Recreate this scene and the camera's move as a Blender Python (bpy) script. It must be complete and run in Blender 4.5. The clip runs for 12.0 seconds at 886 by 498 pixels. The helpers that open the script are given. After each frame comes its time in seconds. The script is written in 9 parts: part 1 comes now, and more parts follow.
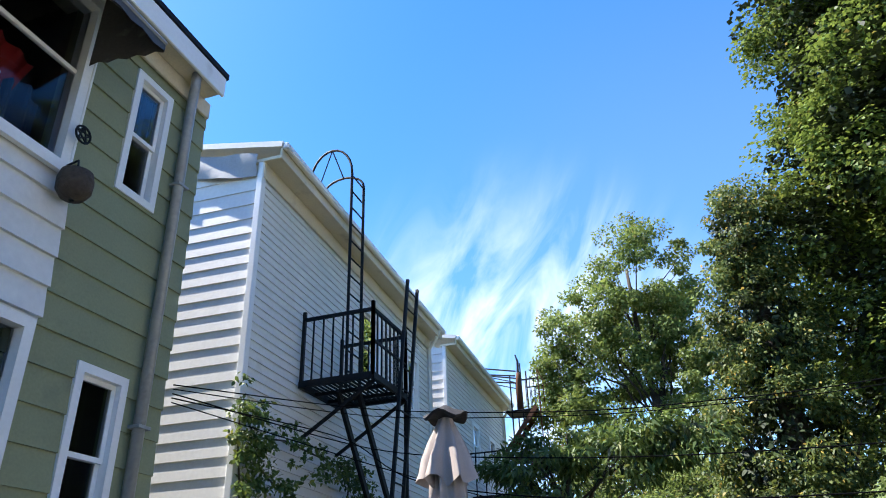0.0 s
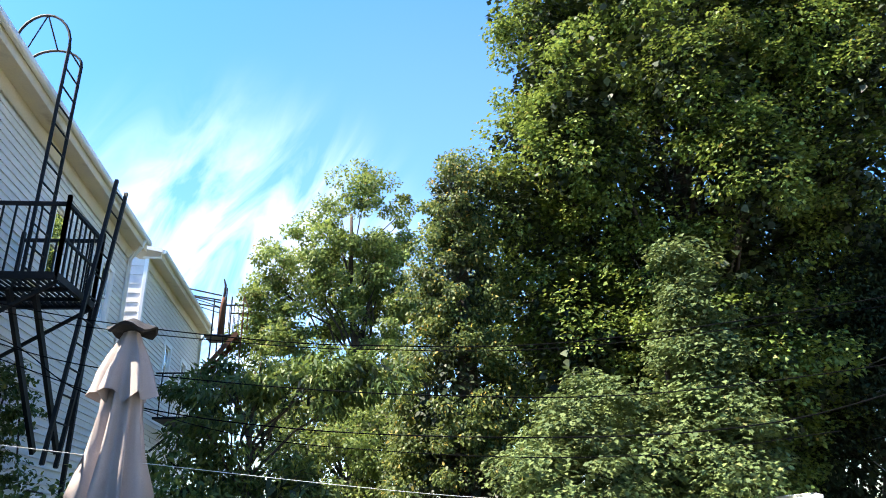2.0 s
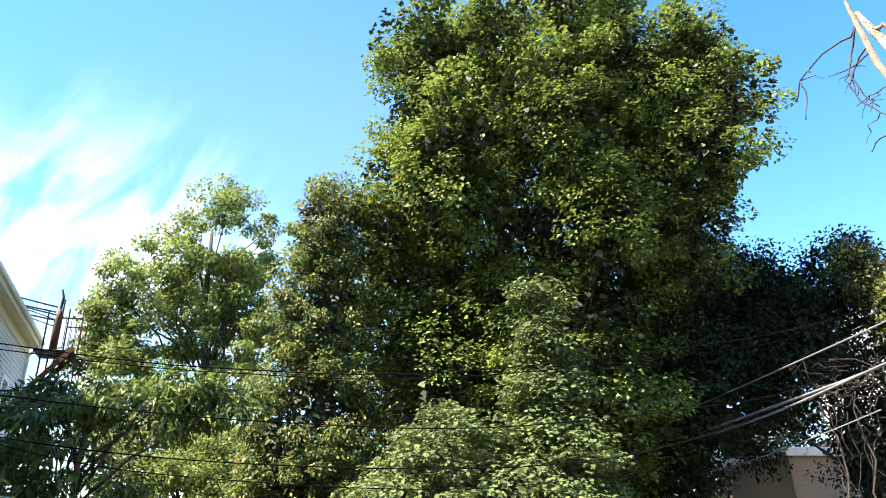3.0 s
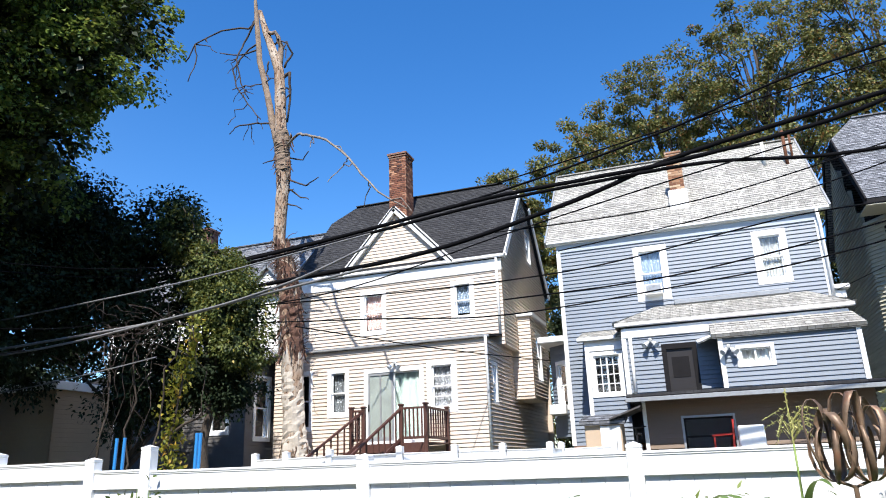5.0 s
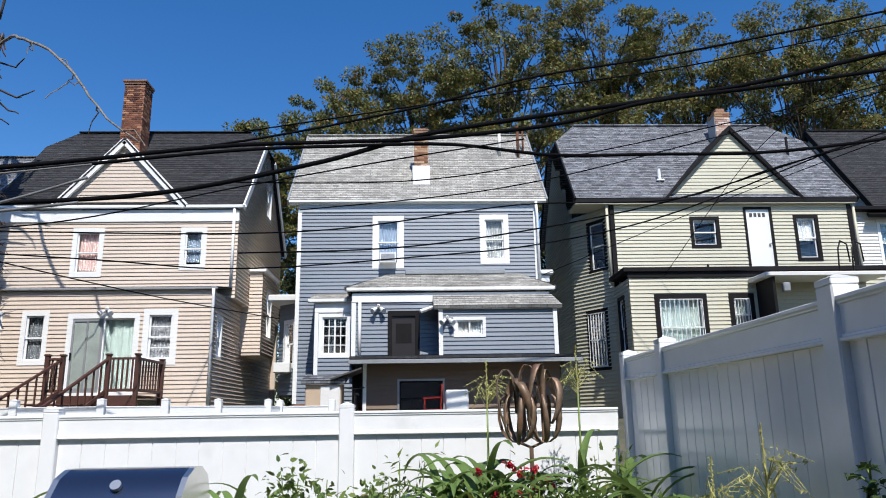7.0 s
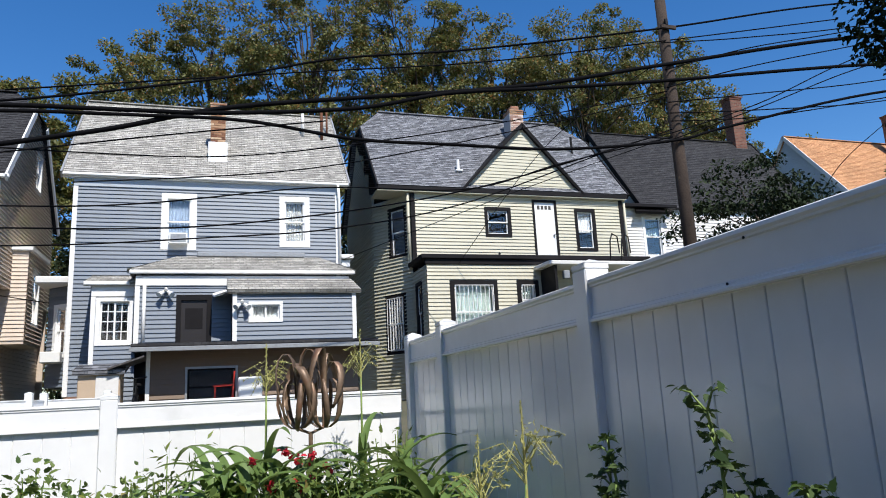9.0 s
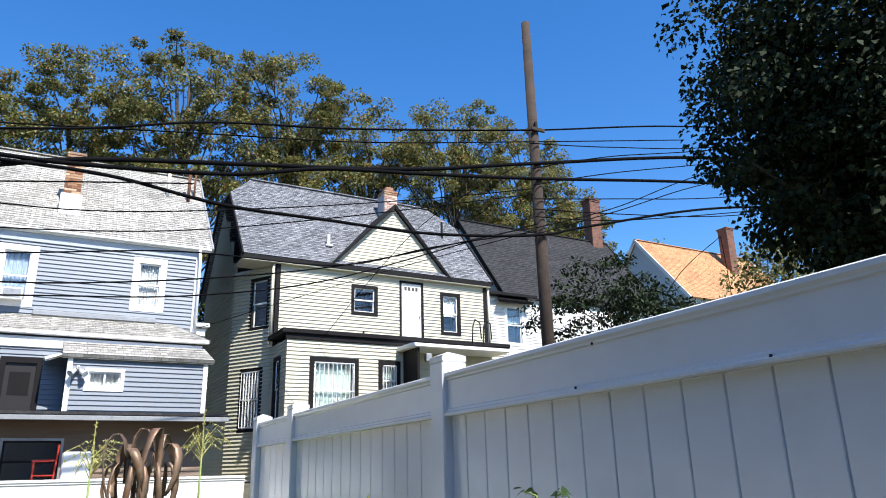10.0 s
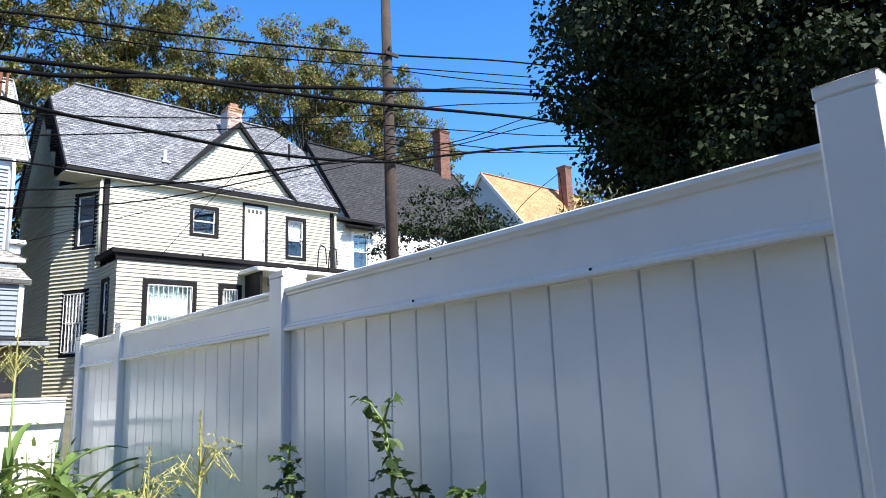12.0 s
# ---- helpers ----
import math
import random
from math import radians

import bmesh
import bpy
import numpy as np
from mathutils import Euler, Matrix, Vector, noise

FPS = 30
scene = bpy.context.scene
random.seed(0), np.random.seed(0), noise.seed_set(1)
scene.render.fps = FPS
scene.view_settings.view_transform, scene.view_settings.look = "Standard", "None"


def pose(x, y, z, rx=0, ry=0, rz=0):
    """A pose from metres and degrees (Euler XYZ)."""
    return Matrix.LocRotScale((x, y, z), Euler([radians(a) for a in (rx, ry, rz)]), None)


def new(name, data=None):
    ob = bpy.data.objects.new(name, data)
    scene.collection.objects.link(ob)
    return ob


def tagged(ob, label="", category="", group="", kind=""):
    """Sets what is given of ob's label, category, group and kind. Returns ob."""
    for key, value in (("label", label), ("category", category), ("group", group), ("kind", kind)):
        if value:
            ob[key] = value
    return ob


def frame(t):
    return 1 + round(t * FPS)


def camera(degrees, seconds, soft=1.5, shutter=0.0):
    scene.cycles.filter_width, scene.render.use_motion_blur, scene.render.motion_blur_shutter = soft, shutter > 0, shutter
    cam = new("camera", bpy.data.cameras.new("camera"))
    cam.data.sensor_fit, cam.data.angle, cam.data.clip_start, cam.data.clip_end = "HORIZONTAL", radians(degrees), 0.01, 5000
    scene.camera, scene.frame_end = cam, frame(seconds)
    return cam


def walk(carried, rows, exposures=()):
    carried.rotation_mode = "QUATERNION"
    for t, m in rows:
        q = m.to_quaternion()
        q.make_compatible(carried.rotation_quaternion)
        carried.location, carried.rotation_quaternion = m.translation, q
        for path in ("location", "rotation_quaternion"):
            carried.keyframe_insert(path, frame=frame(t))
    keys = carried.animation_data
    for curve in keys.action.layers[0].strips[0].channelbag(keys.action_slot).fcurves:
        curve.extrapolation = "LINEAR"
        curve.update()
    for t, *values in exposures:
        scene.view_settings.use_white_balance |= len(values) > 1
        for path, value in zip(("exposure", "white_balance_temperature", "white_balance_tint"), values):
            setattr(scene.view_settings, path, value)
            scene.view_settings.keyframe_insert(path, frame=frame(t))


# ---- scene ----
cam = camera(63.97, 12.0, soft=1.0)
PATH = [
    (0.0, -0.060, -0.112, 1.470, 117.93, 1.98, 109.03),
    (0.5, -0.054, -0.084, 1.473, 115.06, -0.13, 96.38),
    (1.0, -0.044, -0.082, 1.458, 114.74, 0.62, 89.09),
    (1.5, -0.035, -0.077, 1.453, 113.99, 0.99, 86.79),
    (2.0, -0.051, -0.066, 1.443, 112.06, 1.43, 84.76),
    (2.5, -0.066, -0.031, 1.429, 112.18, 2.21, 82.50),
    (3.0, -0.080, -0.093, 1.442, 114.03, 2.00, 73.15),
    (3.5, -0.108, -0.122, 1.419, 112.08, 1.28, 60.25),
    (3.7, -0.104, -0.130, 1.398, 111.30, 1.55, 53.68),
    (5.3, -0.046, 0.055, 1.467, 106.73, 2.13, 15.67),
    (5.5, -0.039, 0.081, 1.477, 106.60, 2.19, 13.47),
    (6, -0.042, 0.072, 1.463, 105.93, 0.62, 5.97),
    (6.5, -0.050, 0.045, 1.443, 104.28, 0.66, 1.98),
    (7, -0.032, 0.023, 1.452, 103.39, 0.87, -1.79),
    (7.2, -0.039, 0.029, 1.450, 103.24, 0.99, -3.66),
    (8.8, 0.067, 0.095, 1.463, 102.50, 2.73, -15.87),
    (9, 0.092, 0.091, 1.449, 101.68, 2.87, -17.42),
    (9.5, 0.099, 0.092, 1.446, 102.83, 2.40, -25.80),
    (10, 0.115, 0.095, 1.486, 107.55, 1.38, -28.78),
    (10.5, 0.111, 0.077, 1.472, 105.25, 2.36, -38.41),
    (11, 0.114, 0.075, 1.468, 105.90, 1.46, -41.55),
    (11.5, 0.117, 0.090, 1.466, 106.00, 2.58, -41.28),
    (12, 0.131, 0.095, 1.449, 101.34, 2.26, -41.17),
]
walk(cam, [(t, pose(x, y, z, a, b, c)) for t, x, y, z, a, b, c in PATH],
     exposures=[(0.0, 1.5, 6500, 10), (1.0, 1.62, 6500, 10), (1.5, 1.85, 6700, 10), (2.0, 2.0, 7000, 10), (2.5, 2.12, 7400, 10), (3.0, 2.22, 7500, 10), (3.7, 2.3, 7500, 10), (4.2, 1.45, 7000, 10), (4.7, 0.98, 6600, 10), (5.3, 0.62, 6350, 10), (6.0, 0.26, 6350, 10), (7.2, 0.18, 6350, 10),
                (8.8, 0.24, 6450, 10), (9.5, 0.42, 6500, 10), (10.0, 0.85, 6450, 10), (10.5, 1.12, 6500, 10), (11.0, 1.15, 6500, 10), (11.5, 1.5, 6600, 10), (12.0, 1.22, 6500, 10)])

# ---- light: high early-afternoon sun behind the yard, clear sky ----
SUN_WAY = Vector((-0.22, 1.32, -1.80)).normalized()
sun = new("sun", bpy.data.lights.new("sun", "SUN"))
sun.data.energy, sun.data.angle, sun.data.color = 5.0, radians(0.5), (1.0, 0.95, 0.87)
sun.rotation_euler = SUN_WAY.to_track_quat("-Z", "Y").to_euler()
sun.location = (5, -8, 30)

world = bpy.data.worlds.new("sky")
scene.world = world
world.use_nodes = True
wn, wl = world.node_tree.nodes, world.node_tree.links
wn.clear()
sky = wn.new("ShaderNodeTexSky")
sky.sky_type, sky.sun_disc = "NISHITA", False
sky.sun_elevation = math.asin(-SUN_WAY.z)
sky.sun_rotation = math.atan2(-SUN_WAY.x, -SUN_WAY.y)
sky.air_density, sky.dust_density, sky.ozone_density = 1.0, 0.4, 3.0
out = wn.new("ShaderNodeOutputWorld")
bg = wn.new("ShaderNodeBackground")
bg.inputs["Strength"].default_value = 0.075
# thin streaked cirrus low over the west, carried by the sky itself
tc = wn.new("ShaderNodeTexCoord")
mp = wn.new("ShaderNodeMapping")
mp.vector_type = "TEXTURE"
mp.inputs["Rotation"].default_value = (-0.62, 0.0, 0.0)
mp.inputs["Scale"].default_value = (0.30, 0.085, 0.34)
nz = wn.new("ShaderNodeTexNoise")
nz.inputs["Scale"].default_value, nz.inputs["Detail"].default_value, nz.inputs["Roughness"].default_value = 1.3, 6.0, 0.55
nz.inputs["Distortion"].default_value = 0.9
rampc = wn.new("ShaderNodeMapRange")
rampc.inputs["From Min"].default_value, rampc.inputs["From Max"].default_value = 0.38, 0.80
dist = wn.new("ShaderNodeVectorMath")
dist.operation = "DISTANCE"
dist.inputs[1].default_value = (-0.93, -0.19, 0.28)
near = wn.new("ShaderNodeMapRange")
near.interpolation_type = "SMOOTHERSTEP"
near.inputs["From Min"].default_value, near.inputs["From Max"].default_value = 0.37, 0.05
mul = wn.new("ShaderNodeMath")
mul.operation = "MULTIPLY"
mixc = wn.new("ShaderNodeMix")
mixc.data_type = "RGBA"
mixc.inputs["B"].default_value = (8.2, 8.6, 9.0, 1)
wl.new(tc.outputs["Generated"], mp.inputs["Vector"])
wl.new(mp.outputs["Vector"], nz.inputs["Vector"])
wl.new(nz.outputs["Fac"], rampc.inputs["Value"])
wl.new(tc.outputs["Generated"], dist.inputs[0])
wl.new(dist.outputs["Value"], near.inputs["Value"])
wl.new(rampc.outputs["Result"], mul.inputs[0])
wl.new(near.outputs["Result"], mul.inputs[1])
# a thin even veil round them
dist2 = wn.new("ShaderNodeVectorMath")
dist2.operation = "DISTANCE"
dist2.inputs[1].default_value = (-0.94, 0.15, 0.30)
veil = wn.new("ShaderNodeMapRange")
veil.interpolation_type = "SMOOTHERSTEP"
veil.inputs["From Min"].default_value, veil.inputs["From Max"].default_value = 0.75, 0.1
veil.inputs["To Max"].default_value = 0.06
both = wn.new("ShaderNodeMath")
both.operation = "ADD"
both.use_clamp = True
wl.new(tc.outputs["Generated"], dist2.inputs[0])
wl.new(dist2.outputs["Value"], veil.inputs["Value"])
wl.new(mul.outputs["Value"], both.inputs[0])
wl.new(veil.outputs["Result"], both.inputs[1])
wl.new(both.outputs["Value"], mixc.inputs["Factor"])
hs = wn.new("ShaderNodeHueSaturation")
hs.inputs["Saturation"].default_value = 1.33
hs.inputs["Hue"].default_value = 0.506
hs.inputs["Value"].default_value = 1.8
wl.new(sky.outputs["Color"], hs.inputs["Color"])
wl.new(hs.outputs["Color"], mixc.inputs["A"])
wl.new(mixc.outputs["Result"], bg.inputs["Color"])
wl.new(bg.outputs["Background"], out.inputs["Surface"])


# ---- materials ----
def material(name, colour, rough=0.6, metal=0.0, vary=0.18, scale=3.0, fine=40.0, bump=0.15, bump_size=0.004, dirt=None, dirt_at=0.62, spec=0.5):
    """A worn solid surface: colour shifts at two scales, stains, and fine relief."""
    m = bpy.data.materials.new(name)
    m.use_nodes = True
    n, l = m.node_tree.nodes, m.node_tree.links
    p = n["Principled BSDF"]
    p.inputs["Roughness"].default_value, p.inputs["Metallic"].default_value = rough, metal
    p.inputs["Specular IOR Level"].default_value = spec
    c = n.new("ShaderNodeTexCoord")
    a = n.new("ShaderNodeTexNoise")
    a.inputs["Scale"].default_value, a.inputs["Detail"].default_value = scale, 5
    b = n.new("ShaderNodeTexNoise")
    b.inputs["Scale"].default_value, b.inputs["Detail"].default_value = fine, 3
    l.new(c.outputs["Object"], a.inputs["Vector"])
    l.new(c.outputs["Object"], b.inputs["Vector"])
    add = n.new("ShaderNodeMath")
    add.operation = "ADD"
    l.new(a.outputs["Fac"], add.inputs[0])
    l.new(b.outputs["Fac"], add.inputs[1])
    r = n.new("ShaderNodeMapRange")
    r.inputs["From Min"].default_value, r.inputs["From Max"].default_value = 0.6, 1.4
    r.inputs["To Min"].default_value, r.inputs["To Max"].default_value = 1 - vary, 1 + vary
    l.new(add.outputs["Value"], r.inputs["Value"])
    hsv = n.new("ShaderNodeHueSaturation")
    hsv.inputs["Color"].default_value = (*colour, 1)
    l.new(r.outputs["Result"], hsv.inputs["Value"])
    last = hsv.outputs["Color"]
    if dirt:
        d = n.new("ShaderNodeTexNoise")
        d.inputs["Scale"].default_value, d.inputs["Detail"].default_value = scale * 1.7, 8
        l.new(c.outputs["Object"], d.inputs["Vector"])
        dr = n.new("ShaderNodeMapRange")
        dr.inputs["From Min"].default_value, dr.inputs["From Max"].default_value = dirt_at, dirt_at + 0.16
        dr.inputs["To Max"].default_value = 0.75
        l.new(d.outputs["Fac"], dr.inputs["Value"])
        mx = n.new("ShaderNodeMix")
        mx.data_type = "RGBA"
        mx.inputs["B"].default_value = (*dirt, 1)
        l.new(dr.outputs["Result"], mx.inputs["Factor"])
        l.new(last, mx.inputs["A"])
        last = mx.outputs["Result"]
    l.new(last, p.inputs["Base Color"])
    if bump:
        bp = n.new("ShaderNodeBump")
        bp.inputs["Strength"].default_value, bp.inputs["Distance"].default_value = bump, bump_size
        l.new(add.outputs["Value"], bp.inputs["Height"])
        l.new(bp.outputs["Normal"], p.inputs["Normal"])
    return m


def pattern(name, one, two, joint, width, height, gap=0.012, rough=0.85, bump=0.6, across="XZ", vary=0.2):
    """Courses of bricks or shingles by a brick texture laid on the wall or roof it covers."""
    m = bpy.data.materials.new(name)
    m.use_nodes = True
    n, l = m.node_tree.nodes, m.node_tree.links
    p = n["Principled BSDF"]
    p.inputs["Roughness"].default_value = rough
    c = n.new("ShaderNodeTexCoord")
    s = n.new("ShaderNodeSeparateXYZ")
    k = n.new("ShaderNodeCombineXYZ")
    l.new(c.outputs["Object"], s.inputs["Vector"])
    if across == "XZ":
        sm = n.new("ShaderNodeMath")
        sm.operation = "ADD"
        l.new(s.outputs["X"], sm.inputs[0])
        l.new(s.outputs["Y"], sm.inputs[1])
        l.new(sm.outputs["Value"], k.inputs["X"])
    else:
        l.new(s.outputs["X"], k.inputs["X"])
    l.new(s.outputs["Z"], k.inputs["Y"])
    t = n.new("ShaderNodeTexBrick")
    t.inputs["Color1"].default_value, t.inputs["Color2"].default_value, t.inputs["Mortar"].default_value = (*one, 1), (*two, 1), (*joint, 1)
    t.inputs["Scale"].default_value, t.inputs["Mortar Size"].default_value = 1.0, gap
    t.inputs["Brick Width"].default_value, t.inputs["Row Height"].default_value, t.inputs["Bias"].default_value = width, height, 0.0
    l.new(k.outputs["Vector"], t.inputs["Vector"])
    z = n.new("ShaderNodeTexNoise")
    z.inputs["Scale"].default_value, z.inputs["Detail"].default_value = 2.2, 6
    l.new(c.outputs["Object"], z.inputs["Vector"])
    r = n.new("ShaderNodeMapRange")
    r.inputs["From Min"].default_value, r.inputs["From Max"].default_value = 0.3, 0.7
    r.inputs["To Min"].default_value, r.inputs["To Max"].default_value = 1 - vary, 1 + vary
    l.new(z.outputs["Fac"], r.inputs["Value"])
    h = n.new("ShaderNodeHueSaturation")
    l.new(t.outputs["Color"], h.inputs["Color"])
    l.new(r.outputs["Result"], h.inputs["Value"])
    l.new(h.outputs["Color"], p.inputs["Base Color"])
    b = n.new("ShaderNodeBump")
    b.inputs["Strength"].default_value, b.inputs["Distance"].default_value, b.invert = bump, 0.01, True
    l.new(t.outputs["Fac"], b.inputs["Height"])
    l.new(b.outputs["Normal"], p.inputs["Normal"])
    return m


def shingles(name, dark, mid, light, high=0.072):
    """Laminated roof shingles: short tabs of mixed tone in courses, shade lines between them, weathering in streaks."""
    m = bpy.data.materials.new(name)
    m.use_nodes = True
    n, l = m.node_tree.nodes, m.node_tree.links
    p = n["Principled BSDF"]
    p.inputs["Roughness"].default_value, p.inputs["Specular IOR Level"].default_value = 0.9, 0.25
    c = n.new("ShaderNodeTexCoord")
    s, k = n.new("ShaderNodeSeparateXYZ"), n.new("ShaderNodeCombineXYZ")
    l.new(c.outputs["Object"], s.inputs["Vector"])
    l.new(s.outputs["X"], k.inputs["X"])
    l.new(s.outputs["Z"], k.inputs["Y"])
    last = None
    for width, shift, one, two in ((0.17, 0.37, dark, light), (0.29, 0.5, mid, mid), (0.43, 0.21, mid, light)):
        b = n.new("ShaderNodeTexBrick")
        b.inputs["Color1"].default_value, b.inputs["Color2"].default_value = (*one, 1), (*two, 1)
        b.inputs["Mortar"].default_value = (*(0.45 * q for q in dark), 1)
        b.inputs["Scale"].default_value, b.inputs["Mortar Size"].default_value, b.inputs["Mortar Smooth"].default_value = 1.0, 0.009, 0.1
        b.inputs["Brick Width"].default_value, b.inputs["Row Height"].default_value = width, high
        b.offset, b.offset_frequency = shift, 2
        l.new(k.outputs["Vector"], b.inputs["Vector"])
        if last is None:
            last = b.outputs["Color"]
        else:
            x = n.new("ShaderNodeMix")
            x.data_type = "RGBA"
            x.inputs["Factor"].default_value = 0.3
            l.new(last, x.inputs["A"])
            l.new(b.outputs["Color"], x.inputs["B"])
            last = x.outputs["Result"]
    total = None
    for size, stretch in ((1.1, (1.0, 1.0, 1.0)), (30.0, (0.5, 1.0, 1.6))):
        g = n.new("ShaderNodeMapping")
        g.inputs["Scale"].default_value = stretch
        z = n.new("ShaderNodeTexNoise")
        z.inputs["Scale"].default_value, z.inputs["Detail"].default_value = size, 5
        l.new(c.outputs["Object"], g.inputs["Vector"])
        l.new(g.outputs["Vector"], z.inputs["Vector"])
        if total is None:
            total = z.outputs["Fac"]
        else:
            q = n.new("ShaderNodeMath")
            l.new(total, q.inputs[0])
            l.new(z.outputs["Fac"], q.inputs[1])
            total = q.outputs["Value"]
    r = n.new("ShaderNodeMapRange")
    r.inputs["From Min"].default_value, r.inputs["From Max"].default_value = 0.65, 1.35
    r.inputs["To Min"].default_value, r.inputs["To Max"].default_value = 0.72, 1.28
    l.new(total, r.inputs["Value"])
    h = n.new("ShaderNodeHueSaturation")
    l.new(last, h.inputs["Color"])
    l.new(r.outputs["Result"], h.inputs["Value"])
    l.new(h.outputs["Color"], p.inputs["Base Color"])
    u = n.new("ShaderNodeBump")
    u.inputs["Strength"].default_value, u.inputs["Distance"].default_value = 0.5, 0.008
    l.new(total, u.inputs["Height"])
    l.new(u.outputs["Normal"], p.inputs["Normal"])
    return m


def leafage(name, low, high, dry=None, dry_part=0.0, through_light=0.35, gloss=0.35, spec=0.35):
    """Leaves: each one (each island of the mesh) has its own green; some light passes through."""
    m = bpy.data.materials.new(name)
    m.use_nodes = True
    n, l = m.node_tree.nodes, m.node_tree.links
    p = n["Principled BSDF"]
    g = n.new("ShaderNodeNewGeometry")
    r = n.new("ShaderNodeValToRGB")
    r.color_ramp.elements[0].color, r.color_ramp.elements[1].color = (*low, 1), (*high, 1)
    if dry:
        r.color_ramp.elements[1].position = 1 - dry_part
        e = r.color_ramp.elements.new(min(1.0, 1.03 - dry_part))
        e.color = (*dry, 1)
    l.new(g.outputs["Random Per Island"], r.inputs["Fac"])
    z = n.new("ShaderNodeTexNoise")
    z.inputs["Scale"].default_value = 0.9
    c = n.new("ShaderNodeTexCoord")
    l.new(c.outputs["Object"], z.inputs["Vector"])
    mr = n.new("ShaderNodeMapRange")
    mr.inputs["From Min"].default_value, mr.inputs["From Max"].default_value = 0.3, 0.7
    mr.inputs["To Min"].default_value, mr.inputs["To Max"].default_value = 0.72, 1.3
    l.new(z.outputs["Fac"], mr.inputs["Value"])
    h = n.new("ShaderNodeHueSaturation")
    l.new(r.outputs["Color"], h.inputs["Color"])
    l.new(mr.outputs["Result"], h.inputs["Value"])
    l.new(h.outputs["Color"], p.inputs["Base Color"])
    p.inputs["Roughness"].default_value = gloss + 0.2
    p.inputs["Specular IOR Level"].default_value = spec
    t = n.new("ShaderNodeBsdfTranslucent")
    h2 = n.new("ShaderNodeHueSaturation")
    h2.inputs["Hue"].default_value, h2.inputs["Value"].default_value = 0.48, 1.5
    l.new(h.outputs["Color"], h2.inputs["Color"])
    l.new(h2.outputs["Color"], t.inputs["Color"])
    x = n.new("ShaderNodeMixShader")
    x.inputs["Fac"].default_value = through_light
    l.new(p.outputs["BSDF"], x.inputs[1])
    l.new(t.outputs["BSDF"], x.inputs[2])
    l.new(x.outputs["Shader"], n["Material Output"].inputs["Surface"])
    return m


def glass(name, tint=(0.9, 0.95, 1.0), ior=1.5):
    m = bpy.data.materials.new(name)
    m.use_nodes = True
    p = m.node_tree.nodes["Principled BSDF"]
    p.inputs["Base Color"].default_value = (*tint, 1)
    p.inputs["Roughness"].default_value, p.inputs["Transmission Weight"].default_value, p.inputs["IOR"].default_value = 0.02, 1.0, ior
    return m


def patchy_bark(name):
    """Dead trunk: tan wood with fine upright fibres, pale patches where the bark is gone, dark flecks."""
    m = bpy.data.materials.new(name)
    m.use_nodes = True
    n, l = m.node_tree.nodes, m.node_tree.links
    p = n["Principled BSDF"]
    p.inputs["Roughness"].default_value, p.inputs["Specular IOR Level"].default_value = 0.95, 0.15
    c = n.new("ShaderNodeTexCoord")
    tones = []
    for stretch, size, detail in (((2.2, 2.2, 0.9), 1.6, 6), ((9.0, 9.0, 1.3), 2.6, 8), ((4.0, 4.0, 2.4), 4.5, 6)):
        g = n.new("ShaderNodeMapping")
        g.inputs["Scale"].default_value = stretch
        a = n.new("ShaderNodeTexNoise")
        a.inputs["Scale"].default_value, a.inputs["Detail"].default_value, a.inputs["Distortion"].default_value = size, detail, 0.5
        l.new(c.outputs["Object"], g.inputs["Vector"])
        l.new(g.outputs["Vector"], a.inputs["Vector"])
        tones.append(a.outputs["Fac"])
    r = n.new("ShaderNodeValToRGB")
    e = r.color_ramp.elements
    e[0].position, e[0].color = 0.30, (0.16, 0.095, 0.062, 1)
    e[1].position, e[1].color = 0.66, (0.50, 0.44, 0.37, 1)
    e.new(0.46).color = (0.31, 0.215, 0.15, 1)
    add = n.new("ShaderNodeMix")
    add.inputs["Factor"].default_value = 0.5
    l.new(tones[0], add.inputs["A"])
    l.new(tones[1], add.inputs["B"])
    l.new(add.outputs["Result"], r.inputs["Fac"])
    k = n.new("ShaderNodeMapRange")
    k.inputs["From Min"].default_value, k.inputs["From Max"].default_value = 0.53, 0.62
    k.inputs["To Max"].default_value = 0.92
    l.new(tones[2], k.inputs["Value"])
    x = n.new("ShaderNodeMix")
    x.data_type = "RGBA"
    x.inputs["B"].default_value = (0.06, 0.040, 0.030, 1)
    l.new(k.outputs["Result"], x.inputs["Factor"])
    l.new(r.outputs["Color"], x.inputs["A"])
    l.new(x.outputs["Result"], p.inputs["Base Color"])
    b = n.new("ShaderNodeBump")
    b.inputs["Strength"].default_value, b.inputs["Distance"].default_value = 1.0, 0.05
    l.new(add.outputs["Result"], b.inputs["Height"])
    l.new(b.outputs["Normal"], p.inputs["Normal"])
    return m


def brick_piece(name, dark, mid, light):
    """Single bricks: each has its own burnt or pale tone."""
    m = material(name, mid, 0.9, vary=0.25, scale=9, fine=60, bump=0.6, bump_size=0.004)
    n, l = m.node_tree.nodes, m.node_tree.links
    o = n.new("ShaderNodeObjectInfo")
    r = n.new("ShaderNodeValToRGB")
    e = r.color_ramp.elements
    e[0].color, e[1].color = (*dark, 1), (*light, 1)
    e.new(0.55).color = (*mid, 1)
    l.new(o.outputs["Random"], r.inputs["Fac"])
    l.new(r.outputs["Color"], n["Hue/Saturation/Value"].inputs["Color"])
    return m


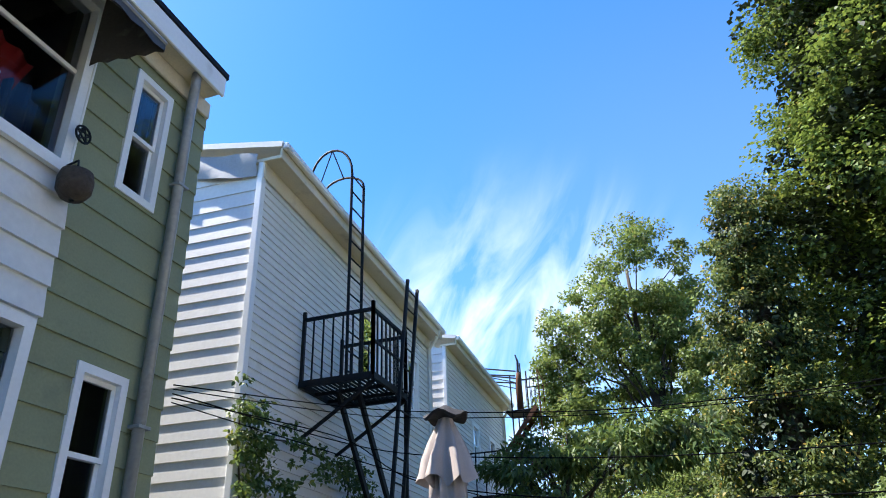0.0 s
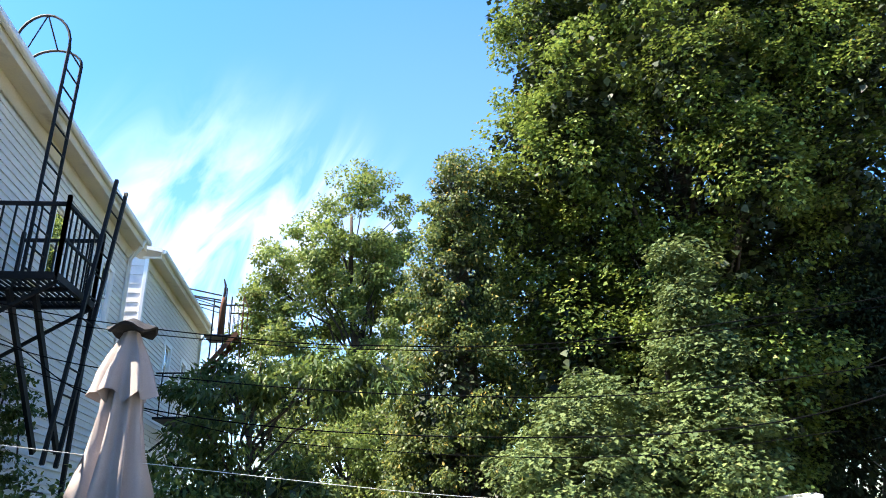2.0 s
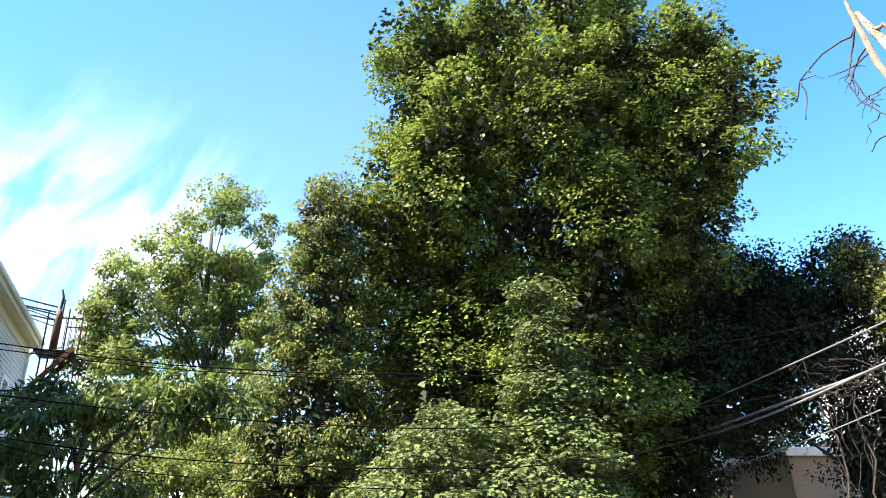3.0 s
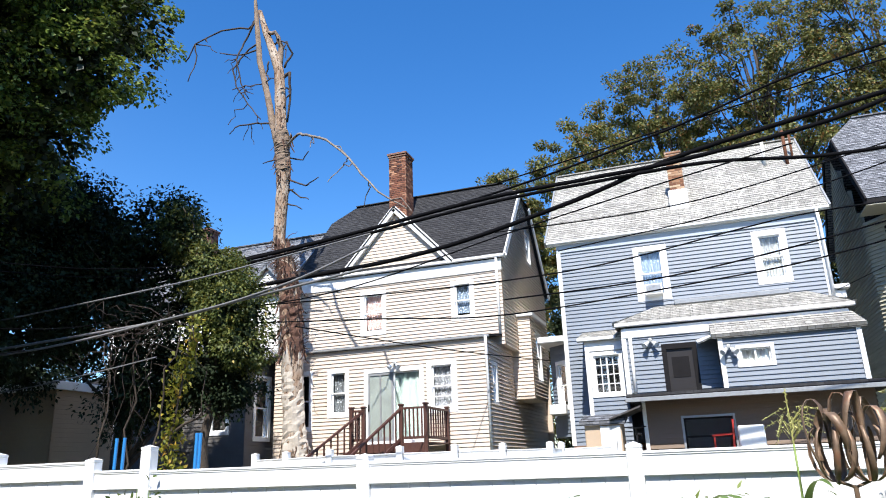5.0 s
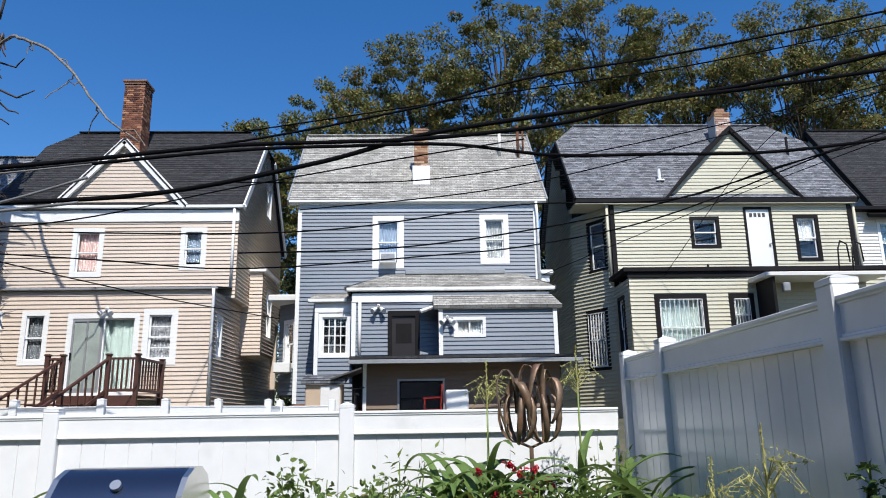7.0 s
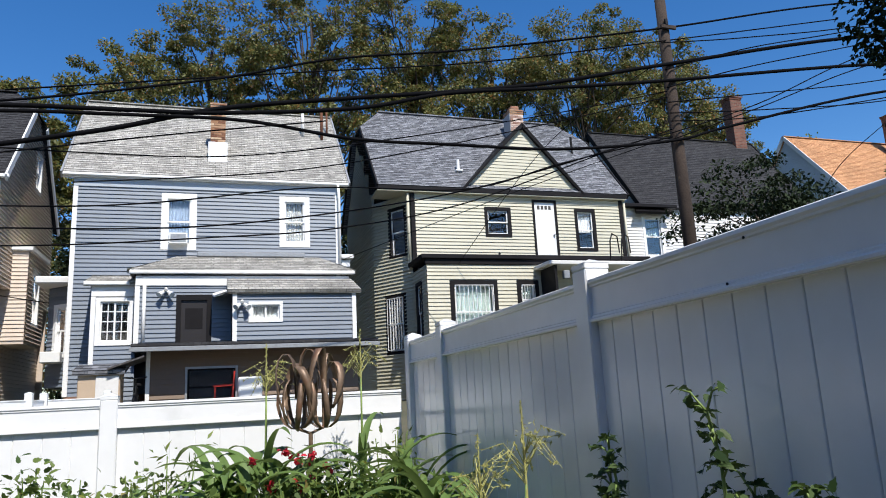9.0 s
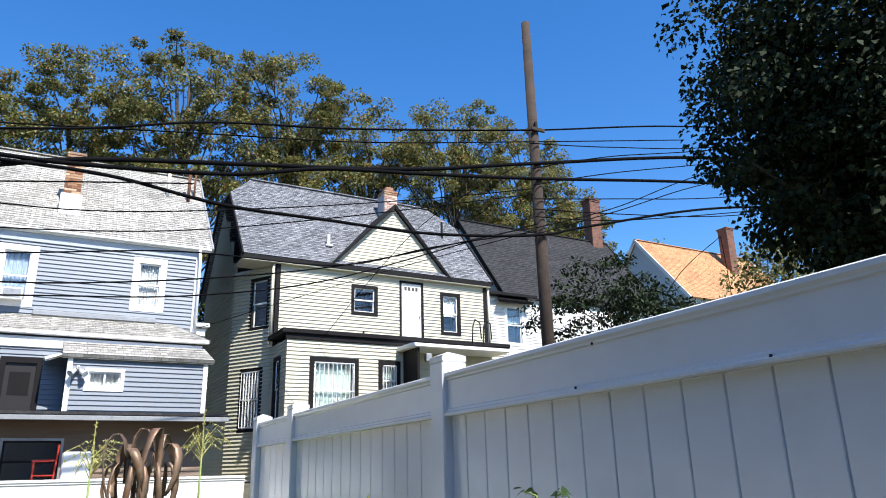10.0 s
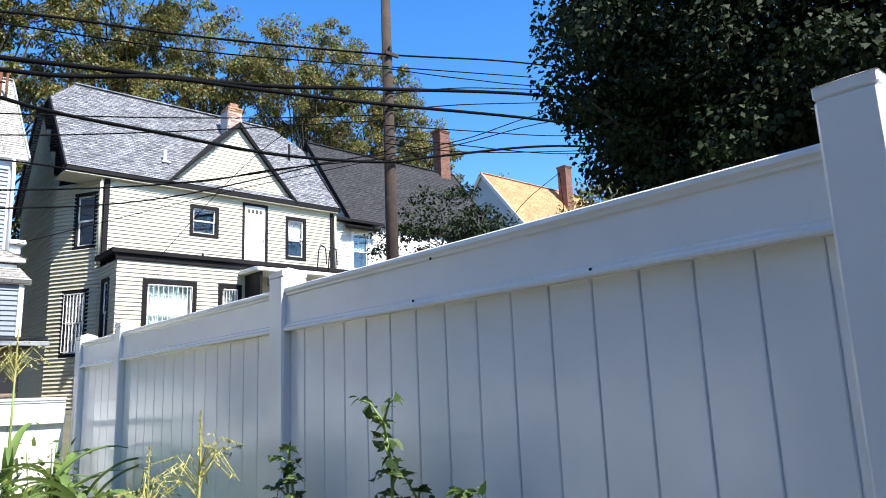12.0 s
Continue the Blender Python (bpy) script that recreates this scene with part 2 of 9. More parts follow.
M_BRICK_RED = brick_piece("red_chimney_brick", (0.055, 0.022, 0.016), (0.20, 0.075, 0.042), (0.42, 0.22, 0.13))
M_BRICK_BUFF = brick_piece("buff_chimney_brick", (0.13, 0.05, 0.03), (0.32, 0.16, 0.085), (0.60, 0.45, 0.30))
M_BRICK_PINK = brick_piece("pale_pink_chimney_brick", (0.30, 0.17, 0.13), (0.52, 0.38, 0.32), (0.70, 0.60, 0.54))
M_VINYL = material("white_vinyl", (0.80, 0.81, 0.82), 0.17, vary=0.05, scale=0.9, fine=9, bump=0.05, dirt=(0.55, 0.56, 0.54), dirt_at=0.66)
M_TRIM = material("white_trim_paint", (0.80, 0.80, 0.79), 0.45, vary=0.06, scale=1.2, fine=30, bump=0.1, dirt=(0.5, 0.48, 0.43), dirt_at=0.66)
M_TRIM_DARK = material("black_brown_trim_paint", (0.011, 0.010, 0.011), 0.6, vary=0.3, spec=0.15)
M_BEIGE = material("beige_vinyl_siding", (0.60, 0.505, 0.42), 0.5, vary=0.09, scale=0.8, fine=14)
M_BLUE = material("slate_blue_vinyl_siding", (0.168, 0.199, 0.245), 0.5, vary=0.1, scale=0.8, fine=14)
M_BLUE_FRIEZE = material("pale_grey_blue_frieze_paint", (0.40, 0.44, 0.49), 0.5, vary=0.08)
M_LIME = material("pale_yellow_green_siding", (0.515, 0.49, 0.38), 0.5, vary=0.09, scale=0.8, fine=14)
M_SAGE = material("sage_green_shingle_siding", (0.235, 0.25, 0.14), 0.7, vary=0.14, scale=1.0, fine=45, bump=0.3, dirt=(0.16, 0.16, 0.11))
M_WHITE_SIDING = material("weathered_white_siding", (0.70, 0.685, 0.66), 0.55, vary=0.08, scale=0.9, fine=20, dirt=(0.46, 0.42, 0.36), dirt_at=0.64)
M_CREAM_TRIM = material("cream_painted_cornice", (0.62, 0.55, 0.42), 0.6, vary=0.12, scale=1.5, dirt=(0.35, 0.28, 0.2), dirt_at=0.6)
M_TAN = material("tan_siding", (0.18, 0.125, 0.086), 0.6, vary=0.12, scale=1.0)
M_SHED_WOOD = material("light_tan_shed_boards", (0.33, 0.24, 0.15), 0.7, vary=0.14, scale=1.2)
M_PALE_BLUE = material("pale_blue_siding", (0.52, 0.60, 0.68), 0.5, vary=0.08)
M_GREY_SIDING = material("grey_siding", (0.30, 0.31, 0.33), 0.55, vary=0.12)
M_SLATE = material("dark_slate_siding", (0.050, 0.062, 0.078), 0.6, vary=0.15)
# siding toned down: deep tree shade is put into this colour
M_TAUPE = material("taupe_siding_painted_shade", (0.125, 0.118, 0.112), 0.6, vary=0.15)
M_ROOF_DARK = shingles("charcoal_shingles", (0.014, 0.014, 0.016), (0.032, 0.032, 0.035), (0.062, 0.062, 0.066))
M_ROOF_LIGHT = shingles("pale_grey_shingles", (0.175, 0.171, 0.155), (0.325, 0.313, 0.287), (0.53, 0.512, 0.47), 0.085)
M_ROOF_MID = shingles("mottled_grey_shingles", (0.036, 0.039, 0.046), (0.12, 0.125, 0.14), (0.34, 0.35, 0.38))
M_ROOF_ORANGE = shingles("orange_brown_shingles", (0.34, 0.15, 0.07), (0.52, 0.26, 0.125), (0.66, 0.38, 0.20))
M_BRICK = pattern("red_brick", (0.20, 0.070, 0.040), (0.33, 0.145, 0.085), (0.22, 0.17, 0.13), 0.215, 0.075, 0.010, rough=0.9)
M_BRICK_DARK = pattern("dark_red_brick", (0.12, 0.042, 0.03), (0.21, 0.085, 0.055), (0.15, 0.115, 0.09), 0.215, 0.075, 0.010, rough=0.9)
M_BRICK_TAN = pattern("mottled_tan_brick", (0.26, 0.11, 0.055), (0.45, 0.28, 0.16), (0.28, 0.22, 0.17), 0.215, 0.075, 0.010, rough=0.9)
M_BLACK_IRON = material("black_painted_iron", (0.008, 0.008, 0.009), 0.6, 0.0, vary=0.35, fine=60, dirt=(0.05, 0.025, 0.016), dirt_at=0.68, spec=0.2)
M_RUST = material("rusty_iron", (0.12, 0.045, 0.02), 0.85, 0.1, vary=0.4, fine=50)
M_GUTTER = material("grey_galvanised_downspout", (0.33, 0.34, 0.35), 0.42, 0.35, vary=0.18, fine=20, dirt=(0.2, 0.2, 0.19))
M_AWNING = material("dark_corrugated_aluminium", (0.075, 0.07, 0.068), 0.55, 0.2, vary=0.25, dirt=(0.25, 0.24, 0.22), dirt_at=0.6)
M_DECK = material("dark_red_brown_stained_wood", (0.072, 0.028, 0.020), 0.6, vary=0.3, scale=5, fine=50, bump=0.3)
M_BARK = material("dark_bark", (0.055, 0.042, 0.032), 0.95, vary=0.45, scale=4, fine=30, bump=0.9, bump_size=0.02)
M_DEAD_PALE = patchy_bark("dead_trunk_wood")
M_FLAKE = material("red_brown_dead_bark", (0.10, 0.050, 0.034), 0.95, vary=0.55, scale=6, fine=25, bump=0.8, bump_size=0.02, dirt=(0.20, 0.125, 0.085), dirt_at=0.62)
M_BARE = material("bleached_bare_trunk_wood", (0.46, 0.41, 0.35), 0.9, vary=0.22, scale=3, fine=22, bump=0.5, bump_size=0.01, dirt=(0.22, 0.15, 0.10), dirt_at=0.60)
M_TWIG = material("grey_brown_dry_twig", (0.050, 0.036, 0.030), 0.9, vary=0.4, scale=6, fine=25, bump=0.3)
M_DEAD_DARK = material("dead_bark_with_dry_ivy", (0.20, 0.145, 0.105), 0.95, vary=0.55, scale=5, fine=25, bump=0.9, bump_size=0.02, dirt=(0.34, 0.26, 0.18), dirt_at=0.56)
M_BRANCH = material("grey_lichened_dead_branch", (0.20, 0.17, 0.14), 0.9, vary=0.5, scale=7, fine=30, bump=0.6, bump_size=0.01, dirt=(0.07, 0.05, 0.04), dirt_at=0.5)
M_POLE = material("weathered_brown_pole_wood", (0.040, 0.027, 0.020), 0.95, vary=0.5, scale=2.5, fine=30, bump=0.8, bump_size=0.012, dirt=(0.12, 0.085, 0.06), dirt_at=0.62)
M_CABLE = material("black_cable_sheath", (0.006, 0.006, 0.007), 0.9, vary=0.3, bump=0, spec=0.04)
# lit copy of the black sheath: sunlight is put into its grey
M_CABLE_SUNLIT = material("painted_sunlit_cable_sheath", (0.15, 0.15, 0.155), 0.6, vary=0.3, bump=0)
M_LINE = material("white_plastic_line", (0.7, 0.7, 0.68), 0.5, vary=0.1, bump=0)
M_FABRIC = material("faded_taupe_canvas", (0.36, 0.305, 0.285), 0.9, vary=0.14, scale=3, fine=120, bump=0.3, dirt=(0.26, 0.22, 0.2))
M_BLACK_CLOTH = material("black_umbrella_cap", (0.020, 0.018, 0.020), 0.85, vary=0.3)
M_STEEL = material("dark_blue_steel_lid", (0.10, 0.13, 0.19), 0.20, 0.9, vary=0.08, scale=1.5, fine=60, bump=0.02)
M_STEEL_BRIGHT = material("brushed_stainless_steel", (0.62, 0.61, 0.58), 0.28, 0.95, vary=0.08, fine=90, bump=0.05)
M_BRONZE = material("aged_bronze_metal", (0.20, 0.135, 0.09), 0.5, 0.3, vary=0.45, scale=6, fine=30, dirt=(0.26, 0.11, 0.055), dirt_at=0.58)
M_RED = material("red_painted_steel", (0.42, 0.028, 0.015), 0.4, vary=0.12)
M_RED_CLOTH = material("red_cloth", (0.42, 0.02, 0.015), 0.85, vary=0.15)
M_BLUE_CLOTH = material("navy_cloth", (0.03, 0.05, 0.11), 0.85, vary=0.2)
M_WHITE_PLASTIC = material("white_plastic", (0.74, 0.74, 0.72), 0.4, vary=0.06)
M_BLUE_PLASTIC = material("blue_plastic", (0.03, 0.22, 0.55), 0.4, vary=0.1)
M_CURTAIN = material("pale_curtain_cloth", (0.66, 0.66, 0.64), 0.9, vary=0.12, scale=6)
# slatted blind; its blue also paints the sky reflected in the panes
M_BLIND = material("blue_blind_with_sky_reflection", (0.27, 0.33, 0.42), 0.7, vary=0.15, scale=4, fine=60)
M_CURTAIN_GREEN = material("pale_green_drape", (0.40, 0.47, 0.43), 0.9, vary=0.12, scale=6)
M_GREY_BLIND = material("pale_grey_blind", (0.42, 0.42, 0.40), 0.8, vary=0.2, scale=4, fine=50)
M_LACE = material("grey_patterned_lace_curtain", (0.30, 0.30, 0.32), 0.9, vary=0.5, scale=9, fine=30, dirt=(0.62, 0.62, 0.62), dirt_at=0.5)
M_SCREEN = material("grey_green_insect_screen", (0.30, 0.34, 0.31), 0.8, vary=0.35, scale=2, fine=80)
M_SHADE = material("dark_grey_window_shade", (0.17, 0.18, 0.19), 0.8, vary=0.3, scale=7, fine=40)
M_CURTAIN_PINK = material("dusty_pink_curtain", (0.62, 0.45, 0.42), 0.9, vary=0.12, scale=6)
# dark colour that stands for an unlit room behind glass
M_ROOM = material("painted_room_dimness", (0.07, 0.065, 0.06), 0.9, vary=0.2)
M_DOOR_DARK = material("dark_brown_door", (0.014, 0.011, 0.011), 0.5, vary=0.2)
M_SHED = material("tan_resin_shed", (0.50, 0.38, 0.27), 0.6, vary=0.08)
M_GROUND = material("dry_soil_and_grass", (0.085, 0.085, 0.048), 0.95, vary=0.5, scale=0.7, fine=12, bump=0.8, bump_size=0.03, dirt=(0.13, 0.105, 0.07), dirt_at=0.5)
M_STEM = material("green_stem", (0.17, 0.25, 0.06), 0.6, vary=0.25, scale=8)
M_TASSEL = material("straw_yellow_tassel", (0.36, 0.35, 0.12), 0.7, vary=0.25, scale=12)
M_GLASS = glass("window_glass")
M_GLASS_DIM = glass("screened_window_glass", (0.55, 0.6, 0.66), 1.16)
# near-black inner leaves: the crown's inner shade is put into their colour
L_SHADE = leafage("leaves_with_crown_shade", (0.012, 0.021, 0.007), (0.030, 0.046, 0.015), through_light=0.08)
L_MAPLE = leafage("maple_leaves", (0.050, 0.088, 0.020), (0.186, 0.258, 0.050), (0.25, 0.20, 0.05), 0.03, through_light=0.24)
L_PALE = leafage("matte_maple_leaves", (0.050, 0.088, 0.028), (0.156, 0.206, 0.066), (0.20, 0.19, 0.07), 0.03, through_light=0.2, gloss=0.5)
L_IVY = leafage("ivy_leaves", (0.032, 0.062, 0.018), (0.140, 0.178, 0.044), (0.36, 0.28, 0.06), 0.07)
L_LIGHT = leafage("light_green_leaves", (0.062, 0.106, 0.026), (0.186, 0.246, 0.060), (0.25, 0.21, 0.07), 0.04, through_light=0.35)
# near-black green: shade on these trees is put into the leaf colour
L_DARK = leafage("dark_green_leaves_with_shade", (0.009, 0.017, 0.007), (0.027, 0.041, 0.017), through_light=0.07, gloss=0.5, spec=0.15)
L_OLIVE = leafage("olive_autumn_leaves", (0.055, 0.072, 0.022), (0.190, 0.190, 0.056), (0.26, 0.15, 0.05), 0.10, through_light=0.3)
L_YELLOW = leafage("yellow_vine_leaves", (0.09, 0.12, 0.015), (0.26, 0.25, 0.035), (0.40, 0.28, 0.05), 0.12, through_light=0.4)
L_VINE = leafage("fresh_vine_leaves", (0.038, 0.076, 0.018), (0.120, 0.175, 0.040), (0.20, 0.21, 0.035), 0.05, through_light=0.3)
L_TOMATO = leafage("deep_green_leaves", (0.022, 0.050, 0.012), (0.055, 0.095, 0.022), through_light=0.25)
L_CORN = leafage("corn_blades", (0.065, 0.125, 0.028), (0.150, 0.230, 0.065), (0.30, 0.29, 0.10), 0.05, through_light=0.25)
L_YELLOWISH = leafage("yellow_green_leaves", (0.030, 0.052, 0.014), (0.140, 0.158, 0.036), (0.30, 0.24, 0.05), 0.05, through_light=0.3)
L_TASSEL = leafage("tassel_spikelets", (0.30, 0.31, 0.10), (0.48, 0.46, 0.18), through_light=0.3)
L_ROSE = leafage("rose_petals", (0.40, 0.010, 0.015), (0.60, 0.03, 0.05), through_light=0.2)


# ---- mesh tools ----
class Shape:
    """Vertices and faces of one mesh, in the world's metres."""

    def __init__(self):
        self.v, self.f = [], []

    def quad(self, *points):
        n = len(self.v)
        self.v += [tuple(p) for p in points]
        self.f.append(tuple(range(n, n + len(points))))
        return self

    def box(self, x0, x1, y0, y1, z0, z1, b=0.0):
        """A box with edges chamfered by b."""
        x0, x1, y0, y1, z0, z1 = min(x0, x1), max(x0, x1), min(y0, y1), max(y0, y1), min(z0, z1), max(z0, z1)
        c, h = ((x0 + x1) / 2, (y0 + y1) / 2, (z0 + z1) / 2), ((x1 - x0) / 2, (y1 - y0) / 2, (z1 - z0) / 2)
        n = len(self.v)
        if b <= 0:
            self.v += [(x, y, z) for x in (x0, x1) for y in (y0, y1) for z in (z0, z1)]
            self.f += [tuple(n + i for i in q) for q in ((0, 1, 3, 2), (4, 6, 7, 5), (0, 4, 5, 1), (2, 3, 7, 6), (0, 2, 6, 4), (1, 5, 7, 3))]
            return self
        b = min(b, *(0.45 * q for q in h))
        key = {}
        for s in ((i, j, k) for i in (-1, 1) for j in (-1, 1) for k in (-1, 1)):
            for a in range(3):
                key[s, a] = len(self.v)
                self.v.append(tuple(c[q] + s[q] * (h[q] - (0 if q == a else b)) for q in range(3)))
        faces = []
        for a in range(3):
            o = [q for q in range(3) if q != a]
            for s in (-1, 1):
                ring = []
                for i, j in ((-1, -1), (1, -1), (1, 1), (-1, 1)):
                    t = [0, 0, 0]
                    t[a], t[o[0]], t[o[1]] = s, i, j
                    ring.append(key[tuple(t), a])
                faces.append(ring)
            for i in (-1, 1):
                for j in (-1, 1):
                    lo, hi = [0, 0, 0], [0, 0, 0]
                    lo[a], hi[a] = -1, 1
                    lo[o[0]] = hi[o[0]] = i
                    lo[o[1]] = hi[o[1]] = j
                    lo, hi = tuple(lo), tuple(hi)
                    faces.append([key[lo, o[0]], key[hi, o[0]], key[hi, o[1]], key[lo, o[1]]])
        for s in ((i, j, k) for i in (-1, 1) for j in (-1, 1) for k in (-1, 1)):
            faces.append([key[s, 0], key[s, 1], key[s, 2]])
        mid = Vector(c)
        for q in faces:
            p = [Vector(self.v[i]) for i in q]
            if (p[1] - p[0]).cross(p[2] - p[0]).dot(sum(p, Vector()) / len(p) - mid) < 0:
                q.reverse()
            self.f.append(tuple(q))
        return self

    def tube(self, points, radii, sides=8, cap=True):
        """A round bar along points; radii one number or one for each point."""
        pts = [Vector(p) for p in points]
        if not isinstance(radii, (list, tuple)):
            radii = [radii] * len(pts)
        n, up = len(self.v), None
        for i, p in enumerate(pts):
            d = (pts[min(i + 1, len(pts) - 1)] - pts[max(i - 1, 0)])
            d = d.normalized() if d.length > 1e-9 else Vector((0, 0, 1))
            if up is None:
                up = d.orthogonal().normalized()
            up = (up - d * up.dot(d))
            up = up.normalized() if up.length > 1e-6 else d.orthogonal().normalized()
            side = d.cross(up)
            for k in range(sides):
                a = 2 * math.pi * k / sides
                self.v.append(tuple(p + radii[i] * (math.cos(a) * up + math.sin(a) * side)))
        for i in range(len(pts) - 1):
            for k in range(sides):
                a, b = n + i * sides + k, n + i * sides + (k + 1) % sides
                self.f.append((a, b, b + sides, a + sides))
        if cap:
            self.f.append(tuple(n + k for k in reversed(range(sides))))
            m = n + (len(pts) - 1) * sides
            self.f.append(tuple(m + k for k in range(sides)))
        return self

    def bar(self, p, q, w, h=None):
        """A square bar from p to q."""
        p, q, h = Vector(p), Vector(q), h or w
        d = (q - p).normalized()
        s = d.cross(Vector((0, 0, 1)))
        s = s.normalized() if s.length > 1e-3 else Vector((1, 0, 0))
        u = s.cross(d)
        n = len(self.v)
        for e in (p, q):
            self.v += [tuple(e + s * (i * w / 2) + u * (j * h / 2)) for i, j in ((-1, -1), (1, -1), (1, 1), (-1, 1))]
        self.f += [(n, n + 1, n + 5, n + 4), (n + 1, n + 2, n + 6, n + 5), (n + 2, n + 3, n + 7, n + 6), (n + 3, n, n + 4, n + 7), (n + 3, n + 2, n + 1, n), (n + 4, n + 5, n + 6, n + 7)]
        return self

    def sheet(self, grid):
        """Faces over rows of points."""
        n, w = len(self.v), len(grid[0])
        for row in grid:
            self.v += [tuple(p) for p in row]
        for i in range(len(grid) - 1):
            for j in range(w - 1):
                a = n + i * w + j
                self.f.append((a, a + 1, a + w + 1, a + w))
        return self

    def mesh(self, name, mat, smooth=False):
        me = bpy.data.meshes.new(name)
        me.from_pydata(self.v, [], self.f)
        me.materials.append(mat)
        if smooth:
            me.polygons.foreach_set("use_smooth", [True] * len(me.polygons))
        me.update()
        return me


def thing(name, label, category, at=(0, 0, 0), group="", kind=""):
    """A thing whose parts hang on an Empty at its base."""
    ob = new(name)
    ob.location = at
    ob.empty_display_size = 0.2
    return tagged(ob, label, category, group, kind)


def part(name, shape, mat, parent, label="", smooth=False):
    """One mesh object under a thing or a part; the shape is in world metres."""
    ob = new(name, shape.mesh(name, mat, smooth))
    ob.parent = parent
    base = Vector()
    p = parent
    while p is not None:
        base += p.location
        p = p.parent
    ob.location = -base
    return tagged(ob, label) if label else ob


def solid(name, shape, mat, label, category, kind="", group="", smooth=False):
    """A thing that is one mesh."""
    return tagged(new(name, shape.mesh(name, mat, smooth)), label, category, group, kind)


def cells(u0, u1, z0, z1, holes):
    """The rectangle cut into pieces that leave the holes free."""
    zs = sorted({z0, z1, *(min(max(h[i], z0), z1) for h in holes for i in (2, 3))})
    for a, b in zip(zs, zs[1:]):
        if b - a < 1e-4:
            continue
        m, u = (a + b) / 2, u0
        for h in sorted(h for h in holes if h[2] < m < h[3] and h[1] > u0 and h[0] < u1):
            if h[0] > u + 1e-4:
                yield u, h[0], a, b
            u = max(u, h[1])
        if u1 > u + 1e-4:
            yield u, u1, a, b


def courses(p0, p1, z0, z1, lap, proud, holes=(), clip=None):
    """Lapped siding from p0 to p1 (outside to the right of that way): yields one Shape for each board."""
    p0, p1 = Vector((*p0, 0)), Vector((*p1, 0))
    length = (p1 - p0).length
    d = (p1 - p0) / length
    n = Vector((d.y, -d.x, 0))
    z = z0
    while z < z1 - 1e-3:
        top = min(z + lap, z1)
        lim0, lim1 = (clip(z), clip(top)) if clip else ((0, length), (0, length))
        for a, b, lo, hi in cells(min(lim0[0], lim1[0]), max(lim0[1], lim1[1]), z, top, holes):
            f0, f1 = (lo - z) / lap, (hi - z) / lap
            at = lambda u, o, h: p0 + d * u + n * o + Vector((0, 0, h))  # noqa: E731
            mix = lambda i, f: lim0[i] + (lim1[i] - lim0[i]) * f  # noqa: E731
            lean = lambda f: proud + (0.003 - proud) * f  # noqa: E731
            prof = [(f0, 0.0 if f0 < 0.01 else lean(f0) - 0.004), (f0, lean(f0)), (f1, lean(f1))]
            s = Shape()
            for f, o in prof:
                u0, u1 = max(a, mix(0, f)), min(b, mix(1, f))
                u1 = max(u1, u0)
                s.v += [tuple(at(u0, o, z + f * lap)), tuple(at(u1, o, z + f * lap))]
            if max((Vector(s.v[i]) - Vector(s.v[i + 1])).length for i in range(0, len(s.v), 2)) < 0.005:
                continue
            s.f += [(2 * i, 2 * i + 1, 2 * i + 3, 2 * i + 2) for i in range(len(prof) - 1)]
            yield s
        z += lap


def wall_core(p0, p1, z0, z1, holes=(), clip=None, core=0.14):
    """The wall behind its siding, with the openings left free."""
    s = Shape()
    a, b = Vector((*p0, 0)), Vector((*p1, 0))
    length = (b - a).length
    d = (b - a) / length
    n = Vector((d.y, -d.x, 0))
    steps = [(z0, z1)] if not clip else [(z0 + (z1 - z0) * i / 10, z0 + (z1 - z0) * (i + 1) / 10) for i in range(10)]
    for lo, hi in steps:
        u0, u1 = (0, length) if not clip else (max(clip(lo)[0], clip(hi)[0]), min(clip(lo)[1], clip(hi)[1]))
        if u1 - u0 < 0.05:
            continue
        for ua, ub, za, zb in cells(u0, u1, lo, hi, holes):
            k = len(s.v)
            for u in (ua, ub):
                for o in (-0.012, -core):
                    for z in (za, zb):
                        s.v.append(tuple(a + d * u + n * o + Vector((0, 0, z))))
            s.f += [tuple(k + i for i in q) for q in ((0, 1, 3, 2), (4, 6, 7, 5), (0, 4, 5, 1), (2, 3, 7, 6), (0, 2, 6, 4), (1, 5, 7, 3))]
    return s


def sided(parent, mat, p0, p1, z0, z1, lap, proud, holes=(), clip=None, core=0.14, name="wall", seen=True):
    """A wall under its thing, with every siding board a piece of its own."""
    w = part(name, wall_core(p0, p1, z0, z1, holes, clip, core), mat, parent)
    for c in courses(p0, p1, z0, z1, lap, proud, holes, clip) if seen else ():
        part("siding_board", c, mat, w)
    return w


class Face:
    """A wall's own axes: u along it from p0 towards p1, o outwards, z up."""

    def __init__(self, p0, p1):
        self.p = Vector((*p0, 0))
        self.d = (Vector((*p1, 0)) - self.p).normalized()
        self.n = Vector((self.d.y, -self.d.x, 0))

    def at(self, u, o, z):
        return self.p + self.d * u + self.n * o + Vector((0, 0, z))

    def slab(self, s, u0, u1, o0, o1, z0, z1):
        k = len(s.v)
        s.v += [tuple(self.at(u, o, z)) for u in (u0, u1) for o in (o0, o1) for z in (z0, z1)]
        s.f += [tuple(k + i for i in q) for q in ((0, 1, 3, 2), (4, 6, 7, 5), (0, 4, 5, 1), (2, 3, 7, 6), (0, 2, 6, 4), (1, 5, 7, 3))]
        return s


